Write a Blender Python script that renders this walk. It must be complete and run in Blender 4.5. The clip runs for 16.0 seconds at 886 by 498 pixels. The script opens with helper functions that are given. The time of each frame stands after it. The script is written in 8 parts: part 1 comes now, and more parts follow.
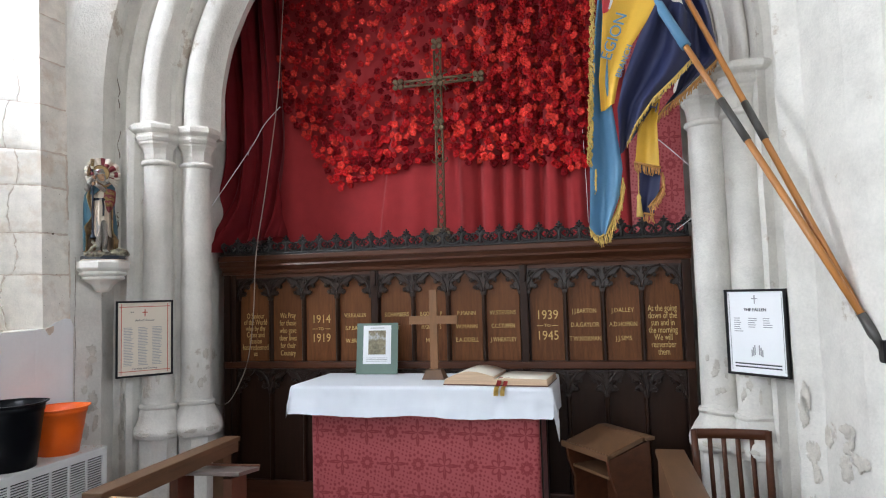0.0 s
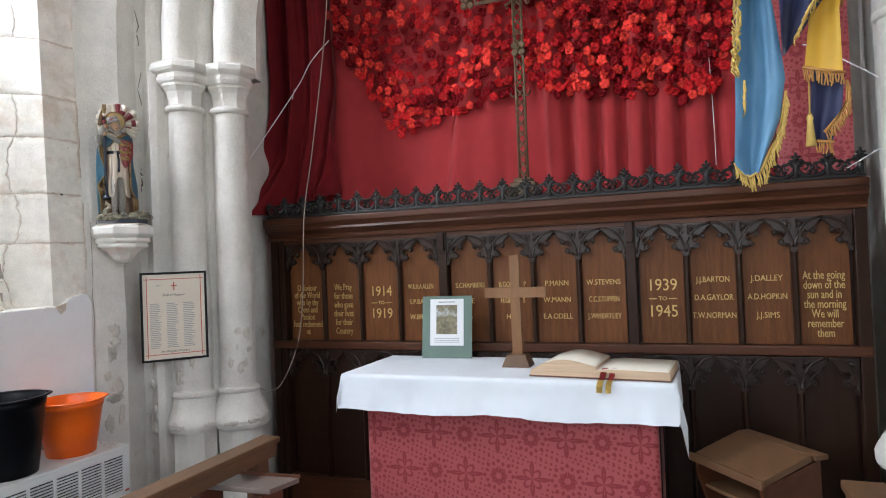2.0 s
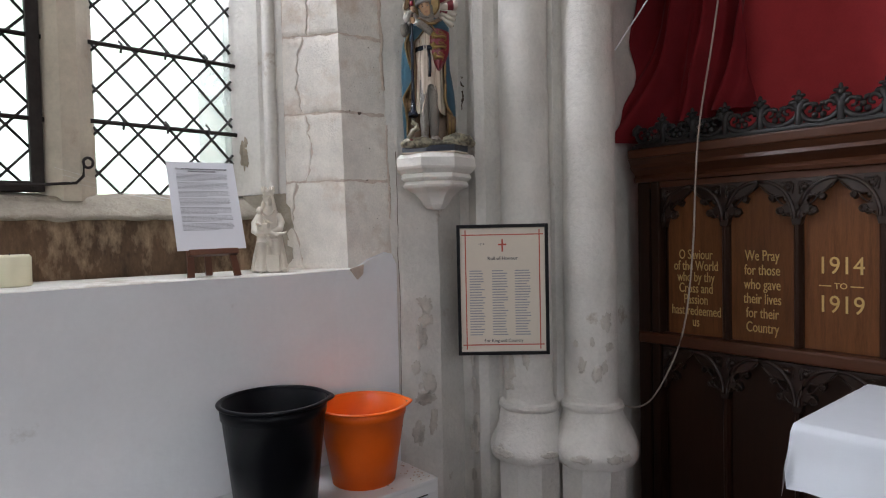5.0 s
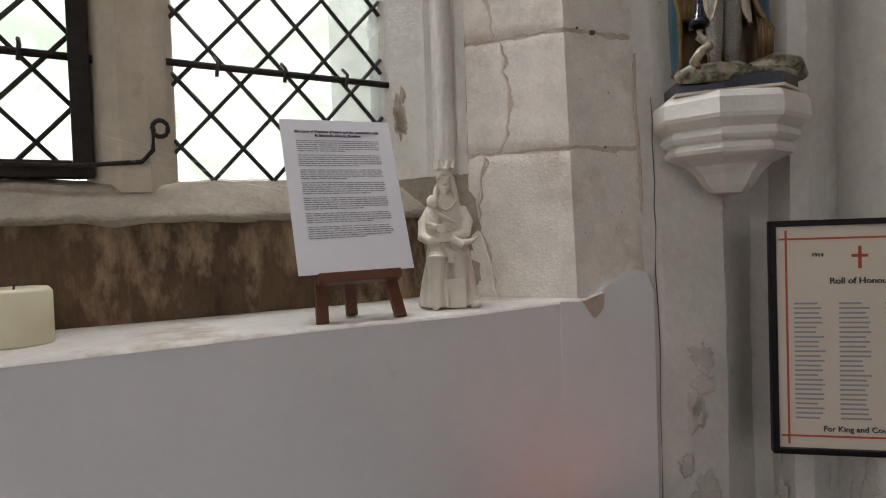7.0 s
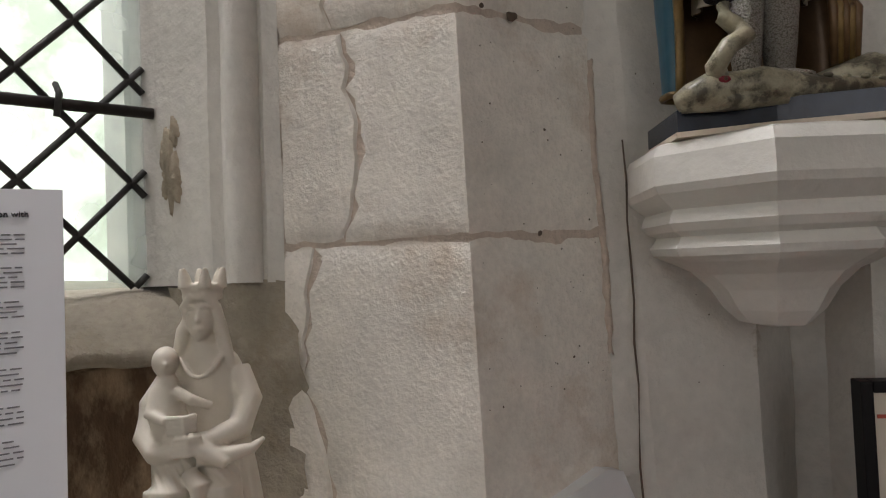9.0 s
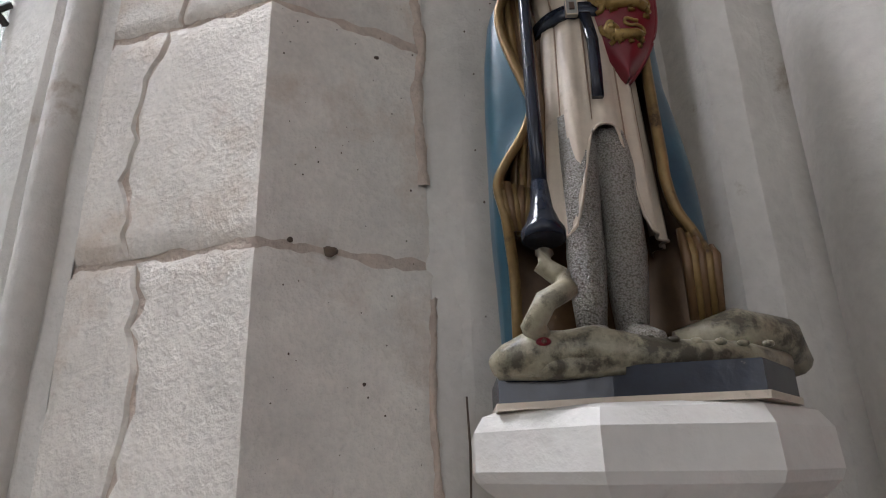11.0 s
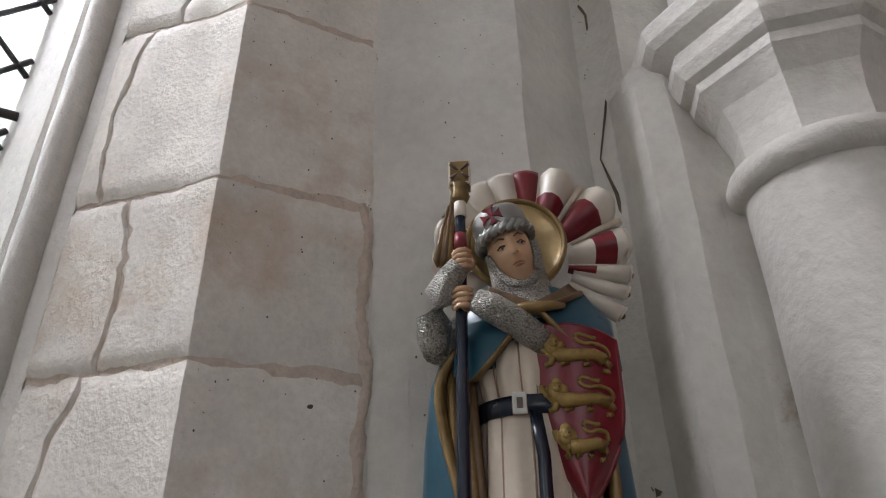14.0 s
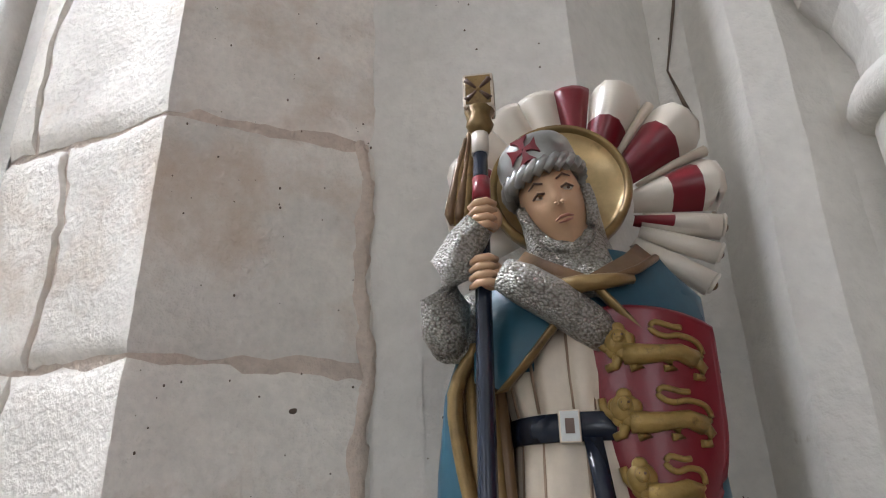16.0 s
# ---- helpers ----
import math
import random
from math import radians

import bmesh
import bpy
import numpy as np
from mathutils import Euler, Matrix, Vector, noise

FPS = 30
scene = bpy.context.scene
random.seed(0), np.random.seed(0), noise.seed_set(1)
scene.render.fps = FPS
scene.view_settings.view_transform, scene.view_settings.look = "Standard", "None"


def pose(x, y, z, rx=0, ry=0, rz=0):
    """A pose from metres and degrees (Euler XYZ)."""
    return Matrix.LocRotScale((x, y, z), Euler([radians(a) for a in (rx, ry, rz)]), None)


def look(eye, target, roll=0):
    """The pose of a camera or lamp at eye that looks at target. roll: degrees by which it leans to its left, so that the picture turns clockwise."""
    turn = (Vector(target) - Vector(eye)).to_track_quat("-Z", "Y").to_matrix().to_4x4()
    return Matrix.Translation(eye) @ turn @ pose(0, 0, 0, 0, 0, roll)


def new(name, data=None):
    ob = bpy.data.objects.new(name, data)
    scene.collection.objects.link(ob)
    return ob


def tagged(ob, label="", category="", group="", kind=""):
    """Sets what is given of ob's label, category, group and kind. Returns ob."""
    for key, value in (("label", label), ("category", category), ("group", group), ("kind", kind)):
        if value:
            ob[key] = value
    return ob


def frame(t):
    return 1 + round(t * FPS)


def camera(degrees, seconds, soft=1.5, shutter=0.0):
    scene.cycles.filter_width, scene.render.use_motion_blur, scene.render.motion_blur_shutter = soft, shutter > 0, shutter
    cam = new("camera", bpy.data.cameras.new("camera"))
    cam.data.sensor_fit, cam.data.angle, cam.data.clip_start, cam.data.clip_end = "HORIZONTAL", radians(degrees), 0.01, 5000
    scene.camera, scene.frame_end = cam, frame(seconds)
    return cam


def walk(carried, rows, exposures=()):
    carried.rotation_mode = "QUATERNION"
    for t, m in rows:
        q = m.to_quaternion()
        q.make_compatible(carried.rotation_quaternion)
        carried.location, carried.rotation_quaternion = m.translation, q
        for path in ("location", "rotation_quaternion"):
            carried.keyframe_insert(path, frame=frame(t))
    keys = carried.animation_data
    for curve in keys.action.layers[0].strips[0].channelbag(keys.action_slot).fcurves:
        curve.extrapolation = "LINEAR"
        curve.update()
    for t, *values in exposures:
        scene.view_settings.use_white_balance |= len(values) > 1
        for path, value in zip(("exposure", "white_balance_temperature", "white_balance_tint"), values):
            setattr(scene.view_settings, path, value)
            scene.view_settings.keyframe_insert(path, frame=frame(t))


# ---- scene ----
cam = camera(70.4, 16.0, soft=1.1)
PATH = [
    (0, (0.902, 0.749, 1.471), (0.435, 2.689, 1.609), -1.6),
    (0.5, (0.817, 0.880, 1.473), (0.340, 2.819, 1.580), -1.4),
    (1, (0.692, 1.056, 1.474), (0.182, 2.988, 1.560), -1.5),
    (1.5, (0.693, 1.273, 1.454), (0.106, 3.184, 1.519), -2.1),
    (2, (0.695, 1.560, 1.474), (-0.023, 3.426, 1.511), -2.3),
    (2.5, (0.631, 1.828, 1.453), (-0.231, 3.632, 1.463), -1.8),
    (3, (0.522, 2.087, 1.458), (-0.480, 3.818, 1.459), -1.8),
    (3.5, (0.403, 2.291, 1.469), (-0.736, 3.935, 1.455), -1.9),
    (4, (0.252, 2.444, 1.485), (-1.062, 3.952, 1.451), -1.6),
    (4.5, (-0.008, 2.536, 1.455), (-1.452, 3.919, 1.421), -1.5),
    (5, (-0.280, 2.581, 1.456), (-1.815, 3.863, 1.395), -1.2),
    (5.2, (-0.406, 2.618, 1.429), (-1.977, 3.854, 1.374), -1.3),
    (7.3, (-1.302, 2.940, 1.505), (-3.060, 3.890, 1.429), -2.2),
    (7.5, (-1.362, 2.981, 1.526), (-3.116, 3.936, 1.427), -2.3),
    (8, (-1.537, 3.073, 1.499), (-3.267, 4.073, 1.416), -2.2),
    (8.5, (-1.661, 3.186, 1.554), (-3.362, 4.236, 1.489), -2.1),
    (9, (-1.695, 3.375, 1.608), (-3.369, 4.467, 1.669), -2.4),
    (9.5, (-1.745, 3.520, 1.636), (-3.375, 4.659, 1.851), -1.9),
    (10, (-1.723, 3.550, 1.645), (-3.324, 4.684, 2.037), -1.6),
    (10.2, (-1.721, 3.562, 1.647), (-3.307, 4.694, 2.098), -1.6),
    (12.3, (-1.637, 3.609, 1.789), (-3.192, 4.527, 2.648), -0.9),
    (12.5, (-1.637, 3.609, 1.804), (-3.186, 4.533, 2.669), -1.0),
    (13, (-1.620, 3.620, 1.862), (-3.141, 4.564, 2.752), -0.9),
    (13.5, (-1.616, 3.641, 1.926), (-3.134, 4.581, 2.826), -0.9),
    (14, (-1.627, 3.665, 1.984), (-3.151, 4.589, 2.893), -0.9),
    (14.5, (-1.654, 3.681, 2.022), (-3.198, 4.574, 2.925), -1.0),
    (15, (-1.677, 3.701, 2.055), (-3.248, 4.567, 2.940), -1.1),
    (15.5, (-1.724, 3.744, 2.071), (-3.339, 4.603, 2.880), -1.1),
    (16, (-1.742, 3.758, 2.069), (-3.405, 4.597, 2.797), -1.0),
]
walk(cam, [(t, look(eye, target, roll)) for t, eye, target, roll in PATH],
     [(0, 0.66, 6150, 12), (1.5, 0.74, 6150, 12), (3, 0.84, 6150, 11), (4, 0.60, 6200, 12), (4.5, 0.24, 6250, 14), (5, 0.14, 6300, 16), (7.5, -0.42, 6900, 17), (8.5, -0.56, 7000, 16), (9.5, -0.30, 6700, 17),
      (10.2, -0.05, 6300, 17), (12.5, -0.26, 6450, 19), (13.5, -0.26, 6400, 17), (15, -0.10, 6350, 16), (15.5, 0.18, 6250, 15), (16, 0.36, 6250, 15)])

# ---- world, sun, large lights ----
AX = -0.10          # axis of the chapel arch
FLOOR = -0.12
world = bpy.data.worlds.new("sky")
scene.world = world
world.use_nodes = True
wn = world.node_tree
sky = wn.nodes.new("ShaderNodeTexSky")
sky.sky_type, sky.sun_disc = "NISHITA", False
sky.sun_elevation, sky.sun_rotation = radians(40), radians(150)
wn.nodes["Background"].inputs["Strength"].default_value = 0.12
wn.links.new(sky.outputs[0], wn.nodes["Background"].inputs[0])
sun = new("sun", bpy.data.lights.new("sun", "SUN"))
sun.data.energy, sun.data.angle, sun.data.color = 1.2, radians(12), (1.0, 0.96, 0.9)
sun.matrix_world = look((4, -6, 9), (0, 0, 0))


def area(name, eye, target, w, h, watts, colour):
    lamp = new(name, bpy.data.lights.new(name, "AREA"))
    lamp.data.shape, lamp.data.size, lamp.data.size_y = "RECTANGLE", w, h
    lamp.data.energy, lamp.data.color = watts, colour
    lamp.matrix_world = look(eye, target)
    return lamp


area("window_daylight", (-2.63, 3.20, 3.10), (-0.6, 3.2, 1.9), 0.55, 0.95, 70, (0.90, 0.95, 1.0))
area("nave_window_daylight", (0.6, -3.9, 2.9), (-0.2, 4, 1.6), 2.4, 2.8, 34, (0.90, 0.95, 1.0))
area("aisle_window_daylight", (4.4, 0.6, 2.8), (-1, 3.5, 1.6), 2.0, 2.4, 24, (0.90, 0.95, 1.0))
# unseen lamp added west of the leaded window to brighten the south side
area("added_north_light", (-2.88, -0.6, 2.6), (0.6, 0.9, 1.9), 1.3, 1.9, 215, (0.90, 0.95, 1.0))


# ---- materials ----
def mat(name, colour, rough=0.7, metal=0.0, var=0.15, scale=6.0, fine=60.0, bump=0.15, stain=None, stain_at=0.62,
        stain_scale=3.0, bump_dist=0.004, sheen=0.0, spec=0.5, stain_soft=0.06, stretch=(1, 1, 1), random=0.0):
    """Base colour varied at two scales, a stain colour in patches, and two scales of relief."""
    m = bpy.data.materials.new(name)
    m.use_nodes = True
    nt = m.node_tree
    N, L = nt.nodes, nt.links
    b = N["Principled BSDF"]
    b.inputs["Roughness"].default_value, b.inputs["Metallic"].default_value = rough, metal
    b.inputs["Specular IOR Level"].default_value = spec
    if sheen:
        b.inputs["Sheen Weight"].default_value = sheen
    geo = N.new("ShaderNodeNewGeometry")
    mp = N.new("ShaderNodeMapping")
    mp.inputs["Scale"].default_value = stretch
    L.new(geo.outputs["Position"], mp.inputs[0])

    def noise_tex(s, detail=5.0, rough_=0.6):
        n = N.new("ShaderNodeTexNoise")
        n.inputs["Scale"].default_value, n.inputs["Detail"].default_value = s, detail
        n.inputs["Roughness"].default_value = rough_
        L.new(mp.outputs[0], n.inputs["Vector"])
        return n

    n1, n2 = noise_tex(scale), noise_tex(fine, 4.0)
    add = N.new("ShaderNodeMath")
    add.operation = "MULTIPLY_ADD"
    L.new(n2.outputs[0], add.inputs[0])
    add.inputs[1].default_value = 0.5
    L.new(n1.outputs[0], add.inputs[2])
    ramp = N.new("ShaderNodeMapRange")
    ramp.inputs[1].default_value, ramp.inputs[2].default_value = 0.4, 1.1
    ramp.inputs[3].default_value, ramp.inputs[4].default_value = 1 - var, 1 + var
    L.new(add.outputs[0], ramp.inputs[0])
    mul = N.new("ShaderNodeVectorMath")
    mul.operation = "SCALE"
    mul.inputs[0].default_value = colour
    L.new(ramp.outputs[0], mul.inputs["Scale"])
    out = mul.outputs[0]
    if random:
        info = N.new("ShaderNodeObjectInfo")
        rr = N.new("ShaderNodeMapRange")
        rr.inputs[3].default_value, rr.inputs[4].default_value = 1 - random, 1 + random
        L.new(info.outputs["Random"], rr.inputs[0])
        mul2 = N.new("ShaderNodeVectorMath")
        mul2.operation = "SCALE"
        L.new(out, mul2.inputs[0])
        L.new(rr.outputs[0], mul2.inputs["Scale"])
        out = mul2.outputs[0]
    if stain:
        n3 = noise_tex(stain_scale, 7.0, 0.68)
        sr = N.new("ShaderNodeMapRange")
        sr.inputs[1].default_value, sr.inputs[2].default_value = stain_at - stain_soft, stain_at + stain_soft
        L.new(n3.outputs[0], sr.inputs[0])
        mix = N.new("ShaderNodeMix")
        mix.data_type = "RGBA"
        L.new(sr.outputs[0], mix.inputs["Factor"])
        L.new(out, mix.inputs["A"])
        mix.inputs["B"].default_value = (*stain, 1)
        out = mix.outputs["Result"]
    L.new(out, b.inputs["Base Color"])
    if bump:
        bp = N.new("ShaderNodeBump")
        bp.inputs["Strength"].default_value, bp.inputs["Distance"].default_value = bump, bump_dist
        L.new(add.outputs[0], bp.inputs["Height"])
        L.new(bp.outputs[0], b.inputs["Normal"])
    return m


STONE = mat("limewashed_stone", (0.665, 0.638, 0.590), 0.9, var=0.18, scale=6, fine=70, bump=0.8, bump_dist=0.007,
            stain=(0.47, 0.41, 0.345), stain_at=0.655, stain_scale=4.2, stain_soft=0.025)
ASHLAR = mat("ashlar_stone", (0.77, 0.725, 0.66), 0.92, var=0.22, scale=11, fine=150, bump=0.7, bump_dist=0.008,
             stain=(0.60, 0.49, 0.39), stain_at=0.62, stain_scale=5, stain_soft=0.09, random=0.07)
MORTAR = mat("lime_mortar", (0.60, 0.50, 0.42), 0.95, var=0.25, scale=30, fine=150, bump=0.9, bump_dist=0.008)
CORBEL = mat("painted_stone_corbel", (0.76, 0.74, 0.69), 0.8, var=0.08, scale=12, fine=90, bump=0.5, bump_dist=0.004,
             stain=(0.50, 0.47, 0.42), stain_at=0.72, stain_scale=9)
BAREPLASTER = mat("bare_grey_plaster", (0.57, 0.53, 0.47), 0.95, var=0.22, scale=18, fine=120, bump=0.9, bump_dist=0.006)
DAMPPLASTER = mat("damp_brown_plaster", (0.40, 0.335, 0.255), 0.95, var=0.3, scale=14, fine=120, bump=0.9, bump_dist=0.006)
PITBROWN = mat("dark_brown_pit", (0.13, 0.095, 0.07), 0.95, var=0.3, scale=60, bump=0)
PLASTER = mat("white_plaster", (0.83, 0.84, 0.85), 0.75, var=0.05, scale=4, fine=60, bump=0.3, bump_dist=0.003,
              stain=(0.64, 0.63, 0.61), stain_at=0.73, stain_scale=7)
LEDGE = mat("dusty_painted_ledge", (0.60, 0.575, 0.52), 0.7, var=0.18, scale=9, fine=70, bump=0.5, bump_dist=0.004,
            stain=(0.36, 0.29, 0.21), stain_at=0.615, stain_scale=6.5, stain_soft=0.09)
BROWNSTONE = mat("stained_sill_stone", (0.125, 0.075, 0.042), 0.9, var=0.75, scale=9, fine=80, stretch=(1, 1, 0.45), bump=0.9, bump_dist=0.008,
                 stain=(0.38, 0.27, 0.17), stain_at=0.57, stain_scale=7)
SILLSTONE = mat("chalky_sill_stone", (0.38, 0.335, 0.27), 0.9, var=0.3, scale=14, fine=100, bump=0.9, bump_dist=0.01,
                stain=(0.33, 0.28, 0.21), stain_at=0.62, stain_scale=9)
JAMBSTONE = mat("buff_jamb_stone", (0.60, 0.53, 0.42), 0.85, var=0.2, scale=8, fine=80, bump=0.5,
                stain=(0.42, 0.33, 0.24), stain_at=0.64, stain_scale=5)
OAK = mat("dark_carved_oak", (0.027, 0.011, 0.0055), 0.42, spec=0.26, var=0.4, scale=5, fine=60, bump=0.25, bump_dist=0.002, stretch=(6, 6, 0.7))
OAKRAIL = mat("dark_oak_rail", (0.080, 0.028, 0.013), 0.38, spec=0.3, var=0.35, scale=5, fine=60, bump=0.2, bump_dist=0.002, stretch=(0.7, 6, 6))
CARVED = mat("polished_carved_oak", (0.020, 0.0085, 0.0045), 0.32, spec=0.5, var=0.4, scale=20, fine=90, bump=0.3, bump_dist=0.002)
PANELOAK = mat("oak_panel", (0.140, 0.051, 0.017), 0.45, spec=0.22, var=0.5, scale=7, fine=70, bump=0.25, bump_dist=0.002, stretch=(7, 7, 0.6), random=0.1)
BLACKOAK = mat("blackened_oak_cresting", (0.016, 0.015, 0.014), 0.42, spec=0.4, var=0.4, scale=20, fine=100, bump=0.3, bump_dist=0.002)
MIDOAK = mat("medium_oak", (0.125, 0.064, 0.031), 0.42, var=0.3, scale=4, fine=50, bump=0.2, bump_dist=0.002, stretch=(6, 1, 6))
PALEOAK = mat("pale_worn_oak", (0.34, 0.22, 0.12), 0.5, var=0.25, scale=4, fine=50, bump=0.2, bump_dist=0.002, stretch=(1, 6, 6))
CROSSOAK = mat("oak_table_cross", (0.22, 0.105, 0.043), 0.5, var=0.3, scale=5, fine=60, bump=0.2, bump_dist=0.002, stretch=(6, 6, 0.7))
# DESKTOP: brown wood greyed to carry the pale reflection in its colour
DESKTOP = mat("desk_wood_with_painted_sheen", (0.17, 0.135, 0.12), 0.3, var=0.35, scale=5, fine=50, bump=0.2, bump_dist=0.002, stretch=(1, 6, 6))
EASELWOOD = mat("red_brown_easel_wood", (0.12, 0.042, 0.02), 0.45, var=0.3, scale=6, fine=60, bump=0.2, bump_dist=0.002)
BRASS = mat("dull_pierced_brass", (0.135, 0.092, 0.050), 0.5, 0.3, var=0.3, scale=20, fine=120, bump=0.3, bump_dist=0.002)
GOLD = mat("gold_leaf_lettering", (0.62, 0.43, 0.16), 0.4, 0.25, var=0.15, scale=30, fine=200, bump=0.0)
LINEN = mat("white_linen", (0.70, 0.735, 0.79), 0.85, var=0.04, scale=6, fine=500, bump=0.25, bump_dist=0.001, sheen=0.2)
VELVET = mat("red_curtain_velvet", (0.37, 0.034, 0.038), 0.85, spec=0.15, var=0.16, scale=8, fine=150, bump=0.3, bump_dist=0.002, sheen=0.15)
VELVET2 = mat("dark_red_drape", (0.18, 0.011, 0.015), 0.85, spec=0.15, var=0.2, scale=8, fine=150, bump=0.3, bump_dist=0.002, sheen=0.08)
POPPY = [mat("red_knitted_wool", (0.56, 0.016, 0.019), 0.85, spec=0.15, var=0.25, scale=60, fine=300, bump=0.6, bump_dist=0.003, random=0.30),
         mat("deep_red_knitted_wool", (0.24, 0.005, 0.010), 0.9, spec=0.15, var=0.25, scale=60, fine=300, bump=0.6, bump_dist=0.003, random=0.35),
         mat("coral_red_knitted_wool", (0.80, 0.055, 0.040), 0.85, spec=0.15, var=0.2, scale=60, fine=300, bump=0.6, bump_dist=0.003, random=0.2)]
POPPYEYE = mat("black_button", (0.015, 0.012, 0.012), 0.6, var=0.1, bump=0)
BLACKPL = mat("black_bucket_plastic", (0.004, 0.0045, 0.006), 0.3, spec=0.12, var=0.2, scale=20, bump=0.05)
ORANGEPL = mat("orange_bucket_plastic", (0.86, 0.135, 0.008), 0.36, spec=0.3, var=0.05, scale=10, bump=0.05)
STEEL = mat("galvanised_wire", (0.5, 0.5, 0.5), 0.4, 0.9, var=0.1, bump=0)
ENAMEL = mat("white_heater_enamel", (0.76, 0.77, 0.76), 0.4, var=0.04, scale=6, bump=0.05, stain=(0.55, 0.50, 0.42), stain_at=0.75, stain_scale=14)
DARKGAP = mat("dark_grille_inside", (0.05, 0.05, 0.05), 0.8, var=0.1, bump=0)
BLACKFR = mat("black_picture_frame", (0.010, 0.009, 0.010), 0.45, spec=0.2, var=0.1, bump=0.05)
CREAMPAPER = mat("cream_paper", (0.75, 0.67, 0.56), 0.7, var=0.04, scale=5, bump=0.0)
WHITEPAPER = mat("white_paper", (0.84, 0.85, 0.87), 0.6, var=0.02, scale=5, bump=0.0)
LAMINATE = mat("laminated_white_sheet", (0.82, 0.83, 0.87), 0.12, var=0.015, scale=5, bump=0.02)
INK = mat("dark_print", (0.05, 0.05, 0.06), 0.7, var=0.1, bump=0)
GREYINK = mat("grey_print", (0.34, 0.34, 0.36), 0.7, var=0.1, bump=0)
TYPEINK = mat("small_grey_type", (0.20, 0.20, 0.22), 0.6, var=0.1, bump=0)
REDINK = mat("red_print", (0.55, 0.11, 0.07), 0.7, var=0.1, bump=0)
GREENCARD = mat("grey_green_card", (0.15, 0.215, 0.18), 0.7, var=0.06, scale=10, bump=0.1)
PHOTO = mat("faded_landscape_print", (0.22, 0.19, 0.12), 0.5, var=0.75, scale=28, fine=90, bump=0,
            stain=(0.50, 0.50, 0.50), stain_at=0.60, stain_scale=16)
PAGE = mat("book_page", (0.72, 0.67, 0.57), 0.75, var=0.04, scale=8, bump=0.05)
PAGEEDGE = mat("book_page_edges", (0.56, 0.40, 0.27), 0.8, var=0.25, scale=3, fine=30, bump=0.4, bump_dist=0.002, stretch=(1, 1, 60))
LEATHER = mat("brown_book_leather", (0.12, 0.045, 0.03), 0.5, var=0.2, bump=0.2)
RIBBON = mat("red_ribbon", (0.35, 0.03, 0.03), 0.6, var=0.1, bump=0.1)
GOLDFR = mat("gold_fringe_thread", (0.62, 0.42, 0.11), 0.6, var=0.25, scale=60, fine=200, bump=0.4, bump_dist=0.002)
ORANGEFR = mat("copper_fringe_thread", (0.50, 0.25, 0.07), 0.6, var=0.25, scale=60, fine=200, bump=0.4, bump_dist=0.002)
SILKBLUE = mat("faded_blue_silk", (0.085, 0.22, 0.37), 0.5, var=0.15, scale=5, fine=200, bump=0.2, bump_dist=0.001, sheen=0.2)
SILKNAVY = mat("navy_silk", (0.012, 0.018, 0.075), 0.5, var=0.2, scale=5, fine=200, bump=0.2, bump_dist=0.001, sheen=0.15)
SILKGOLD = mat("yellow_silk", (0.72, 0.42, 0.035), 0.5, var=0.12, scale=5, fine=200, bump=0.2, bump_dist=0.001, sheen=0.2)
SILKRED = mat("red_silk", (0.5, 0.04, 0.05), 0.5, var=0.1, bump=0.1)
SILKWHITE = mat("white_silk", (0.75, 0.74, 0.72), 0.5, var=0.1, bump=0.1)
POLEWOOD = mat("varnished_flag_pole", (0.42, 0.175, 0.045), 0.28, var=0.2, scale=3, fine=40, bump=0.05, stretch=(4, 4, 1))
TAPE = mat("grey_metal_ferrule", (0.09, 0.085, 0.08), 0.4, 0.4, var=0.2, bump=0.1)
LEAD = mat("dark_window_lead", (0.05, 0.048, 0.045), 0.7, 0.2, var=0.3, scale=40, bump=0.3, bump_dist=0.002)
IRON = mat("rusty_black_iron", (0.035, 0.028, 0.025), 0.8, 0.3, var=0.4, scale=50, bump=0.5, bump_dist=0.003)
IVORY = mat("ivory_resin", (0.74, 0.68, 0.58), 0.5, var=0.06, scale=40, fine=120, bump=0.15, bump_dist=0.002)
WAX = mat("cream_candle_wax", (0.78, 0.73, 0.52), 0.5, var=0.04, bump=0.05)
ROPE = mat("pale_cord", (0.42, 0.36, 0.30), 0.8, var=0.2, scale=90, bump=0.3)
FLOORSTONE = mat("dark_floor_tile", (0.10, 0.085, 0.07), 0.6, var=0.3, scale=5, fine=60, bump=0.3)
CEIL = mat("pale_ceiling_plaster", (0.72, 0.70, 0.66), 0.9, var=0.06, scale=2, bump=0.2)
NAVEWALL = mat("nave_wall_plaster", (0.68, 0.66, 0.62), 0.9, var=0.08, scale=2, bump=0.2)


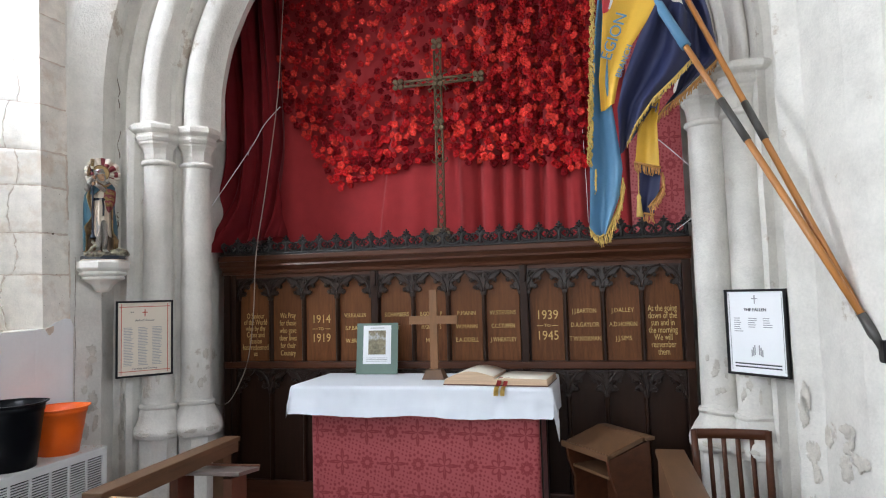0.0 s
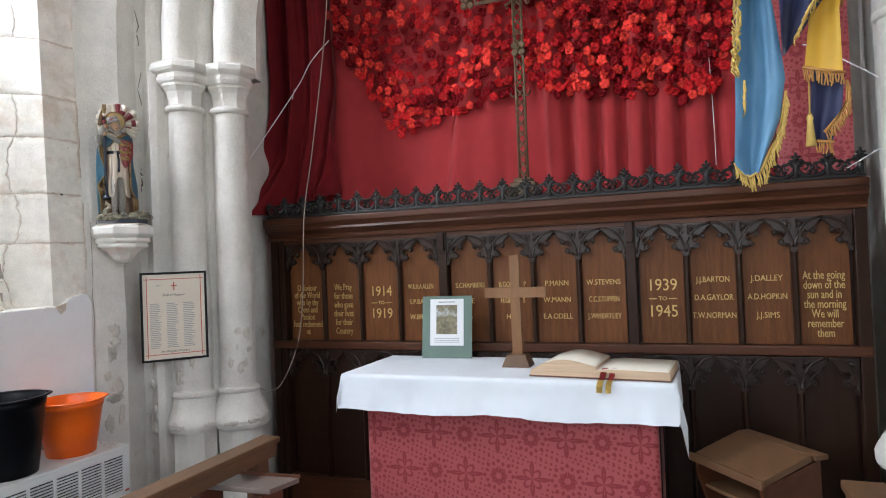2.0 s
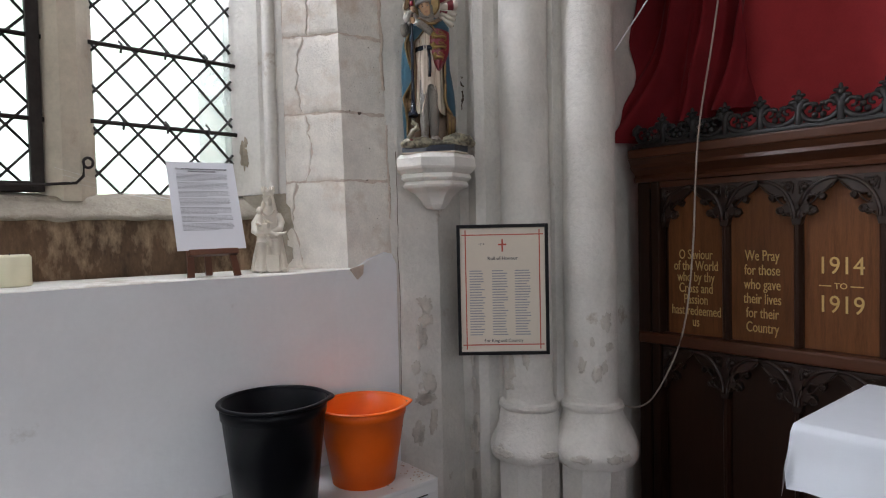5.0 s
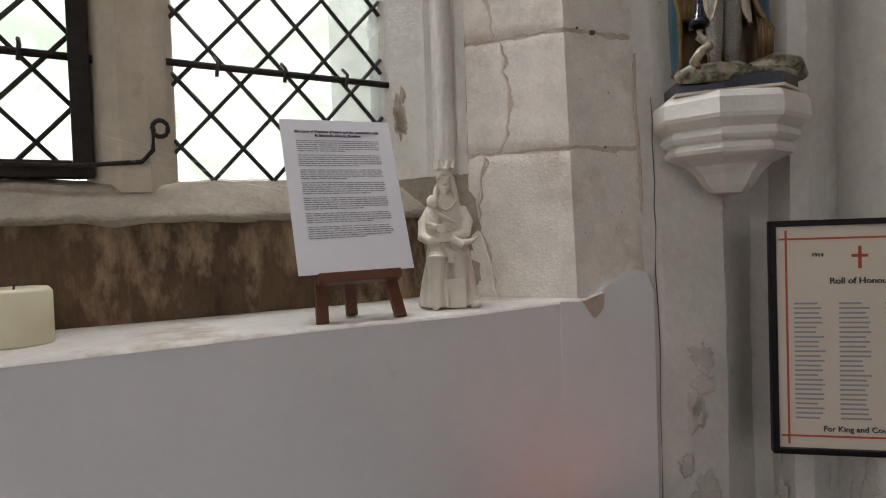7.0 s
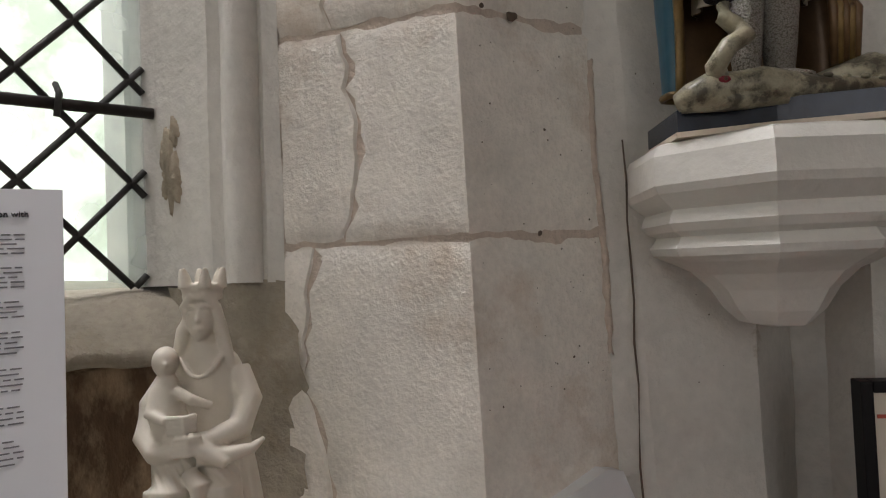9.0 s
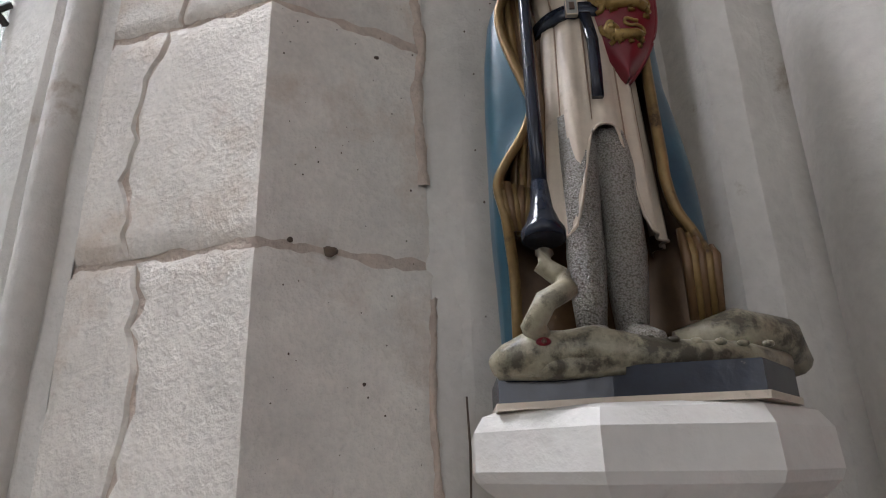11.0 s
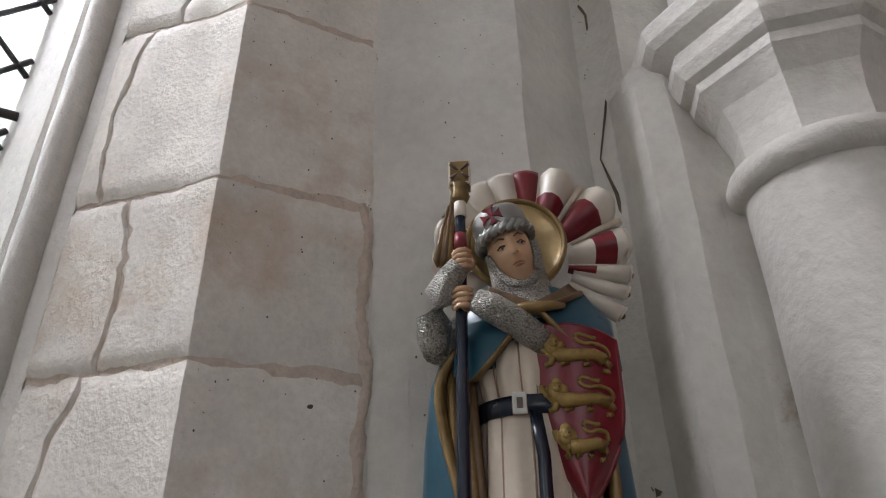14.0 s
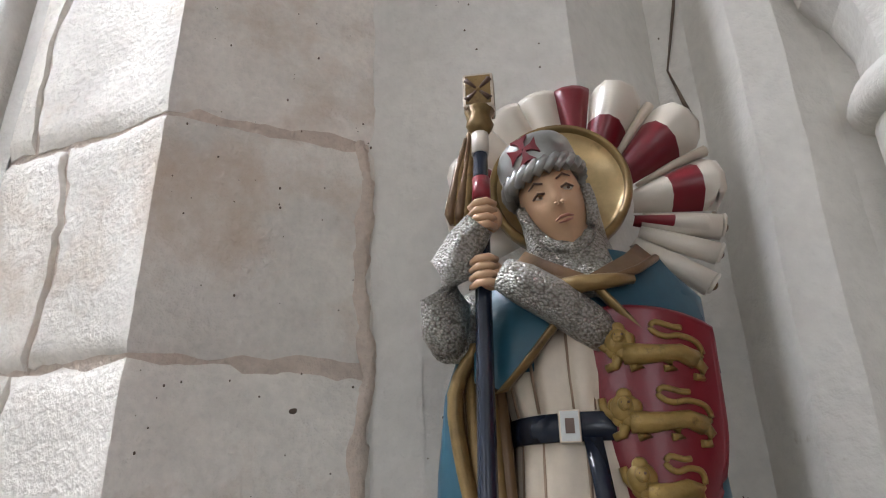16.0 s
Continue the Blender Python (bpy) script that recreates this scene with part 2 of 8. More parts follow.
def glass_material():
    m = bpy.data.materials.new("old_window_glass")
    m.use_nodes = True
    N, L = m.node_tree.nodes, m.node_tree.links
    N.remove(N["Principled BSDF"])
    tr, gl, tl = N.new("ShaderNodeBsdfTransparent"), N.new("ShaderNodeBsdfGlossy"), N.new("ShaderNodeBsdfTranslucent")
    tr.inputs[0].default_value = (0.93, 0.97, 0.96, 1)
    tl.inputs[0].default_value = (0.85, 0.90, 0.88, 1)
    gl.inputs["Roughness"].default_value = 0.08
    a, b, fr = N.new("ShaderNodeMixShader"), N.new("ShaderNodeMixShader"), N.new("ShaderNodeFresnel")
    nz, mr = N.new("ShaderNodeTexNoise"), N.new("ShaderNodeMapRange")
    nz.inputs["Scale"].default_value = 9
    mr.inputs[1].default_value, mr.inputs[2].default_value = 0.35, 0.7
    mr.inputs[3].default_value, mr.inputs[4].default_value = 0.05, 0.35
    geo = N.new("ShaderNodeNewGeometry")
    L.new(geo.outputs["Position"], nz.inputs["Vector"])
    L.new(nz.outputs[0], mr.inputs[0])
    L.new(mr.outputs[0], a.inputs[0])
    L.new(tr.outputs[0], a.inputs[1])
    L.new(tl.outputs[0], a.inputs[2])
    L.new(fr.outputs[0], b.inputs[0])
    L.new(a.outputs[0], b.inputs[1])
    L.new(gl.outputs[0], b.inputs[2])
    L.new(b.outputs[0], N["Material Output"].inputs[0])
    return m


GLASS = glass_material()


def damask_material():
    """Two-tone woven damask: rows of eight-petalled rosettes and leaf sprays, offset row by row."""
    m = bpy.data.materials.new("red_damask")
    m.use_nodes = True
    N, L = m.node_tree.nodes, m.node_tree.links
    b = N["Principled BSDF"]
    b.inputs["Roughness"].default_value = 0.6
    b.inputs["Sheen Weight"].default_value = 0.15

    def op(kind, x, y=0.0, z=None):
        n = N.new("ShaderNodeMath")
        n.operation = kind
        for i, v in enumerate((x, y) if z is None else (x, y, z)):
            if isinstance(v, (int, float)):
                n.inputs[i].default_value = v
            else:
                L.new(v, n.inputs[i])
        return n.outputs[0]

    geo, sep = N.new("ShaderNodeNewGeometry"), N.new("ShaderNodeSeparateXYZ")
    L.new(geo.outputs["Position"], sep.inputs[0])
    x, z = op("DIVIDE", sep.outputs["X"], 0.32), op("DIVIDE", sep.outputs["Z"], 0.185)
    row = op("FLOOR", z)
    shift = op("MULTIPLY", op("MODULO", op("ABSOLUTE", row), 2.0), 0.5)
    fx = op("MULTIPLY", op("SUBTRACT", op("FRACT", op("ADD", x, shift)), 0.5), 0.32)
    fz = op("MULTIPLY", op("SUBTRACT", op("FRACT", z), 0.5), 0.185)
    gx = op("SUBTRACT", 0.16, op("ABSOLUTE", fx))

    def polar(a, c):
        return op("SQRT", op("ADD", op("MULTIPLY", a, a), op("MULTIPLY", c, c))), op("ARCTAN2", c, a)

    def below(p, q, soft=0.0025):
        """1 where p is under q, with a soft woven edge."""
        n = N.new("ShaderNodeMapRange")
        n.inputs[1].default_value, n.inputs[2].default_value = -soft, soft
        L.new(op("SUBTRACT", q, p), n.inputs[0])
        return n.outputs[0]

    def wave(th, k, amp, base):
        return op("MULTIPLY_ADD", op("COSINE", op("MULTIPLY", th, k)), amp, base)

    def union(*items):
        out = items[0]
        for i in items[1:]:
            out = op("MAXIMUM", out, i)
        return out

    def cut(p, q):
        return op("MULTIPLY", p, op("SUBTRACT", 1.0, q))

    r1, t1 = polar(fx, fz)
    r2, t2 = polar(gx, fz)
    # flower: scalloped disc with a pale hexagonal eye, in a wreath of small leaves
    rose = cut(below(r1, wave(t1, 8.0, 0.005, 0.040)), below(r1, wave(t1, 6.0, 0.0015, 0.0145)))
    vein = op("MULTIPLY", below(op("ABSOLUTE", op("SINE", op("MULTIPLY", t1, 4.0))), 0.12, 0.05), below(0.022, r1))
    rose = cut(rose, vein)
    wreath = op("MULTIPLY", below(op("ABSOLUTE", op("SUBTRACT", r1, wave(t1, 8.0, 0.006, 0.064))), wave(t1, 16.0, 0.006, 0.005)), below(r1, 0.088))
    # cross of four long petals with paired heart lobes between them
    petal = below(r2, op("MULTIPLY", op("POWER", op("ABSOLUTE", op("COSINE", op("MULTIPLY", t2, 2.0))), 5.0), 0.082))
    rib = below(op("ABSOLUTE", op("SINE", op("MULTIPLY", t2, 2.0))), 0.05, 0.04)
    heart = op("MULTIPLY", below(op("ABSOLUTE", op("SUBTRACT", r2, op("MULTIPLY", op("ABSOLUTE", op("SINE", op("MULTIPLY", t2, 2.0))), 0.050))), 0.007), below(0.012, r2))
    cross_ = union(cut(petal, op("MULTIPLY", rib, below(r2, 0.05))), heart)
    # sprays of leaves filling the corners between
    fl = op("MULTIPLY", op("SINE", op("MULTIPLY", op("ADD", fx, op("MULTIPLY", fz, 0.6)), 175.0)), op("SINE", op("MULTIPLY", op("SUBTRACT", op("MULTIPLY", fx, 0.6), fz), 150.0)))
    leaf = op("MULTIPLY", below(0.42, fl, 0.15), op("MULTIPLY", below(0.080, r1), below(0.074, r2)))
    mask = op("SUBTRACT", 1.0, union(rose, wreath, cross_, leaf))
    clampn = N.new("ShaderNodeClamp")
    L.new(mask, clampn.inputs[0])
    nz = N.new("ShaderNodeTexNoise")
    nz.inputs["Scale"].default_value = 400
    L.new(geo.outputs["Position"], nz.inputs["Vector"])
    mix = N.new("ShaderNodeMix")
    mix.data_type = "RGBA"
    L.new(clampn.outputs[0], mix.inputs["Factor"])
    mix.inputs["A"].default_value = (0.25, 0.020, 0.030, 1)
    mix.inputs["B"].default_value = (0.39, 0.075, 0.080, 1)
    L.new(mix.outputs["Result"], b.inputs["Base Color"])
    bp = N.new("ShaderNodeBump")
    bp.inputs["Strength"].default_value, bp.inputs["Distance"].default_value = 0.2, 0.001
    L.new(nz.outputs[0], bp.inputs["Height"])
    L.new(bp.outputs[0], b.inputs["Normal"])
    return m


DAMASK = damask_material()


def backdrop_material():
    m = bpy.data.materials.new("bright_churchyard_haze")
    m.use_nodes = True
    N, L = m.node_tree.nodes, m.node_tree.links
    N.remove(N["Principled BSDF"])
    em = N.new("ShaderNodeEmission")
    nz, mr, mix = N.new("ShaderNodeTexNoise"), N.new("ShaderNodeMapRange"), N.new("ShaderNodeMix")
    geo = N.new("ShaderNodeNewGeometry")
    nz.inputs["Scale"].default_value, nz.inputs["Detail"].default_value, nz.inputs["Roughness"].default_value = 1.1, 10, 0.72
    L.new(geo.outputs["Position"], nz.inputs["Vector"])
    mr.inputs[1].default_value, mr.inputs[2].default_value = 0.42, 0.66
    L.new(nz.outputs[0], mr.inputs[0])
    mix.data_type = "RGBA"
    mix.inputs["A"].default_value = (0.42, 0.50, 0.40, 1)
    mix.inputs["B"].default_value = (0.95, 1.0, 0.98, 1)
    L.new(mr.outputs[0], mix.inputs["Factor"])
    L.new(mix.outputs["Result"], em.inputs[0])
    em.inputs[1].default_value = 3.4
    L.new(em.outputs[0], N["Material Output"].inputs[0])
    return m


BACKDROP = backdrop_material()


# ---- helpers for building ----
def thing(name, at, label, category, group="", kind=""):
    ob = new(name)
    ob.location = at
    return tagged(ob, label, category, group, kind)


def mesh_of(name, bm, *materials, smooth=False):
    me = bpy.data.meshes.new(name)
    bmesh.ops.recalc_face_normals(bm, faces=bm.faces)
    if smooth:
        for f in bm.faces:
            f.smooth = True
    bm.to_mesh(me)
    bm.free()
    for m in materials:
        me.materials.append(m)
    return me


def attach(ob, parent):
    ob.parent = parent
    m = Matrix.Identity(4)
    p = parent
    while p is not None:
        m = Matrix.Translation(p.location) @ m if p.parent is None else m
        p = p.parent
    ob.matrix_parent_inverse = m.inverted() if parent.parent is None else Matrix.Identity(4)
    return ob


def part(name, bm, material, parent=None, label="", smooth=False):
    """One mesh object in world coordinates, under a thing or a part."""
    mats = material if isinstance(material, (list, tuple)) else [material]
    me = bm if isinstance(bm, bpy.types.Mesh) else mesh_of(name, bm, *mats, smooth=smooth)
    ob = new(name, me)
    if parent is not None:
        attach(ob, parent)
    return tagged(ob, label)


def solid(name, bm, material, label, category, group="", kind="", smooth=False):
    return tagged(part(name, bm, material, None, "", smooth), label, category, group, kind)


def box(bm, x0, x1, y0, y1, z0, z1, bev=0.0, m=None, mi=0):
    vs = [bm.verts.new((x, y, z)) for z in (z0, z1) for y in (y0, y1) for x in (x0, x1)]
    fs = [bm.faces.new([vs[i] for i in q]) for q in ((0, 2, 3, 1), (4, 5, 7, 6), (0, 1, 5, 4), (2, 6, 7, 3), (0, 4, 6, 2), (1, 3, 7, 5))]
    for f in fs:
        f.material_index = mi
    if bev:
        es = list({e for f in fs for e in f.edges})
        r = bmesh.ops.bevel(bm, geom=es, offset=bev, segments=2, profile=0.6, affect="EDGES")
        vs = list({v for v in vs if v.is_valid} | set(r["verts"]))
    if m is not None:
        bmesh.ops.transform(bm, matrix=m, verts=vs)
    return vs


def boxm(*a, **k):
    bm = bmesh.new()
    box(bm, *a, **k)
    return bm


def rings(bm, loops, mi=0, cap=True, closed=True):
    """Skin between loops of equal length, each a list of points."""
    rows = [[bm.verts.new(p) for p in loop] for loop in loops]
    n = len(rows[0])
    for a, b in zip(rows, rows[1:]):
        for i in range(n if closed else n - 1):
            f = bm.faces.new((a[i], a[(i + 1) % n], b[(i + 1) % n], b[i]))
            f.material_index = mi
            f.smooth = True
    if cap and closed:
        for row in (rows[0], rows[-1]):
            f = bm.faces.new(row)
            f.material_index = mi
    return rows


def circle(cx, cy, z, rx, ry=None, n=24, flute=0.0, k=0, turn=0.0):
    ry = rx if ry is None else ry
    out = []
    for i in range(n):
        a = 2 * math.pi * i / n + turn
        s = 1 + flute * math.cos(k * a)
        out.append((cx + rx * s * math.cos(a), cy + ry * s * math.sin(a), z))
    return out


def lathe(bm, cx, cy, prof, n=32, mi=0, cap=True, turn=0.0):
    return rings(bm, [circle(cx, cy, z, r, n=n, turn=turn) for r, z in prof], mi, cap)


def tube(bm, pts, r, n=8, mi=0, cap=True):
    pts = [Vector(p) for p in pts]
    loops = []
    up = Vector((0, 0, 1))
    for i, p in enumerate(pts):
        d = (pts[min(i + 1, len(pts) - 1)] - pts[max(i - 1, 0)]).normalized()
        s = d.cross(up if abs(d.z) < 0.95 else Vector((1, 0, 0))).normalized()
        t = s.cross(d)
        rr = r[i] if isinstance(r, (list, tuple)) else r
        loops.append([p + (s * math.cos(2 * math.pi * k / n) + t * math.sin(2 * math.pi * k / n)) * rr for k in range(n)])
    return rings(bm, loops, mi, cap)


def ball(bm, c, r, u=10, v=8, scale=(1, 1, 1), mi=0):
    c = Vector(c)
    loops = []
    for j in range(v + 1):
        a = math.pi * (0.03 + 0.94 * j / v)
        loops.append([(c.x + r * scale[0] * math.sin(a) * math.cos(2 * math.pi * i / u), c.y + r * scale[1] * math.sin(a) * math.sin(2 * math.pi * i / u),
                       c.z - r * scale[2] * math.cos(a)) for i in range(u)])
    return rings(bm, loops, mi)


def prism(bm, pts, z0, z1, mi=0):
    a = [bm.verts.new((x, y, z0)) for x, y in pts]
    b = [bm.verts.new((x, y, z1)) for x, y in pts]
    n = len(pts)
    for i in range(n):
        f = bm.faces.new((a[i], a[(i + 1) % n], b[(i + 1) % n], b[i]))
        f.material_index = mi
    for row in (a, b):
        f = bm.faces.new(row)
        f.material_index = mi


def flat_shape(name, outline, depth, materials, holes=(), bevel=0.0):
    """A plate cut to an outline in the xz plane, given as curves, with real thickness towards -y."""
    cu = bpy.data.curves.new(name, "CURVE")
    cu.dimensions, cu.fill_mode, cu.extrude = "2D", "BOTH", depth / 2
    cu.bevel_depth = bevel
    for loop in (outline, *holes):
        sp = cu.splines.new("POLY")
        sp.points.add(len(loop) - 1)
        for p, (x, z) in zip(sp.points, loop):
            p.co = (x, z, 0, 1)
        sp.use_cyclic_u = True
    tmp = bpy.data.objects.new(name, cu)
    me = bpy.data.meshes.new_from_object(tmp)
    bpy.data.objects.remove(tmp)
    me.transform(Matrix.Translation((0, -depth / 2, 0)) @ pose(0, 0, 0, 90, 0, 0))
    me.materials.clear()
    for m in materials:
        me.materials.append(m)
    return me


def text_mesh(name, words, size, material, align="CENTER", depth=0.0015, shear=0.0):
    cu = bpy.data.curves.new(name, "FONT")
    cu.body, cu.size, cu.align_x, cu.align_y, cu.extrude, cu.shear = words, size, align, "CENTER", depth, shear
    cu.resolution_u = 3
    tmp = bpy.data.objects.new(name, cu)
    me = bpy.data.meshes.new_from_object(tmp)
    bpy.data.objects.remove(tmp)
    me.materials.clear()
    me.materials.append(material)
    return me


def lettering(name, words, size, material, m, parent, align="CENTER", squeeze=1.0):
    me = text_mesh(name, words, size, material, align)
    me.transform(m @ pose(0, 0, 0, 90, 0, 0) @ Matrix.Diagonal((squeeze, 1, 1, 1)))
    return part(name, me, material, parent)


def wobble(bm, amount, scale, verts=None):
    for v in verts or bm.verts:
        d = noise.noise_vector(v.co * scale)
        v.co += d * amount


# ---- structure ----
def sheet(bm, pts, z0, z1, step=0.08, mi=0):
    """A vertical skin over a line of plan points, cut into small faces."""
    line = []
    for (xa, ya), (xb, yb) in zip(pts, pts[1:]):
        n = max(1, int(math.hypot(xb - xa, yb - ya) / step))
        line += [(xa + (xb - xa) * i / n, ya + (yb - ya) * i / n) for i in range(n)]
    line.append(pts[-1])
    nz = max(1, int((z1 - z0) / step))
    return rings(bm, [[(x, y, z0 + (z1 - z0) * j / nz) for x, y in line] for j in range(nz + 1)], mi, False, False)


def arc(cx, cy, r, a0, a1, n):
    return [(cx + r * math.cos(radians(a0 + (a1 - a0) * i / n)), cy + r * math.sin(radians(a0 + (a1 - a0) * i / n))) for i in range(n + 1)]


QUOIN, P1, P2, P3, P4 = (-2.217, 3.755), (-2.205, 3.945), (-2.18, 3.968), (-2.125, 4.10), (-2.168, 4.25)
C1, R1, C2, R2 = (-1.922, 4.366), 0.091, (-1.745, 4.527), 0.094
SPRING, STILT, TOP = 2.60, 0.15, 4.62

# plan of the moulded jamb from the wall corner to the soffit (shafts are things of their own below the springing)
LOWER = [P1, P2, (-2.166, 3.998), P3, P4, (-2.128, 4.262), (-2.058, 4.236), (-2.030, 4.262), (-2.022, 4.31), (-1.975, 4.36), (-1.872, 4.432), (-1.838, 4.438), (-1.832, 4.468),
         (-1.80, 4.51), (-1.70, 4.60), (-1.715, 4.655), (-1.95, 4.70)]
UPPER = [P1, P2, (-2.166, 3.998), P3, P4, (-2.128, 4.262), (-2.085, 4.250), (-2.058, 4.290)] + arc(-1.965, 4.372, 0.088, 205, 322, 8) + \
        [(-1.878, 4.385), (-1.872, 4.420), (-1.846, 4.432), (-1.838, 4.468)] + arc(-1.752, 4.552, 0.094, 210, 338, 8) + [(-1.640, 4.56), (-1.604, 4.60), (-1.612, 4.66), (-1.95, 4.70)]
LEAN = 0.036        # the old wall leans back above the ledge


def lean_back(ob, y_full=3.97, y_none=4.11):
    for v in ob.data.vertices:
        k = min(1.0, max(0.0, (y_none - v.co.y) / (y_none - y_full))) * min(1.0, max(0.0, (v.co.y - 3.622) / 0.10)) * min(1.0, max(0.0, -v.co.x / 2))
        v.co.x -= LEAN * k * max(0.0, v.co.z - 1.36)


def mirrored(x):
    """The south respond: the same mouldings, a little more tightly packed at the outer side."""
    return 2 * AX - x - 0.12 * min(1.0, max(0.0, (-1.88 - x) / 0.22))


def jamb(name, label, flip):
    bm = bmesh.new()
    pts = [(mirrored(x) if flip else x, y) for x, y in LOWER]
    sheet(bm, pts, FLOOR, SPRING, 0.05)
    wobble(bm, 0.004, 5)
    wobble(bm, 0.002, 17)
    ob = solid(name, bm, STONE, label, "wall", kind="structure")
    ob.data.set_sharp_from_angle(angle=radians(20))
    if not flip:
        lean_back(ob)
    return ob


jamb("wall_north_respond", "limewashed stone arch respond with worn stepped mouldings and damp stains", False)
jamb("wall_south_respond", "limewashed stone arch respond with flaking whitewash near the foot", True)

# the moulded arch over both responds, swept in a half circle
bm = bmesh.new()
STEPS = 56
loops = []
for j in range(STEPS + 1):
    a = math.pi * j / STEPS
    loops.append([(AX - (AX - x) * math.cos(a) + (mirrored(x) - 2 * AX + x) * (1 - math.cos(a)) / 2, y, SPRING + STILT + (AX - x) * math.sin(a)) for x, y in UPPER])
for end in (0, -1):
    foot = [(x, y, SPRING - 0.02) for x, y, _ in loops[end]]
    loops = [foot] + loops if end == 0 else loops + [foot]
rings(bm, loops, 0, False, False)
wobble(bm, 0.005, 6)
ob = solid("arch_moulding", bm, STONE, "limewashed round stone arch with rolled and hollow mouldings", "arch", kind="structure")
ob.data.set_sharp_from_angle(angle=radians(32))
lean_back(ob)

# wall above the arch, in front, and the wall strips at its sides
bm = bmesh.new()
rows = []
for j in range(STEPS + 1):
    a = math.pi * j / STEPS
    r = AX - P1[0]
    c, s = math.cos(a), math.sin(a)
    k = 3.4 / max(abs(c), abs(s) * 0.75, 0.3)
    rows.append([(AX - r * c, P1[1], SPRING + STILT + r * s), (AX - max(k, r + 0.05) * c, P1[1], SPRING + STILT + max(k, r + 0.05) * s)])
rings(bm, rows, 0, False, False)
lean_back(solid("wall_above_arch", bm, STONE, "limewashed stone wall above the arch", "wall", kind="structure"))

# recess behind the arch
bm = bmesh.new()
box(bm, -2.2, -1.95, 4.69, 5.75, FLOOR, TOP)
solid("wall_recess_north", bm, STONE, "shadowed stone side wall of the memorial recess", "wall", kind="structure")
bm = bmesh.new()
box(bm, 1.64, 1.89, 4.69, 5.75, FLOOR, TOP)
solid("wall_recess_south", bm, STONE, "shadowed stone side wall of the memorial recess", "wall", kind="structure")
solid("wall_east", boxm(-2.2, 1.9, 5.6, 5.85, FLOOR, TOP), STONE, "stone wall hidden behind the red curtain", "wall", kind="structure")

# floor and ceiling
solid("floor", boxm(-3.0, 6.0, -5.2, 6.0, FLOOR - 0.15, FLOOR), FLOORSTONE, "dark worn stone floor", "floor", kind="structure")
solid("ceiling", boxm(-3.2, 6.2, -5.4, 6.2, TOP, TOP + 0.15), CEIL, "pale plaster ceiling", "ceiling", kind="structure")

# south side: short wall and the nave beyond, with two large windows behind the walker
sp = [(1.790, 4.02), (1.880, 3.94), (1.935, 3.62), (2.02, 3.45), (2.10, 2.6), (2.9, 2.55)]
bm = bmesh.new()
sheet(bm, sp, FLOOR, TOP, 0.08)
wobble(bm, 0.008, 4)
pier = solid("wall_south", bm, STONE, "whitewashed uneven pier with damp staining near the foot", "wall", kind="structure")
pier.data.set_sharp_from_angle(angle=radians(14))
solid("wall_south_back", boxm(2.9, 5.0, 2.55, 2.75, FLOOR, TOP), NAVEWALL, "plain plaster wall", "wall", kind="structure")
bm = bmesh.new()
for b in ((-2.9, -0.6), (1.8, 5.2)):
    box(bm, b[0], b[1], -4.2, -4.0, FLOOR, TOP)
box(bm, -0.6, 1.8, -4.2, -4.0, FLOOR, 1.5)
box(bm, -0.6, 1.8, -4.2, -4.0, 4.3, TOP)
solid("wall_west", bm, NAVEWALL, "plain plaster wall with one large window opening", "wall", kind="structure")
bm = bmesh.new()
box(bm, 4.5, 4.7, -4.0, -0.4, FLOOR, TOP)
box(bm, 4.5, 4.7, 1.6, 2.55, FLOOR, TOP)
box(bm, 4.5, 4.7, -0.4, 1.6, FLOOR, 1.6)
box(bm, 4.5, 4.7, -0.4, 1.6, 4.0, TOP)
solid("wall_aisle", bm, NAVEWALL, "plain plaster wall with a window opening", "wall", kind="structure")

# north wall: plastered apron under the window, window recess, and the wall to its west
W0 = 2.0                                   # west jamb of the window
SH = 1.325
bm = bmesh.new()
sheet(bm, [(-2.205, W0), (-2.205, 3.80)], FLOOR, SH - 0.004, 0.12)
wobble(bm, 0.004, 3)
solid("wall_north_apron", bm, PLASTER, "white plastered wall apron under the window with scuffs", "wall", kind="structure")
bm = bmesh.new()
rings(bm, [[(-2.2030, W0 + (3.8 - W0) * i / 60, SH - 0.006) for i in range(61)], [(-2.207, W0 + (3.8 - W0) * i / 60, SH - 0.001) for i in range(61)], [(-2.211, W0 + (3.8 - W0) * i / 60, SH) for i in range(61)], [(-2.56, W0 + (3.8 - W0) * i / 60, SH) for i in range(61)]], 0, False, False)
wobble(bm, 0.004, 3)
solid("window_ledge", bm, LEDGE, "dusty off-white window ledge with brown dirt stains", "window ledge", kind="structure")
bm = bmesh.new()
top = [(3.70, 1.325), (3.765, 1.318), (3.80, 1.337), (3.83, 1.356), (3.87, 1.368), (3.90, 1.378), (3.925, 1.372), (3.945, 1.33)]
fr = [bm.verts.new((-2.2035 + 0.018 * (y - 3.70) / 0.245, y, z)) for y, z in top] + [bm.verts.new((-2.184, 3.945, FLOOR)), bm.verts.new((-2.2035, 3.70, FLOOR))]
bk = [bm.verts.new((v.co.x - 0.05, v.co.y, v.co.z)) for v in fr]
bm.faces.new(fr)
for i in range(len(fr)):
    bm.faces.new((fr[i], fr[(i + 1) % len(fr)], bk[(i + 1) % len(fr)], bk[i]))
solid("wall_north_apron_end", bm, PLASTER, "ragged end of the white plaster against the stone pier", "wall", kind="structure")
bm = bmesh.new()
v = [(-2.183, 3.745, 1.325), (-2.183, 3.80, 1.338), (-2.183, 3.797, 1.305), (-2.183, 3.775, 1.287)]
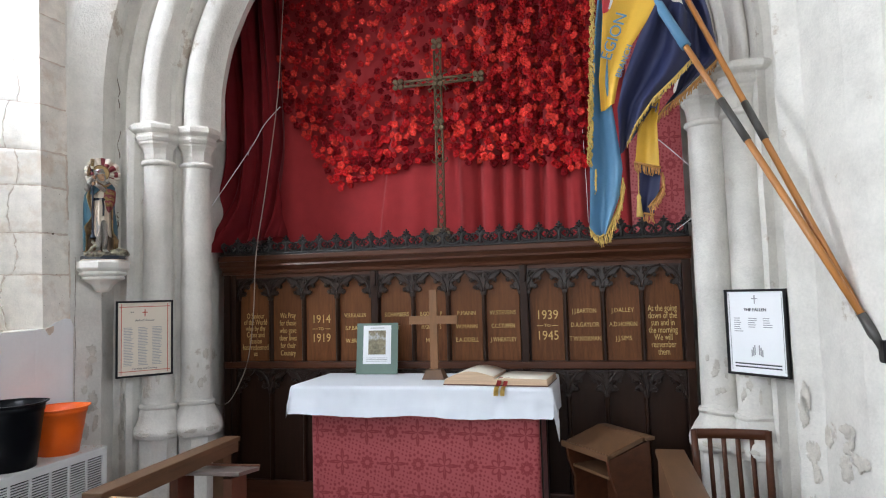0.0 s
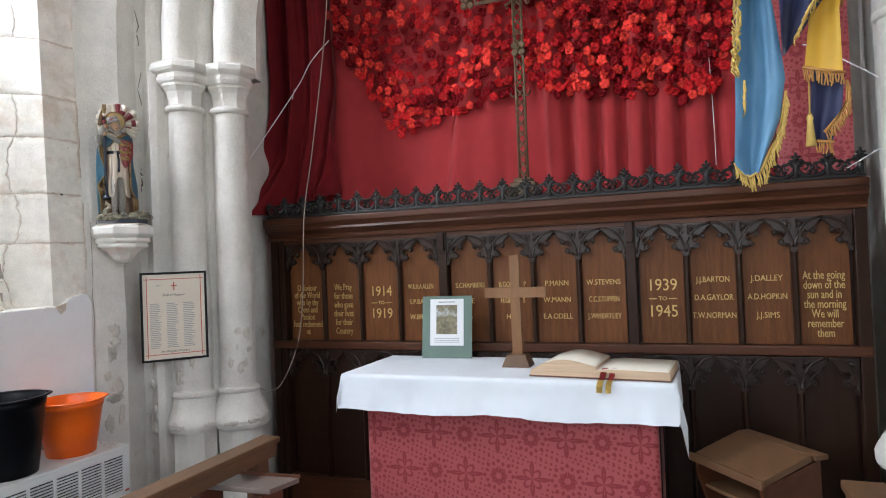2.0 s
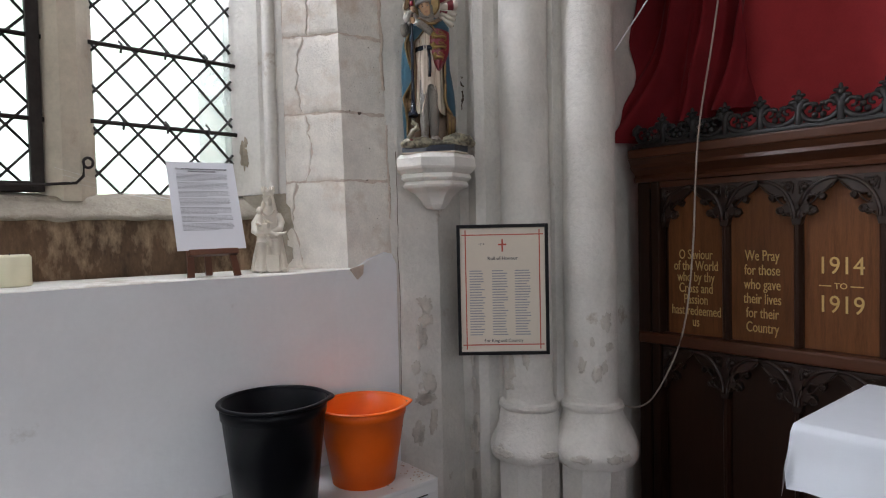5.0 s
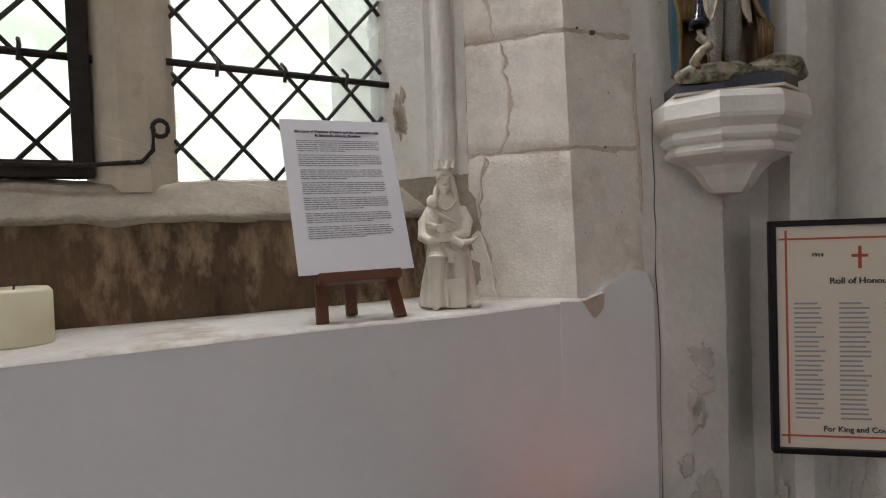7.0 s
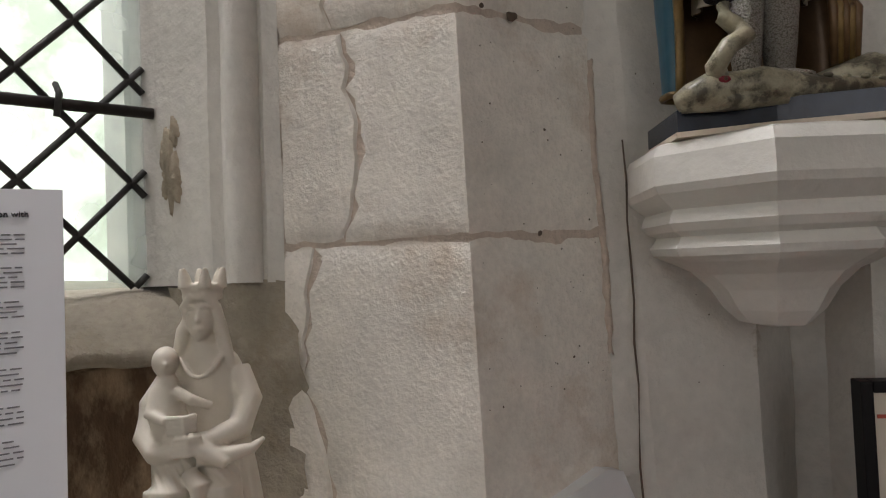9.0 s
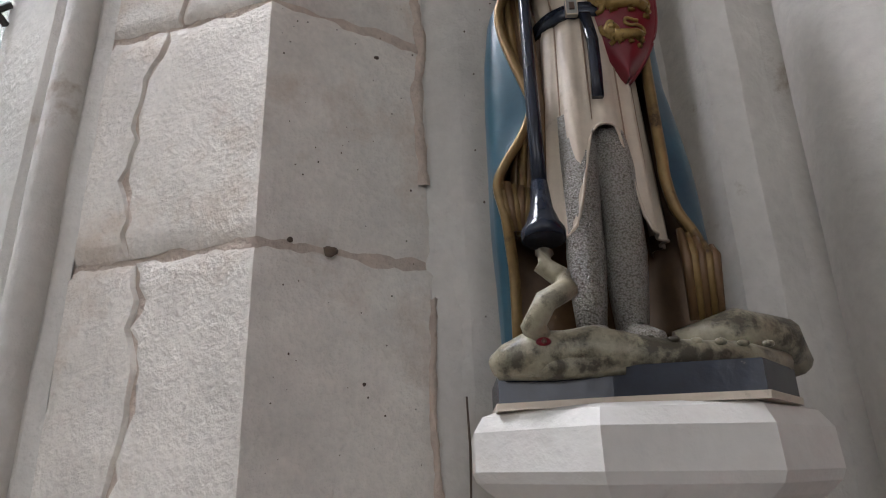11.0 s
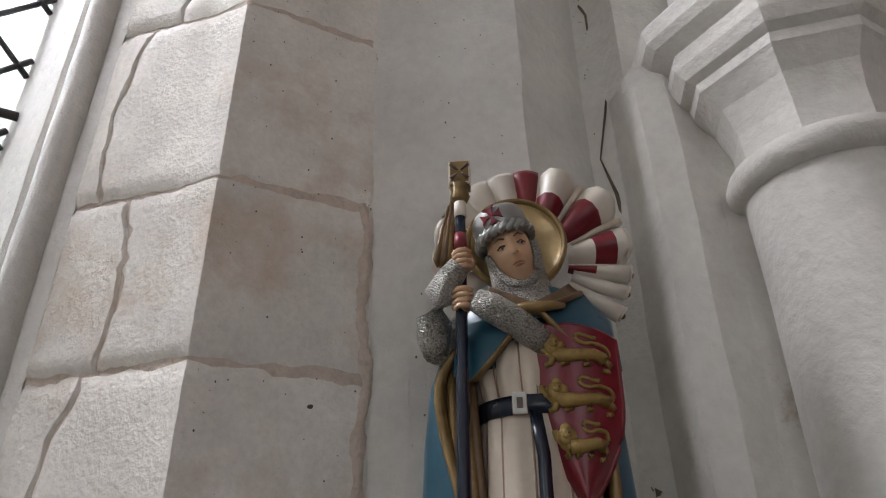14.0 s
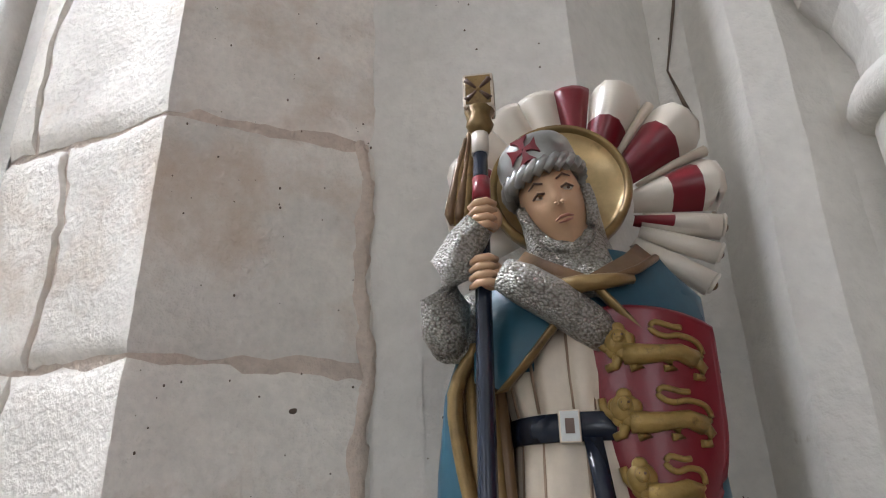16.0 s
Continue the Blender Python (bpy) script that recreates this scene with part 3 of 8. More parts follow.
a = [bm.verts.new(p) for p in v]
b2 = [bm.verts.new((-2.192, p[1], p[2])) for p in v]
bm.faces.new(a)
for i in range(4):
    bm.faces.new((a[i], a[(i + 1) % 4], b2[(i + 1) % 4], b2[i]))
solid("plaster_chip", bm, MORTAR, "brown chip where the white plaster has broken away", "trim", kind="structure")

# masonry core behind the dressed reveal stones and the window jamb mouldings
bm = bmesh.new()
sheet(bm, [(-2.2040, 3.956), (-2.2178, 3.7560), (-2.4185, 3.6225)], SH - 0.1, TOP, 0.02)
wobble(bm, 0.0022, 30)
lean_back(solid("wall_north_core", bm, MORTAR, "crumbling buff lime mortar between the dressed stones", "wall", kind="structure"))
jm = [(-2.415, 3.622), (-2.428, 3.606), (-2.434, 3.606)] + arc(-2.450, 3.588, 0.021, 50, -120, 9) + [(-2.462, 3.571), (-2.476, 3.570), (-2.482, 3.556), (-2.497, 3.549), (-2.53, 3.535), (-2.60, 3.505), (-2.62, 3.488), (-2.78, 3.47)]
bm = bmesh.new()
sheet(bm, jm, 1.60, TOP, 0.03)
wobble(bm, 0.002, 12)
ob = solid("window_jamb", bm, STONE, "moulded stone window jamb with a slim roll shaft", "window jamb", kind="structure")
ob.data.set_sharp_from_angle(angle=radians(24))
bm = bmesh.new()
sheet(bm, [(-2.395, 3.634), (-2.418, 3.612), (-2.46, 3.580), (-2.53, 3.540), (-2.56, 3.52)], SH, 1.60, 0.03)
wobble(bm, 0.012, 22)
solid("window_jamb_base", bm, SILLSTONE, "broken rough stone below the window shaft", "window jamb", kind="structure")
bm = bmesh.new()
prof = [(-2.50, SH - 0.01), (-2.505, 1.508), (-2.488, 1.516), (-2.50, 1.53), (-2.565, 1.585), (-2.62, 1.60), (-2.8, 1.61)]
NS = 90
rings(bm, [[(x, W0 + (3.58 - W0) * i / NS, z) for i in range(NS + 1)] for x, z in prof[:2] + [(-2.56, 1.522)]], 0, False, False)
wobble(bm, 0.006, 12)
solid("window_sill_face", bm, BROWNSTONE, "brown stained stone face under the window", "window sill", kind="structure")
bm = bmesh.new()
rings(bm, [[(x, W0 + (3.58 - W0) * i / NS, z) for i in range(NS + 1)] for x, z in prof[1:]], 0, False, False)
wobble(bm, 0.008, 14)
solid("window_sill", bm, SILLSTONE, "rough chalky sloping stone window sill", "window sill", kind="structure")
bm = bmesh.new()
box(bm, -2.9, -2.212, -4.0, -1.3, FLOOR, TOP)
box(bm, -2.9, -2.212, 0.1, W0, FLOOR, TOP)
# opening made for the added north lamp; its deep sides keep light off the respond
box(bm, -2.9, -2.212, -1.3, 0.1, FLOOR, 1.6)
box(bm, -2.9, -2.212, -1.3, 0.1, 3.6, TOP)
box(bm, -2.9, -2.58, W0, 3.6, 3.6, TOP)
box(bm, -2.9, -2.62, W0, 3.6, FLOOR, 1.47)
box(bm, -2.9, -2.62, 3.48, 5.75, FLOOR, TOP)
solid("wall_north", bm, STONE, "limewashed thick stone wall with a leaded window", "wall", kind="structure")

# dressed reveal and quoin stones, course by course
def wander(z):
    """How far the upright joint strays from a plumb line."""
    return 0.020 * math.sin(z * 13.0 + 0.6) + 0.016 * noise.noise(Vector((z * 24, 3, 1))) + 0.006 * noise.noise(Vector((z * 80, 5, 1)))


def stone(name, pts, z0, z1, proud, parent, seed):
    """An irregular dressed stone on a folded line of plan points."""
    bm = bmesh.new()
    line, acc = [], [0.0]
    for (xa, ya), (xb, yb) in zip(pts, pts[1:]):
        acc.append(acc[-1] + math.hypot(xb - xa, yb - ya))
    n, m = 30, 18
    fold = [round(a / acc[-1] * n) for a in acc]
    for i in range(n + 1):
        for k in range(len(pts) - 1):
            if fold[k] <= i <= fold[k + 1]:
                f = (i - fold[k]) / max(1, fold[k + 1] - fold[k])
                line.append((pts[k][0] + (pts[k + 1][0] - pts[k][0]) * f, pts[k][1] + (pts[k + 1][1] - pts[k][1]) * f))
                break
    c = Vector((-2.45, 3.85, 0))
    front = []
    for j in range(m + 1):
        row = []
        for i, (x, y) in enumerate(line):
            z = z0 + (z1 - z0) * j / m
            edge = min(i, n - i, j, m - j)
            rag = noise.noise(Vector((x * 25 + seed, y * 25, z * 25)))
            if j == 0:
                z += 0.0025 + 0.008 * max(0, rag)
            if j == m:
                z -= 0.002 + 0.005 * max(0, rag)
            if i in (0, n):
                s = line[1][0] - line[0][0], line[1][1] - line[0][1]
                g = (1.5 * noise.noise(Vector((z * 22, seed, 1))) + 1.2 * noise.noise(Vector((z * 90, seed, 4)))) * (1 if i == 0 else -0.4)
                x, y = x + s[0] * max(g, -0.2), y + s[1] * max(g, -0.2)
            if j in (0, m):
                z += (0.004 * noise.noise(Vector((x * 60, y * 60, z * 9 + seed)))) * (1 if j == 0 else -1)
            k = max(0.0, 1 - i / 8) if len(pts) == 3 else i / n
            x, y = x - 0.829 * wander(z) * k, y - 0.558 * wander(z) * k
            d = (Vector((x, y, 0)) - c).normalized()
            out = proud + (0.0014 * noise.noise(Vector((x * 25, y * 25, z * 25 + seed))) + 0.0008 * noise.noise(Vector((x * 90, y * 90, z * 90)))) - (0.004 if edge == 0 else 0)
            row.append((x + d.x * out, y + d.y * out, z))
        front.append(row)
    rings(bm, front, 0, False, False)
    back = [[(x + (c.x - x) * 0.06, y + (c.y - y) * 0.06, z) for x, y, z in row] for row in (front[0], front[-1])]
    for a, b in ((front[0], back[0]), (front[-1], back[1])):
        rings(bm, [a, b], 0, False, False)
    for i in (0, -1):
        rings(bm, [[r[i] for r in front], [(r[i][0] + (c.x - r[i][0]) * 0.06, r[i][1] + (c.y - r[i][1]) * 0.06, r[i][2]) for r in front]], 0, False, False)
    ob = part(name, bm, ASHLAR, parent, smooth=False)
    lean_back(ob)
    ob.data.set_sharp_from_angle(angle=radians(40))
    return ob


masonry = thing("wall_reveal_stones", (-2.22, 3.75, SH), "pale dressed quoin stones with crumbling joints", "masonry", kind="structure")


def along(p, q, f):
    return (p[0] + (q[0] - p[0]) * f, p[1] + (q[1] - p[1]) * f)


JB = (-2.415, 3.622)
COURSES = [SH - 0.02, 1.640, 1.885, 2.165, 2.378, 2.66, 2.94, 3.22, 3.50, 3.78, 4.06, 4.34, 4.6]
for i, (za, zb) in enumerate(zip(COURSES, COURSES[1:])):
    f = (0.80, 0.62, 0.66, 0.58, 0.80, 0.55, 0.72, 0.6, 0.7, 0.6, 0.7, 0.6)[i]
    stone("quoin_stone", [along(QUOIN, JB, f), QUOIN, along(QUOIN, P1, 1.0)], za, zb, 0.003, masonry, i * 3 + 1)
    stone("reveal_stone", [along(QUOIN, JB, 1.0), along(QUOIN, JB, f + 0.015)], za, zb, 0.002, masonry, i * 3 + 2)


# ---- attached shafts with bases and capitals ----
def shaft(name, c, r, label, side, bell, spread):
    root = thing(name, (c[0], c[1], FLOOR), label, "column", "attached shafts", "structure")
    bm = bmesh.new()
    lathe(bm, *c, [(r * 1.06, 0.76), (r * 1.05, 1.0)] + [(r * (1.05 - 0.06 * k / 10), 1.0 + 1.395 * k / 10) for k in range(1, 11)], 36, cap=False)
    wobble(bm, 0.003, 7)
    wobble(bm, 0.0015, 24)
    part("shaft", bm, STONE, root)
    bm = bmesh.new()
    # square-cut block below, bell above, spreading to a thick worn lower roll
    lathe(bm, *c, [(r * 1.30, FLOOR), (r * 1.30, 0.30), (r * 1.32, 0.585)], 8, turn=radians(22.5 + side * 42))
    lathe(bm, *c, [(r * 1.2, 0.580), (r * bell * 0.93, 0.584), (r * bell, 0.602), (r * bell, 0.630), (r * bell * 0.96, 0.652), (r * bell * 0.87, 0.682), (r * bell * 0.78, 0.712), (r * 1.24, 0.745), (r * 1.16, 0.768),
                   (r * 1.23, 0.774), (r * 1.27, 0.784), (r * 1.23, 0.796), (r * 1.10, 0.803), (r * 1.05, 0.82)], 40)
    wobble(bm, 0.010, 9)
    wobble(bm, 0.004, 30)
    ob = part("base", bm, STONE, root, "worn bell-shaped stone base with old grey repairs")
    ob.data.set_sharp_from_angle(angle=radians(35))
    bm = bmesh.new()
    lathe(bm, *c, [(r, 2.362), (r * 1.09, 2.365), (r * 1.17, 2.374), (r * 1.19, 2.384), (r * 1.14, 2.395), (r * 1.0, 2.402)], 36, cap=False)
    part("neck_ring", bm, STONE, root)
    bm = bmesh.new()
    lathe(bm, *c, [(r * 1.0, 2.398), (r * 1.02, 2.44), (r * 1.10, 2.478), (r * 1.26, 2.502), (r * 1.30, 2.506), (r * 1.30, 2.520), (r * 1.42, 2.528), (r * 1.50, 2.545), (r * 1.50, 2.556), (r * 1.40, 2.560), (r * 1.42, 2.574),
                   (r * 1.62, 2.588), (r * 1.70, 2.600), (r * 1.70, 2.626), (r * 1.58, 2.640), (r * 1.1, 2.644)], 8, turn=radians(22.5 + side * 42))
    for v in bm.verts:                                   # the outer capital runs out against the wall
        k = max(0.0, (v.co.z - 2.44) / 0.2) * max(0.0, side * (c[0] - v.co.x)) / r
        v.co.x -= side * spread * k
        v.co.y -= 0.2 * spread * k
    wobble(bm, 0.003, 12)
    ob = part("capital", bm, STONE, root)
    for p in ob.data.polygons:
        p.use_smooth = False
    return root


for flip in (False, True):
    for c, r, bell, spread in ((C1, R1, 1.62, 0.045), (C2, R2, 1.84, 0.0)):
        shaft("attached_shaft", (mirrored(c[0]) if flip else c[0], c[1]), r, "limewashed stone shaft with a moulded polygonal capital", -1 if flip else 1, bell, spread)

# ---- window ----
window = thing("window_1", (-2.6, 2.75, 1.6), "diamond-leaded church window of clear old glass in stone", "window", kind="structure")
GX = -2.605
LIGHTS = [(3.035, 3.50), (2.38, 2.885)]
for y0, y1 in LIGHTS:
    bm = bmesh.new()
    box(bm, GX - 0.002, GX + 0.002, y0, y1, 1.60, 3.6)
    pane = part("pane", bm, GLASS, window)
    pane.visible_shadow = False
    bm = bmesh.new()
    px, pz = 0.125, 0.137
    nmax = int((3.6 - 1.6) / pz) + 8
    for k in range(-8, nmax):
        for s in (1, -1):
            # a diagonal lead clipped to the light
            ph = (2.078 - (3.172 - y0 if s > 0 else y1 - 3.172) * pz / px - 1.6) % pz
            ya, za, yb, zb = y0, 1.6 + ph + k * pz, y1, 1.6 + ph + k * pz + (y1 - y0) / px * pz
            if s < 0:
                ya, yb = y1, y0
            t0, t1 = 0.0, 1.0
            dz = zb - za
            if za < 1.6:
                t0 = (1.6 - za) / dz
            if zb > 3.6:
                t1 = (3.6 - za) / dz
            if t0 < t1:
                p = [(GX + 0.004, ya + (yb - ya) * t, za + dz * t) for t in (t0, t1)]
                tube(bm, p, 0.0048, 6)
    part("lead_cames", bm, LEAD, window, "dark diamond lead lattice")
    for zb in (1.83, 2.085, 2.34, 2.595, 2.85, 3.105, 3.36):
        bm = bmesh.new()
        tube(bm, [(GX + 0.022, y0 - 0.01, zb + 0.004), (GX + 0.022, (y0 + y1) / 2, zb), (GX + 0.022, y1 + 0.01, zb - 0.004)], 0.0075, 8)
        part("saddle_bar", bm, IRON, window, "black iron saddle bar tied to the leads")
        for k in range(3):
            bm = bmesh.new()
            yy = y0 + (y1 - y0) * (k + 0.6) / 3.3
            tube(bm, [(GX + 0.01, yy, zb + 0.025), (GX + 0.034, yy + 0.003, zb + 0.008), (GX + 0.03, yy, zb - 0.02)], 0.004, 6)
            part("lead_tie", bm, LEAD, window)
bm = bmesh.new()
prism(bm, [(-2.545, 2.935), (-2.545, 2.985), (-2.585, 3.025), (-2.605, 3.040), (-2.70, 3.045), (-2.70, 2.875), (-2.605, 2.88), (-2.585, 2.895)], 1.57, 3.6)
part("mullion", bm, JAMBSTONE, window, "buff stone window mullion with chamfered edges")
bm = bmesh.new()
for b in ((2.365, 2.395, 1.60, 3.5), (2.855, 2.89, 1.60, 3.5)):
    box(bm, GX - 0.012, GX + 0.035, b[0], b[1], b[2], b[3], 0.004)
box(bm, GX - 0.012, GX + 0.035, 2.395, 2.855, 1.60, 1.632, 0.004)
part("casement_frame", bm, IRON, window, "black iron opening casement frame")
bm = bmesh.new()
hook = [(GX + 0.05, 2.72, 1.622), (GX + 0.06, 2.85, 1.618), (GX + 0.065, 2.97, 1.628), (GX + 0.07, 2.99, 1.65), (GX + 0.07, 2.992, 1.69)]
hook += [(GX + 0.07, 3.004 + 0.014 * math.cos(a), 1.692 + 0.016 * math.sin(a)) for a in [math.pi - 0.5 * k for k in range(12)]]
tube(bm, hook, 0.0045, 8)
part("casement_stay", bm, IRON, window, "curled black iron casement stay")
bm = bmesh.new()
for k in range(3):
    w = [(GX + 0.07, 2.95 - 0.02 * k, 1.63 + 0.022 * k), (GX + 0.04, 3.1 + 0.03 * k, 1.60 + 0.004 * (k % 3)), (GX + 0.06, 3.24 + 0.02 * k, 1.575 + 0.006 * (k % 2))]
    tube(bm, w, 0.0003, 4)
part("cobweb", bm, WHITEPAPER, window, "grey cobweb strands over the sill")

bm = bmesh.new()
box(bm, -9.0, -8.9, -8, 14, -1, 9)
solid("backdrop", bm, BACKDROP, "hazy bright trees outside the window", "backdrop", kind="structure")
solid("ground", boxm(-8.9, -2.95, -8, 14, FLOOR - 0.2, FLOOR - 0.05), mat("churchyard_grass", (0.07, 0.12, 0.03), 0.9), "churchyard grass outside", "ground", kind="structure")


# ---- memorial screen ----
SF = FLOOR - 0.03
screen = thing("memorial_screen", (-0.17, 5.05, SF), "dark carved oak war memorial screen with gilded names", "memorial screen")
FY = 5.03                                     # face of the framing
PX0, PITCH = -1.745, 0.2655
GROUP = [(-1.745, -0.672), (-0.618, 0.402), (0.452, 1.438)]
ZT, ZB, ZMID = 1.585, 0.965, 1.425
part("back_board", boxm(-1.86, 1.50, 5.085, 5.12, SF, 1.72), OAK, screen)
part("cornice", boxm(-1.87, 1.505, 4.965, 5.12, 1.715, 1.755, 0.008), OAKRAIL, screen)
bm = bmesh.new()
rings(bm, [[(x, y, z) for y, z in ((5.10, 1.615), (5.02, 1.615), (5.015, 1.63), (5.025, 1.645), (5.0, 1.665), (4.985, 1.675), (4.99, 1.69), (4.97, 1.714), (5.10, 1.714))] for x in (-1.87, 1.505)])
for f in bm.faces:
    f.smooth = False
part("frieze_moulding", bm, OAKRAIL, screen)
part("top_rail", boxm(-1.86, 1.50, FY + 0.005, 5.085, 1.583, 1.614, 0.004), OAKRAIL, screen)
part("middle_rail", boxm(-1.86, 1.50, FY - 0.012, 5.085, 0.912, 0.962, 0.010), OAKRAIL, screen)
part("bottom_rail", boxm(-1.86, 1.50, FY, 5.085, SF, 0.10, 0.01), OAKRAIL, screen)
for xa, xb in ((-1.86, -1.805), (-1.795, -1.757), (1.444, 1.50)):
    part("stile", boxm(xa, xb, FY - 0.004, 5.085, SF, 1.614, 0.006), OAK, screen)
for xa, xb in ((-0.672, -0.618), (0.400, 0.452)):
    part("stile", boxm(xa, xb, FY - 0.008, 5.085, SF, 1.614, 0.008), OAK, screen)
    part("stile_cap", boxm(xa + 0.008, xb - 0.008, FY - 0.03, FY - 0.006, 1.50, 1.612, 0.006), OAK, screen)


def tracery_outline(w, h):
    """Half-open pointed arch with cusps, as one outline from the foot of one side to the other."""
    pts = [(0, 0), (0, h), (w, h), (w, 0), (w - 0.012, 0)]
    c = w / 2
    inner = [(w - 0.016, 0.02), (w - 0.022, 0.045), (w - 0.046, 0.034), (w - 0.062, 0.046), (w - 0.056, 0.062), (w - 0.040, 0.066)]
    inner += [(w - 0.030, 0.085), (w - 0.046, 0.106), (w - 0.072, 0.100), (w - 0.084, 0.088), (w - 0.090, 0.100), (w - 0.080, 0.112), (c + 0.030, 0.132), (c + 0.014, h - 0.018), (c, h - 0.008)]
    inner = [(x, z * h / 0.165) if z < 0.14 else (x, z) for x, z in inner]
    return pts + inner + [(w - x, z) for x, z in reversed(inner[:-1])] + [(0.012, 0)]


def moulded_arch(bm, w, h, y, r=0.005):
    for s in (1, -1):
        pts = []
        for k in range(9):
            t = k / 8
            x = w / 2 - s * (w / 2 - 0.006) * math.cos(t * math.pi / 2) ** 0.9
            pts.append((x, y, 0.02 + (h - 0.022) * math.sin(t * math.pi / 2)))
        tube(bm, pts, r, 6)


def tracery_mesh(name, w, h, lower):
    me = flat_shape(name, tracery_outline(w, h), 0.026, [CARVED], bevel=0.003)
    bm = bmesh.new()
    bm.from_mesh(me)
    moulded_arch(bm, w, h, -0.030, 0.0075)
    rnd = random.Random(5)
    for sx in (0.030, w - 0.030):
        for k in range(5):
            ball(bm, (sx + rnd.uniform(-0.018, 0.018), -0.024, h - 0.025 - rnd.uniform(0, 0.05)), rnd.uniform(0.006, 0.011), 7, 5, (1, 0.8, 1))
        ball(bm, (sx, -0.028, h - 0.03), 0.012, 8, 6)
        ball(bm, (sx * 1.0, -0.034, h - 0.03), 0.005, 6, 4)
    for sx in (0.058, w - 0.058):
        ball(bm, (sx, -0.022, 0.055), 0.009, 7, 5)
    for sx, m in ((0.0, 1), (w, -1)):
        for cx, cz, r in ((0.056, 0.050, 0.012), (0.084, h * 0.60, 0.010)):
            tube(bm, [(sx + m * (cx + r * math.cos(a)), -0.030, cz + r * math.sin(a)) for a in [0.7 * i for i in range(10)]], 0.0035, 6)
        for k in range(5):
            a = radians(-8 - 19 * k)
            tube(bm, [(sx + m * (0.008 + q * math.cos(a)), -0.030 - 0.004 * math.sin(q * 60), h - 0.008 + q * math.sin(a)) for q in (0.006, 0.020, 0.034, 0.046 - 0.004 * (k % 2))], [0.0020, 0.0034, 0.0030, 0.0014], 6)
        for cx, cz, px, pz in ((0.010, 0.030, 0.050, 0.062), (0.030, 0.070, 0.080, h * 0.62 + 0.012), (0.060, h * 0.64, w / 2 - 0.004, h - 0.016)):
            tube(bm, [(sx + m * (cx + (px - cx) * q), -0.029, cz + (pz - cz) * q - 0.012 * math.sin(q * math.pi)) for q in (0, 0.25, 0.5, 0.75, 1)], [0.0018, 0.0030, 0.0034, 0.0030, 0.002], 6)
    for sx in (0.088, w - 0.088):
        ball(bm, (sx, -0.022, h * 0.62), 0.008, 7, 5)
    out = bpy.data.meshes.new(name)
    bm.to_mesh(out)
    bm.free()
    out.materials.append(CARVED)
    return out


WORDS = [
    ("O Saviour\nof the World\nwho by thy\nCross and\nPassion\nhast redeemed\nus", "b"), ("We Pray\nfor those\nwho gave\ntheir lives\nfor their\nCountry", "b"), ("1914\n1919", "y"),
    ("W.R.H.A.ALLEN\nS.P.BATTL\nW.BROW", "n"), ("S.CHAMBERS\nTIE\nS", "n"), ("B.GOOD    P\nH.GIDD    S\nH.LIT", "n"), ("P.MANN\nW.MANN\nE.A.ODELL", "n"),
    ("W.STEVENS\nC.C.S.TUPPEN\nJ.WHEATLEY", "n"), ("1939\n1945", "y"), ("J.J.BARTON\nD.A.GAYLOR\nT.W.NORMAN", "n"), ("J.DALLEY\nA.D.HOPKIN\nJ.J.SIMS", "n"),
    ("At the going\ndown of the\nsun and in\nthe morning\nWe will\nremember\nthem", "b")]
k = 0
for ga, gb in GROUP:
    w = (gb - ga) / 4
    up, low = tracery_mesh("tracery", w, 0.165, False), tracery_mesh("tracery", w, 0.175, True)
    for i in range(4):
        x = ga + i * w
        c = x + w / 2
        panel = part("name_panel", boxm(x + 0.012, x + w - 0.012, 5.062, 5.084, ZB, ZT), PANELOAK, screen, "oak panel with gilded lettering")
        part("lower_panel", boxm(x + 0.012, x + w - 0.012, 5.064, 5.084, 0.10, 0.912), OAK, screen)
        for me, z in ((up, ZT - 0.165), (low, 0.905 - 0.175)):
            t = part("tracery", me, CARVED, screen)
            t.location = (x, 5.060, z)
            t.matrix_parent_inverse = Matrix.Translation(screen.location).inverted()
        if i:
            for za, zb in ((ZB, ZT), (0.10, 0.912)):
                bm = bmesh.new()
                prism(bm, [(x - 0.017, 5.07), (x - 0.015, 5.048), (x - 0.006, 5.034), (x + 0.006, 5.034), (x + 0.015, 5.048), (x + 0.017, 5.07)], za, zb)
                part("mullion", bm, OAK, screen)
        words, style = WORDS[k]
        lines = words.split("\n")
        n = len(lines)
        for j, line in enumerate(lines):
            if style == "y":
                z = 1.268 if j == 0 else 1.13
                lettering("lettering", line, 0.088, GOLD, pose(c, 5.0600, z), panel, squeeze=0.86)
            elif style == "n":
                z = 1.292 - j * 0.092
                lettering("lettering", line, 0.042, GOLD, pose(c, 5.0600, z), panel, squeeze=min(0.86, 7.6 / max(1, len(line))))
            else:
                z = 1.30 - j * (0.30 / (n - 0.6))
                lettering("lettering", line, 0.058, GOLD, pose(c, 5.0600, z), panel, squeeze=0.62)
        if style == "y":
            lettering("lettering", "TO", 0.03, GOLD, pose(c, 5.0600, 1.198), panel)
            for s in (-1, 1):
                part("lettering", boxm(c + s * 0.05 - 0.02, c + s * 0.05 + 0.02, 5.0595, 5.0605, 1.196, 1.200), GOLD, panel)
        k += 1


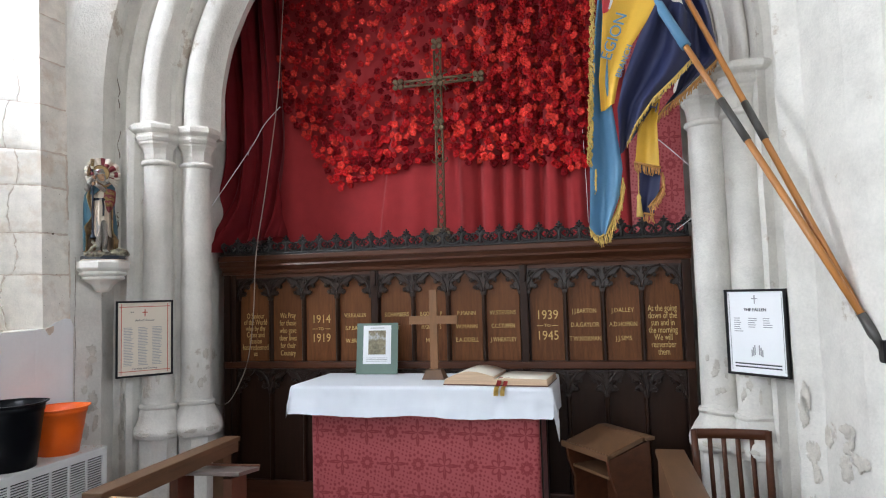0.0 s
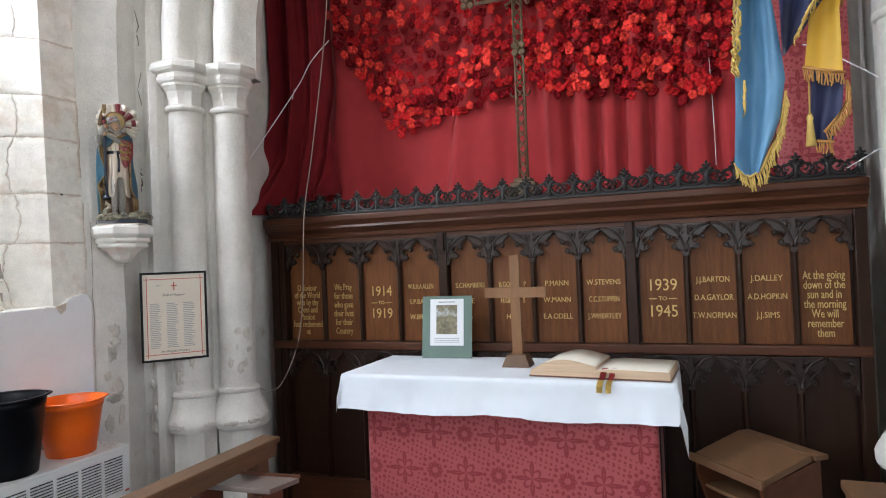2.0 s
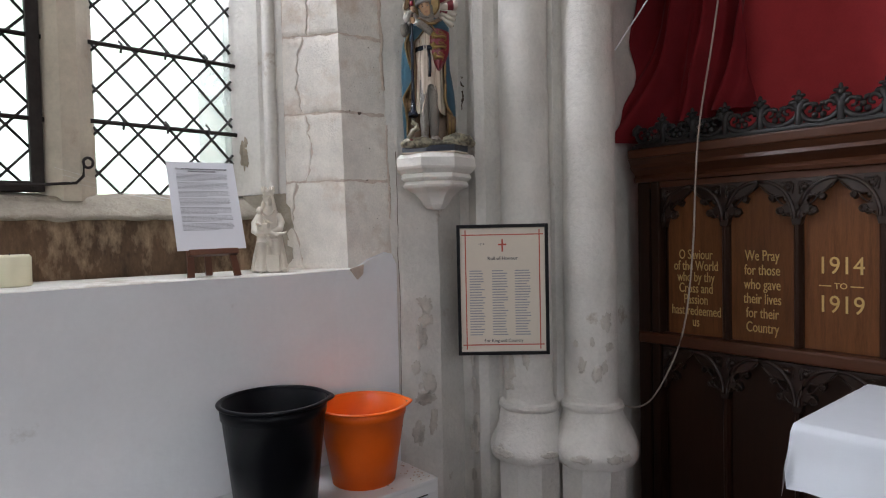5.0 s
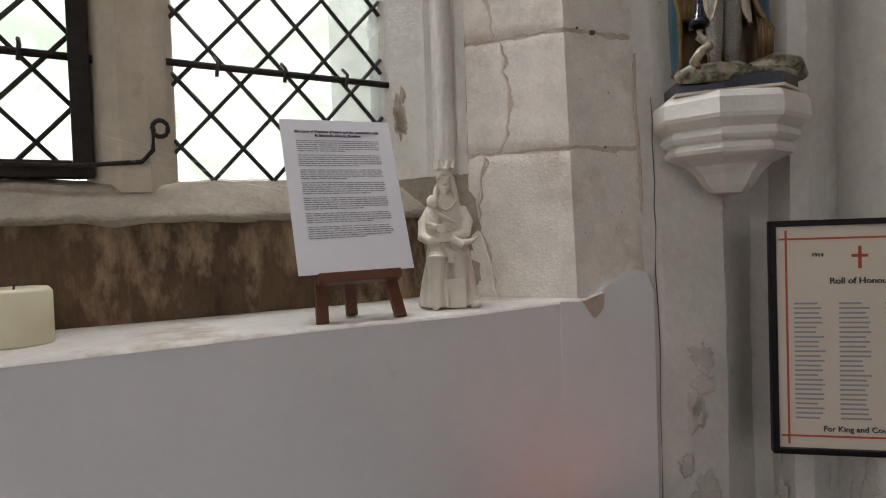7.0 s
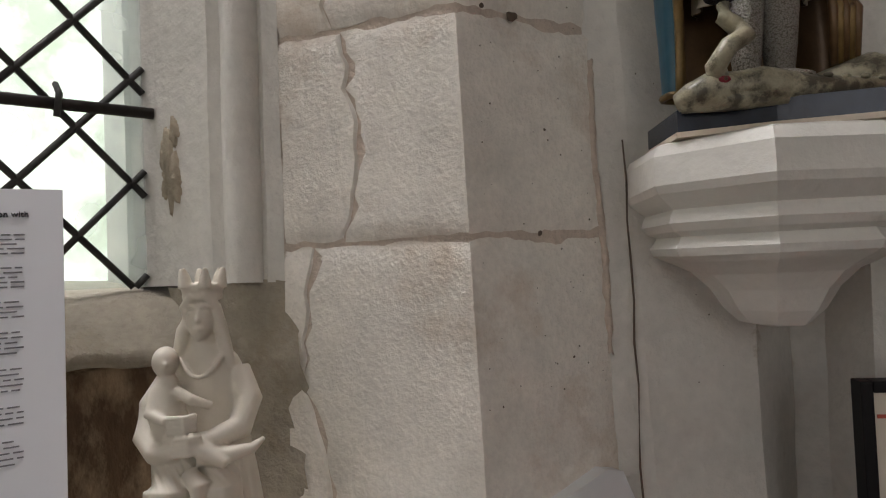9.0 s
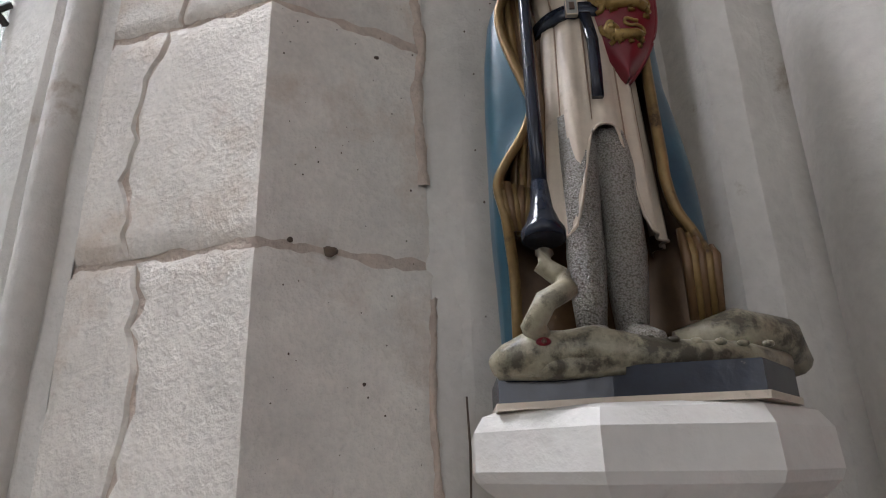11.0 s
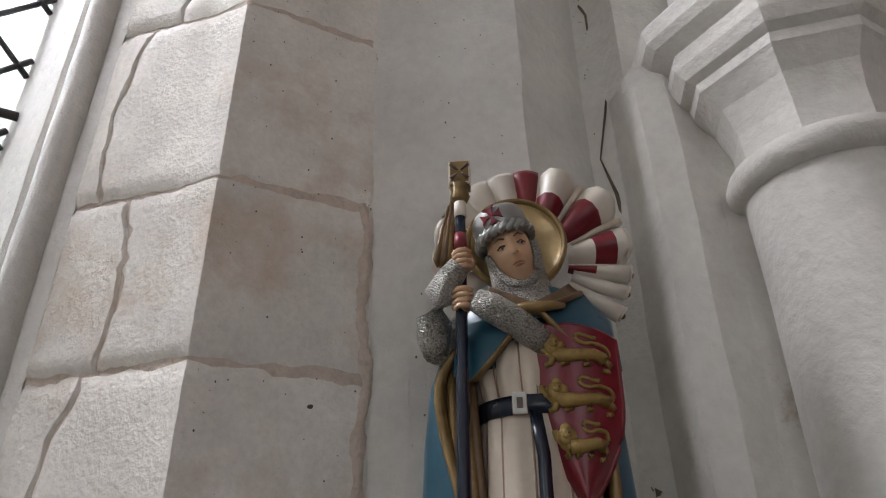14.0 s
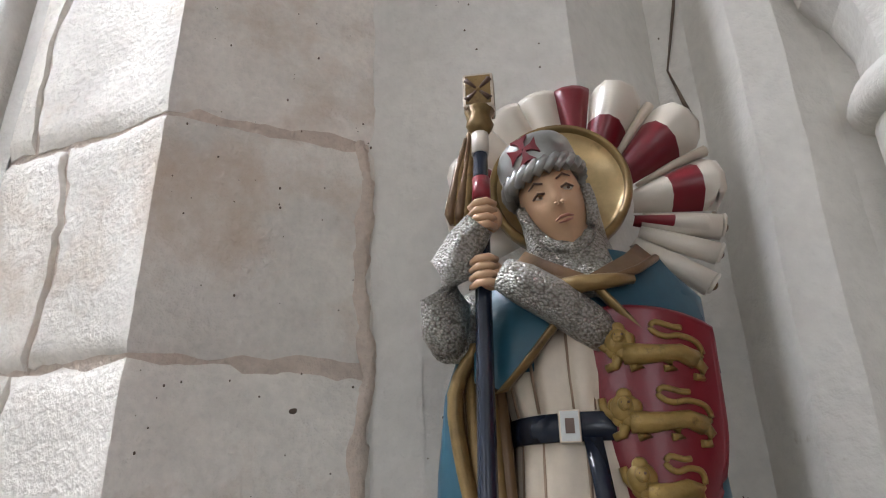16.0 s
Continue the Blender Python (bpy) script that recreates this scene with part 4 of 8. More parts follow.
def crest_mesh():
    """One bay of pierced cresting: base bead, hanging scrolls with trefoil berries, and a leafy finial."""
    bm = bmesh.new()
    w = PITCH / 2
    for s in (-1, 1):
        bowl = [(s * 0.058 * math.cos(a), 0, 0.050 - 0.040 * math.sin(a)) for a in [0.1 * i for i in range(0, 17)]]
        tube(bm, bowl, [0.008 + 0.004 * math.sin(i / 16 * math.pi / 2) for i in range(17)], 8)
        curl = [(s * (0.031 + (0.020 - 0.001 * i) * math.cos(0.5 * i)), -0.007, 0.058 + (0.020 - 0.001 * i) * math.sin(0.5 * i)) for i in range(11)]
        tube(bm, curl, [0.0085 - 0.0003 * i for i in range(11)], 7)
        leaf = [(s * 0.066, 0, 0.052), (s * 0.060, -0.007, 0.074), (s * 0.048, -0.006, 0.088), (s * 0.036, -0.003, 0.082)]
        tube(bm, leaf, [0.014, 0.014, 0.010, 0.006], 8)
        tube(bm, [(s * 0.020, -0.008, 0.076), (s * 0.010, -0.010, 0.070), (s * 0.004, -0.008, 0.060)], [0.005, 0.008, 0.005], 7)
    for p in ((0, 0.050), (-0.013, 0.032), (0.013, 0.032)):
        ball(bm, (p[0], -0.008, p[1]), 0.0115, 8, 6)
    box(bm, -w / 2, w / 2, -0.006, 0.008, -0.004, 0.012)
    tube(bm, [(w / 2, 0, 0.0), (w / 2, -0.002, 0.06), (w / 2, 0, 0.088)], [0.015, 0.012, 0.010], 8)
    ball(bm, (w / 2, -0.003, 0.100), 0.015, 8, 6, (1, 1, 0.9))
    ball(bm, (w / 2, -0.003, 0.118), 0.008, 8, 6, (1, 1, 1.7))
    for s in (-1, 1):
        ball(bm, (w / 2 + s * 0.018, -0.006, 0.086), 0.013, 8, 6, (1.3, 1, 0.8))
        ball(bm, (w / 2 + s * 0.014, -0.006, 0.108), 0.008, 8, 6, (1.3, 1, 0.8))
    me = bpy.data.meshes.new("crest_bay")
    bm.to_mesh(me)
    bm.free()
    me.materials.append(BLACKOAK)
    return me


CREST = crest_mesh()
part("crest_base", boxm(-1.86, 1.495, 4.985, 5.035, 1.757, 1.772, 0.004), BLACKOAK, screen)
for i in range(25):
    ob = part("crest_bay", CREST, BLACKOAK, screen)
    ob.location = (-1.79 + i * (PITCH / 2 + 0.0008), 5.01, 1.768)

screen.location.z += 0.03

# ---- altar with its cloths ----
altar = thing("altar_table", (-0.14, 4.65, FLOOR), "altar table hidden under a red damask frontal", "altar")
part("table_top", boxm(-0.90, 0.60, 4.40, 4.95, 0.875, 0.912, 0.005), OAK, altar)
for lx in (-0.82, 0.50):
    for ly in (4.46, 4.88):
        part("leg", boxm(lx, lx + 0.06, ly, ly + 0.06, FLOOR, 0.875, 0.004), OAK, altar)
bm = bmesh.new()
path = [(-0.835, 4.90), (-0.835, 4.385), (0.555, 4.385), (0.555, 4.90)]
line = []
for (xa, ya), (xb, yb), n in zip(path, path[1:], (10, 60, 10)):
    line += [(xa + (xb - xa) * i / n, ya + (yb - ya) * i / n) for i in range(n)]
line.append(path[-1])
rings(bm, [[(x, y - (0.008 * math.sin(x * 17 + 1.3) + 0.006 * math.sin(x * 31)) * (1 - z) if y < 4.4 else y, FLOOR + 0.01 + (0.88 - FLOOR) * z) for x, y in line] for z in [i / 12 for i in range(13)]], 0, False, False)
solid("altar_frontal", bm, DAMASK, "red damask altar frontal hanging to the floor with woven rosettes", "altar cloth")


def tablecloth():
    bm = bmesh.new()
    x0, x1, y0, y1, zt = -0.965, 0.640, 4.365, 4.965, 0.919
    nx, ny, drop = 80, 30, 9
    rows = []
    us = [i / nx for i in range(nx + 1)]
    for j in range(-drop, ny + 1):
        row = []
        for i in range(-drop, nx + 1 + drop):
            x = x0 + (x1 - x0) * min(max(i, 0), nx) / nx
            y = y0 + (y1 - y0) * max(j, 0) / ny
            di = max(0, -i, i - nx) / drop
            dj = max(0, -j) / drop
            z = zt
            if di or dj:
                side = -1 if i < 0 else 1
                left = i < 0
                lf = 0.168 + 0.006 * math.sin(x * 9)
                ls = 0.165 if left else 0.20
                fall = max(dj * lf, di * ls)
                if di and dj:
                    fall = (di * ls + dj * lf) * (0.58 if left else 0.80)
                z = zt - fall - 0.002
                flare = 0.010 + 0.030 * (dj if dj else di)
                wav = 0.010 * math.sin(x * 14 + 0.6) + 0.006 * math.sin(x * 37) + 0.004 * math.sin(x * 71 + 1)
                if dj:
                    y -= flare * dj + wav * dj * 0.8 + 0.006
                if di:
                    x += side * ((0.004 + 0.004 * di) + 0.006 * math.sin(y * 22) * di + ((0.02 if side > 0 else 0.0) * di if dj else 0))
            row.append((x, y - (0.007 * noise.noise(Vector((x * 9, z * 22, 4))) * dj if dj else 0), z + 0.0016 * noise.noise(Vector((x * 30, y * 30, z * 9)))))
        rows.append(row)
    rings(bm, rows, 0, False, False)
    return solid("tablecloth", bm, LINEN, "white linen altar cloth with creases and hanging corners", "tablecloth")


tablecloth()


# ---- curtain and drapes behind the screen ----
def cloth_sheet(name, x0, x1, z0, z1, y, fold, material, label, nx=150, nz=40, low=None):
    bm = bmesh.new()
    rows = []
    for j in range(nz + 1):
        row = []
        for i in range(nx + 1):
            f, g = i / nx, j / nz
            x = x0 + (x1 - x0) * f
            zb = low(f) if low else z0
            z = zb + (z1 - zb) * g
            row.append((x, y - fold(x, z), z))
        rows.append(row)
    rings(bm, rows, 0, False, False)
    return solid(name, bm, material, label, "curtain")


def pleats(x, z):
    s = 0.0
    for k, (c, w, a) in enumerate(((0.01, 0.062, 0.075), (0.185, 0.060, 0.085), (0.335, 0.050, 0.07), (0.475, 0.052, 0.085), (0.625, 0.060, 0.075), (0.79, 0.066, 0.08), (0.97, 0.07, 0.07), (1.12, 0.06, 0.07))):
        cc = c + 0.012 * math.sin(z * 1.4 + k)
        s += a * math.exp(-((x - cc) / w) ** 4)
    edge = -0.60 - 0.13 * (2.6 - z)                       # overlapping edge of the second width of cloth
    s += 0.075 / (1 + math.exp(-(x - edge) / 0.008)) * math.exp(-max(0.0, x - edge) / 0.26)
    s += 0.022 * math.exp(-((x - edge - 0.24 - 0.10 * (2.3 - z)) / 0.07) ** 2)
    s += 0.016 * math.sin(x * 8 + 0.7 * z) * (1 if x < -0.65 else 0.3)
    return s + 0.010 * noise.noise(Vector((x * 4, z * 2.2, 2))) + 0.004 * noise.noise(Vector((x * 14, z * 6, 2)))


cloth_sheet("red_curtain", -1.62, 1.20, 1.70, 4.35, 5.36, pleats, VELVET, "heavy red curtain hanging in folds behind the screen", 220)


def drape_fold(x, z):
    t = max(0.0, min(1.0, (2.75 - z) / 0.9))
    f = (x + 1.945) / 0.475
    u = x + 0.16 * t * t + 0.03 * math.sin(z * 1.7)
    return 0.060 * math.sin(u * 38) * (1 - 0.35 * t) + 0.026 * math.sin(u * 83 + z * 2) + 0.022 * math.sin(z * 9 + x * 22) * t * t + 0.27 * t * t * max(0.0, 1 - 3.2 * f) + 0.008 * noise.noise(Vector((x * 20, z * 9, 3)))


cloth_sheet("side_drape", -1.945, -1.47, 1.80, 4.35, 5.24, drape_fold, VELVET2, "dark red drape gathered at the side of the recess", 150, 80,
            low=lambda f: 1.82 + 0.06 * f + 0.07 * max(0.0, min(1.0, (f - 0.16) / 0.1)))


def damask_fold(x, z):
    return 0.012 * math.sin(x * 11) + 0.008 * math.sin(x * 23 + z * 2)


cloth_sheet("damask_hanging", 1.17, 1.52, 1.72, 4.35, 5.28, damask_fold, DAMASK, "faded red damask hanging beside the red curtain", 40, 40)


# ---- knitted poppies on the curtain ----
def poppy_mesh(name, seed, material):
    rnd = random.Random(seed)
    bm = bmesh.new()
    n = rnd.choice((4, 5, 5, 6))
    K = n * 5
    ph = rnd.uniform(0, 6)
    rows = []
    for r, up in ((0.04, 0.10), (0.14, 0.13), (0.26, 0.24), (0.38, 0.26), (0.47, 0.17), (0.50, 0.05), (0.40, -0.03)):
        loop = []
        for k in range(K):
            a = 2 * math.pi * k / K
            seam = abs(math.cos(n * a / 2)) ** 5                     # the creases between the petals
            ruffle = 0.05 * math.sin(2 * n * a + ph) * (r / 0.5) ** 2 + 0.04 * math.sin(3 * a + 2 * ph) * r / 0.5
            rr = r * (1 - 0.20 * seam * (r / 0.5) ** 2 + 0.05 * math.sin(2 * a + ph))
            loop.append((rr * math.cos(a), -(up * (1 - 0.55 * seam * min(1, r / 0.3)) + ruffle), rr * math.sin(a)))
        rows.append(loop)
    rings(bm, rows, 0, False)
    ball(bm, (0, -0.10, 0), 0.055, 6, 4, (1, 0.7, 1), mi=1)
    me = bpy.data.meshes.new(name)
    bm.to_mesh(me)
    bm.free()
    me.materials.append(material)
    me.materials.append(POPPYEYE)
    return me


POPPIES = [poppy_mesh("poppy", i, POPPY[(0, 1, 0, 2, 1, 0, 1, 2)[i]]) for i in range(8)]
cascade = thing("poppy_cascade", (0.0, 5.30, 2.3), "hundreds of red knitted poppies pinned to netting over the curtain", "poppy display")
rnd = random.Random(11)
LOWLINE = [(-1.60, 3.45), (-1.46, 2.95), (-1.25, 2.62), (-1.08, 2.32), (-0.95, 2.28), (-0.55, 2.40), (-0.30, 2.42), (-0.12, 2.52), (0.05, 2.40), (0.30, 2.40), (0.45, 2.34), (0.60, 2.40), (0.73, 2.28), (0.86, 2.30), (0.99, 2.5)]


def low_at(x):
    for (xa, za), (xb, zb) in zip(LOWLINE, LOWLINE[1:]):
        if xa <= x <= xb:
            return za + (zb - za) * (x - xa) / (xb - xa)
    return 9.0


spots = []
tries = 0
while len(spots) < 1150 and tries < 60000:
    tries += 1
    x, z = rnd.uniform(-1.52, 0.98), rnd.uniform(2.26, 3.95)
    if z < low_at(x) + rnd.uniform(0, 0.05):
        continue
    dens = 0.55 + 0.45 * min(1, max(0, (x + 0.2) / 0.6)) + (0.25 if z < low_at(x) + 0.35 else 0)
    gap = 0.037 + 0.034 * (1 - min(1, dens))
    if noise.noise(Vector((x * 2.6, z * 2.6, 7))) < -0.22 and x < 0.1 and rnd.random() < 0.7:
        continue
    if any(abs(x - a) < gap and abs(z - b) < gap and (x - a) ** 2 + (z - b) ** 2 < gap * gap for a, b in spots):
        continue
    spots.append((x, z))
spots.sort(key=lambda p: p[1])
near, rest = spots[:300], spots[300:]


def poppy_pose(x, z):
    s = rnd.uniform(0.054, 0.072)
    y = 5.36 - pleats(x, z) - rnd.uniform(0.015, 0.085)
    return pose(x, y, z, rnd.uniform(-28, 36), rnd.uniform(0, 360), rnd.uniform(-34, 34)) @ Matrix.Scale(s, 4)


for x, z in near:
    ob = part("poppy", rnd.choice(POPPIES), None, cascade)
    ob.matrix_basis = poppy_pose(x, z)
verts, faces, midx = [], [], []
for x, z in rest:
    me, m = rnd.choice(POPPIES), poppy_pose(x, z)
    which = POPPIES.index(me)
    base = len(verts)
    verts += [tuple(m @ v.co) for v in me.vertices]
    for p in me.polygons:
        faces.append([base + i for i in p.vertices])
        midx.append(3 if p.material_index else (0, 1, 0, 2, 1, 0, 1, 2)[which])
me = bpy.data.meshes.new("poppy_rest")
me.from_pydata(verts, [], faces)
for m in (*POPPY, POPPYEYE):
    me.materials.append(m)
me.polygons.foreach_set("material_index", midx)
ob = part("poppies", me, None, cascade)
tagged(ob, "upper part of the dense red poppy display", kind="stuff")

# ---- tall pierced brass cross on the screen ----
brass = thing("brass_cross", (-0.165, 5.16, 1.77), "tall pierced brass processional cross standing behind the cresting", "cross")
BX, BY, BZ = -0.165, 5.16, 3.03


def openwork(p, q, w, name):
    """Two rails with a wavy scroll between them."""
    p, q = Vector(p), Vector(q)
    d = (q - p).normalized()
    s = Vector((d.z, 0, -d.x))
    bm = bmesh.new()
    for k in (-1, 1):
        tube(bm, [p + s * w * k, q + s * w * k], 0.0075, 6)
    n = max(6, int((q - p).length / 0.018))
    for k in (-1, 1):
        tube(bm, [p + (q - p) * (i / n) + s * w * 0.8 * k * math.sin(i * 0.95) for i in range(n + 1)], 0.0058, 6)
    part(name, bm, BRASS, brass)


openwork((BX, BY, 1.90), (BX, BY, 3.26), 0.025, "upright")
openwork((BX - 0.26, BY, BZ), (BX + 0.26, BY, BZ), 0.021, "arm")
for c in ((BX, 3.31), (BX - 0.305, BZ), (BX + 0.305, BZ), (BX, BZ), (BX, 2.70)):
    bm = bmesh.new()
    for k in range(4):
        a = math.pi / 4 + k * math.pi / 2
        r = 0.030
        lathe(bm, 0, 0, [(0.014, -0.009), (0.021, -0.004), (0.021, 0.004), (0.014, 0.009)], 10)
        bm.verts.ensure_lookup_table()
        bmesh.ops.transform(bm, matrix=Matrix.Translation((c[0] + r * math.cos(a), BY - 0.004, c[1] + r * math.sin(a))) @ pose(0, 0, 0, 90), verts=bm.verts[-40:])
    ball(bm, (c[0], BY - 0.012, c[1]), 0.014, 8, 6)
    part("rosette", bm, BRASS, brass)
for k in range(4):
    a = math.pi / 4 + k * math.pi / 2
    bm = bmesh.new()
    tube(bm, [(BX + r * math.cos(a + t), BY, BZ + r * math.sin(a + t)) for r, t in ((0.03, 0), (0.07, 0.05), (0.095, -0.1), (0.10, 0.1), (0.088, 0.15))], 0.006, 6)
    part("leaf_spray", bm, BRASS, brass)
for s in (-1, 1):
    bm = bmesh.new()
    tube(bm, [(BX + s * 0.025, BY, 2.42), (BX + s * 0.05, BY, 2.425), (BX + s * 0.06, BY, 2.44), (BX + s * 0.052, BY, 2.452)], 0.006, 6)
    part("leaf_spray", bm, BRASS, brass)
bm = bmesh.new()
for w, z0, z1 in ((0.10, 1.787, 1.88), (0.075, 1.88, 1.91), (0.05, 1.91, 1.935)):
    box(bm, BX - w, BX + w, BY - 0.05, BY + 0.05, z0, z1, 0.004)
part("foot", bm, BRASS, brass)

# ---- things on the altar ----
TZ = 0.921
cross = thing("table_cross", (-0.125, 4.70, TZ), "plain oak standing cross on a stepped foot", "cross")
part("upright", boxm(-0.151, -0.099, 4.688, 4.712, TZ + 0.03, 1.49, 0.003), CROSSOAK, cross)
part("arm", boxm(-0.285, 0.035, 4.683, 4.687, 1.27, 1.323, 0.001), CROSSOAK, cross)
part("arm", boxm(-0.285, 0.035, 4.687, 4.713, 1.271, 1.322, 0.003), CROSSOAK, cross)
bm = bmesh.new()
rings(bm, [[(-0.125 + sx * w, 4.70 + sy * w * 0.8, z) for sx, sy in ((-1, -1), (1, -1), (1, 1), (-1, 1))] for w, z in ((0.072, TZ), (0.068, TZ + 0.012), (0.048, TZ + 0.06), (0.044, TZ + 0.062))])
for f in bm.faces:
    f.smooth = False
part("foot", bm, MIDOAK, cross)

M = pose(-0.59, 4.89, TZ, -8, 0, 3)
pic = thing("picture_board", (-0.59, 4.89, TZ), "green card picture board leaning back with a mounted print", "picture")


def placed(name, bm, material, m, parent, label=""):
    bmesh.ops.transform(bm, matrix=m, verts=bm.verts)
    return part(name, bm, material, parent, label)


placed("backing_card", boxm(-0.148, 0.148, 0, 0.006, 0, 0.352, 0.001), GREENCARD, M, pic)
placed("white_sheet", boxm(-0.100, 0.100, -0.002, -0.0005, 0.07, 0.335), WHITEPAPER, M, pic)
placed("print", boxm(-0.062, 0.062, -0.0045, -0.0025, 0.135, 0.300), PHOTO, M, pic, "faded landscape print with pale clouds")
for k in range(3):
    placed("caption", boxm(-0.075, 0.075, -0.0035, -0.0025, 0.110 - k * 0.011, 0.113 - k * 0.011), GREYINK, M, pic)
placed("caption", boxm(-0.05, 0.05, -0.0035, -0.0025, 0.315, 0.320), GREYINK, M, pic)


def open_book(name, at, turn, wl, wr, d, hl, hr, label):
    root = thing(name, at, label, "book")
    m = pose(*at, 0, 0, turn)
    placed("cover", boxm(-wl - 0.008, wr + 0.008, -d / 2 - 0.006, d / 2 + 0.006, 0, 0.006, 0.002), LEATHER, m, root)
    for s, w, h, n in ((-1, wl, hl, "left_pages"), (1, wr, hr, "right_pages")):
        bm = bmesh.new()
        loops = []
        K = 14
        for yy in (-d / 2, d / 2):
            top = [(s * w * k / K, yy, 0.006 + h * (0.55 + 0.45 * math.sin(min(1.0, k / K * 1.5) * math.pi / 2)) * (1 - 0.72 * (k / K) ** 3) if s < 0 else 0.006 + h * (0.80 + 0.2 * min(1.0, k / 3) - 0.12 * k / K)) for k in range(K + 1)]
            loops.append([(0, yy, 0.006)] + top + [(s * w * 1.02, yy, 0.006)])
        rings(bm, loops)
        bm.normal_update()
        for f in bm.faces:
            f.material_index = 0 if abs(f.normal.z) > 0.3 and f.calc_center_median().z > 0.02 else 1
        bmesh.ops.transform(bm, matrix=m, verts=bm.verts)
        part("page_block", bm, [PAGE, PAGEEDGE], root, "thick block of cream pages")
    return root


book = open_book("memorial_book", (0.315, 4.575, TZ), -5, 0.30, 0.31, 0.33, 0.085, 0.040, "large open memorial book with ribbon markers")
for dx, w in ((-0.022, 0.013), (0.016, 0.012)):
    x = 0.345 + dx
    for c, line in ((RIBBON, ((4.44, TZ + 0.046), (4.415, TZ + 0.040), (4.392, TZ + 0.016), (4.372, TZ + 0.004))), (GOLDFR, ((4.371, TZ + 0.005), (4.352, TZ - 0.004), (4.340, TZ - 0.022), (4.338, TZ - 0.046)))):
        bm = bmesh.new()
        rings(bm, [[(x - w + 0.2 * (y - 4.34), y, z), (x + w + 0.2 * (y - 4.34), y, z)] for y, z in line], 0, False, False)
        bmesh.ops.solidify(bm, geom=bm.faces[:], thickness=0.002)
        part("ribbon_marker", bm, c, book, "red ribbon marker" if c is RIBBON else "gold fringe of the ribbon marker")

# ---- framed notices ----
def framed(name, tl, tr, z0, z1, label, paper, rows):
    tl, tr = Vector((*tl, 0)), Vector((*tr, 0))
    w = (tr - tl).length
    turn = math.degrees(math.atan2(tr.y - tl.y, tr.x - tl.x))
    m = Matrix.Translation((tl.x, tl.y, z0)) @ pose(0, 0, 0, 0, 0, turn)
    h = z1 - z0
    root = thing(name, (tl.x, tl.y, z0), label, "framed notice")
    for b in ((0, 0.012, 0, h), (w - 0.012, w, 0, h), (0.012, w - 0.012, 0, 0.012), (0.012, w - 0.012, h - 0.012, h)):
        placed("frame_bar", boxm(b[0], b[1], -0.02, 0.004, b[2], b[3], 0.002), BLACKFR, m, root)
    placed("backing", boxm(0.004, w - 0.004, -0.004, 0.003, 0.004, h - 0.004), BLACKFR, m, root)
    sheet_ = placed("paper", boxm(0.012, w - 0.012, -0.010, -0.005, 0.012, h - 0.012), paper, m, root)
    rows(m, w, h, sheet_)
    return root


def ink(m, x0, x1, z0, z1, material, parent):
    return placed("print", boxm(x0, x1, -0.0112, -0.0103, z0, z1), material, m, parent)


def roll_rows(m, w, h, p):
    for x in (0.030, w - 0.034):
        ink(m, x, x + 0.004, 0.02, h - 0.02, REDINK, p)
    for z in (0.035, h - 0.040):
        ink(m, 0.018, w - 0.018, z, z + 0.004, REDINK, p)
    ink(m, w / 2 - 0.003, w / 2 + 0.003, h - 0.10, h - 0.055, REDINK, p)
    ink(m, w / 2 - 0.015, w / 2 + 0.015, h - 0.077, h - 0.071, REDINK, p)
    lettering("print", "Roll of Honour", 0.018, INK, m @ pose(w / 2, -0.011, h - 0.125), p)
    lettering("print", "1914", 0.011, INK, m @ pose(w * 0.27, -0.011, h - 0.072), p)
    lettering("print", "For King and Country", 0.016, INK, m @ pose(w / 2, -0.011, 0.052), p)
    r = random.Random(3)
    for c in range(3):
        x = 0.045 + c * (w - 0.085) / 3
        for k in range(25):
            z = h - 0.172 - k * 0.0098
            ink(m, x, x + r.uniform(0.04, 0.058), z, z + 0.0036, GREYINK, p)


def fallen_rows(m, w, h, p):
    ink(m, w / 2 - 0.003, w / 2 + 0.003, h - 0.075, h - 0.03, GREYINK, p)
    ink(m, w / 2 - 0.016, w / 2 + 0.016, h - 0.050, h - 0.045, GREYINK, p)
    lettering("print", "THE FALLEN", 0.022, INK, m @ pose(w / 2, -0.011, h - 0.105), p)
    r = random.Random(4)
    for c, n in ((0, 7), (1, 5), (2, 5)):
        x = 0.045 + c * (w - 0.09) / 3
        for k in range(n):
            z = h - 0.15 - k * 0.011
            ink(m, x, x + r.uniform(0.03, 0.05), z, z + 0.004, GREYINK, p)
    for s in (-1, 1):
        for k in range(3):
            ink(m, w / 2 + s * (0.012 + k * 0.008) - 0.003, w / 2 + s * (0.012 + k * 0.008) + 0.003, 0.105 - k * 0.004, 0.155 - k * 0.012, GREYINK, p)
    for k in range(2):
        ink(m, 0.04, w - 0.04, 0.055 - k * 0.016, 0.062 - k * 0.016, INK, p)
    for x in (0.022, w - 0.0245):
        ink(m, x, x + 0.0025, 0.025, h - 0.022, GREYINK, p)


framed("roll_of_honour", (-2.026, 4.105), (-1.804, 4.355), 0.992, 1.472, "black-framed cream roll of honour hung on the stone respond", CREAMPAPER, roll_rows)
framed("names_notice", (1.571, 4.345), (1.803, 4.115), 1.007, 1.444, "black-framed white list of the fallen hung on stone", WHITEPAPER, fallen_rows)

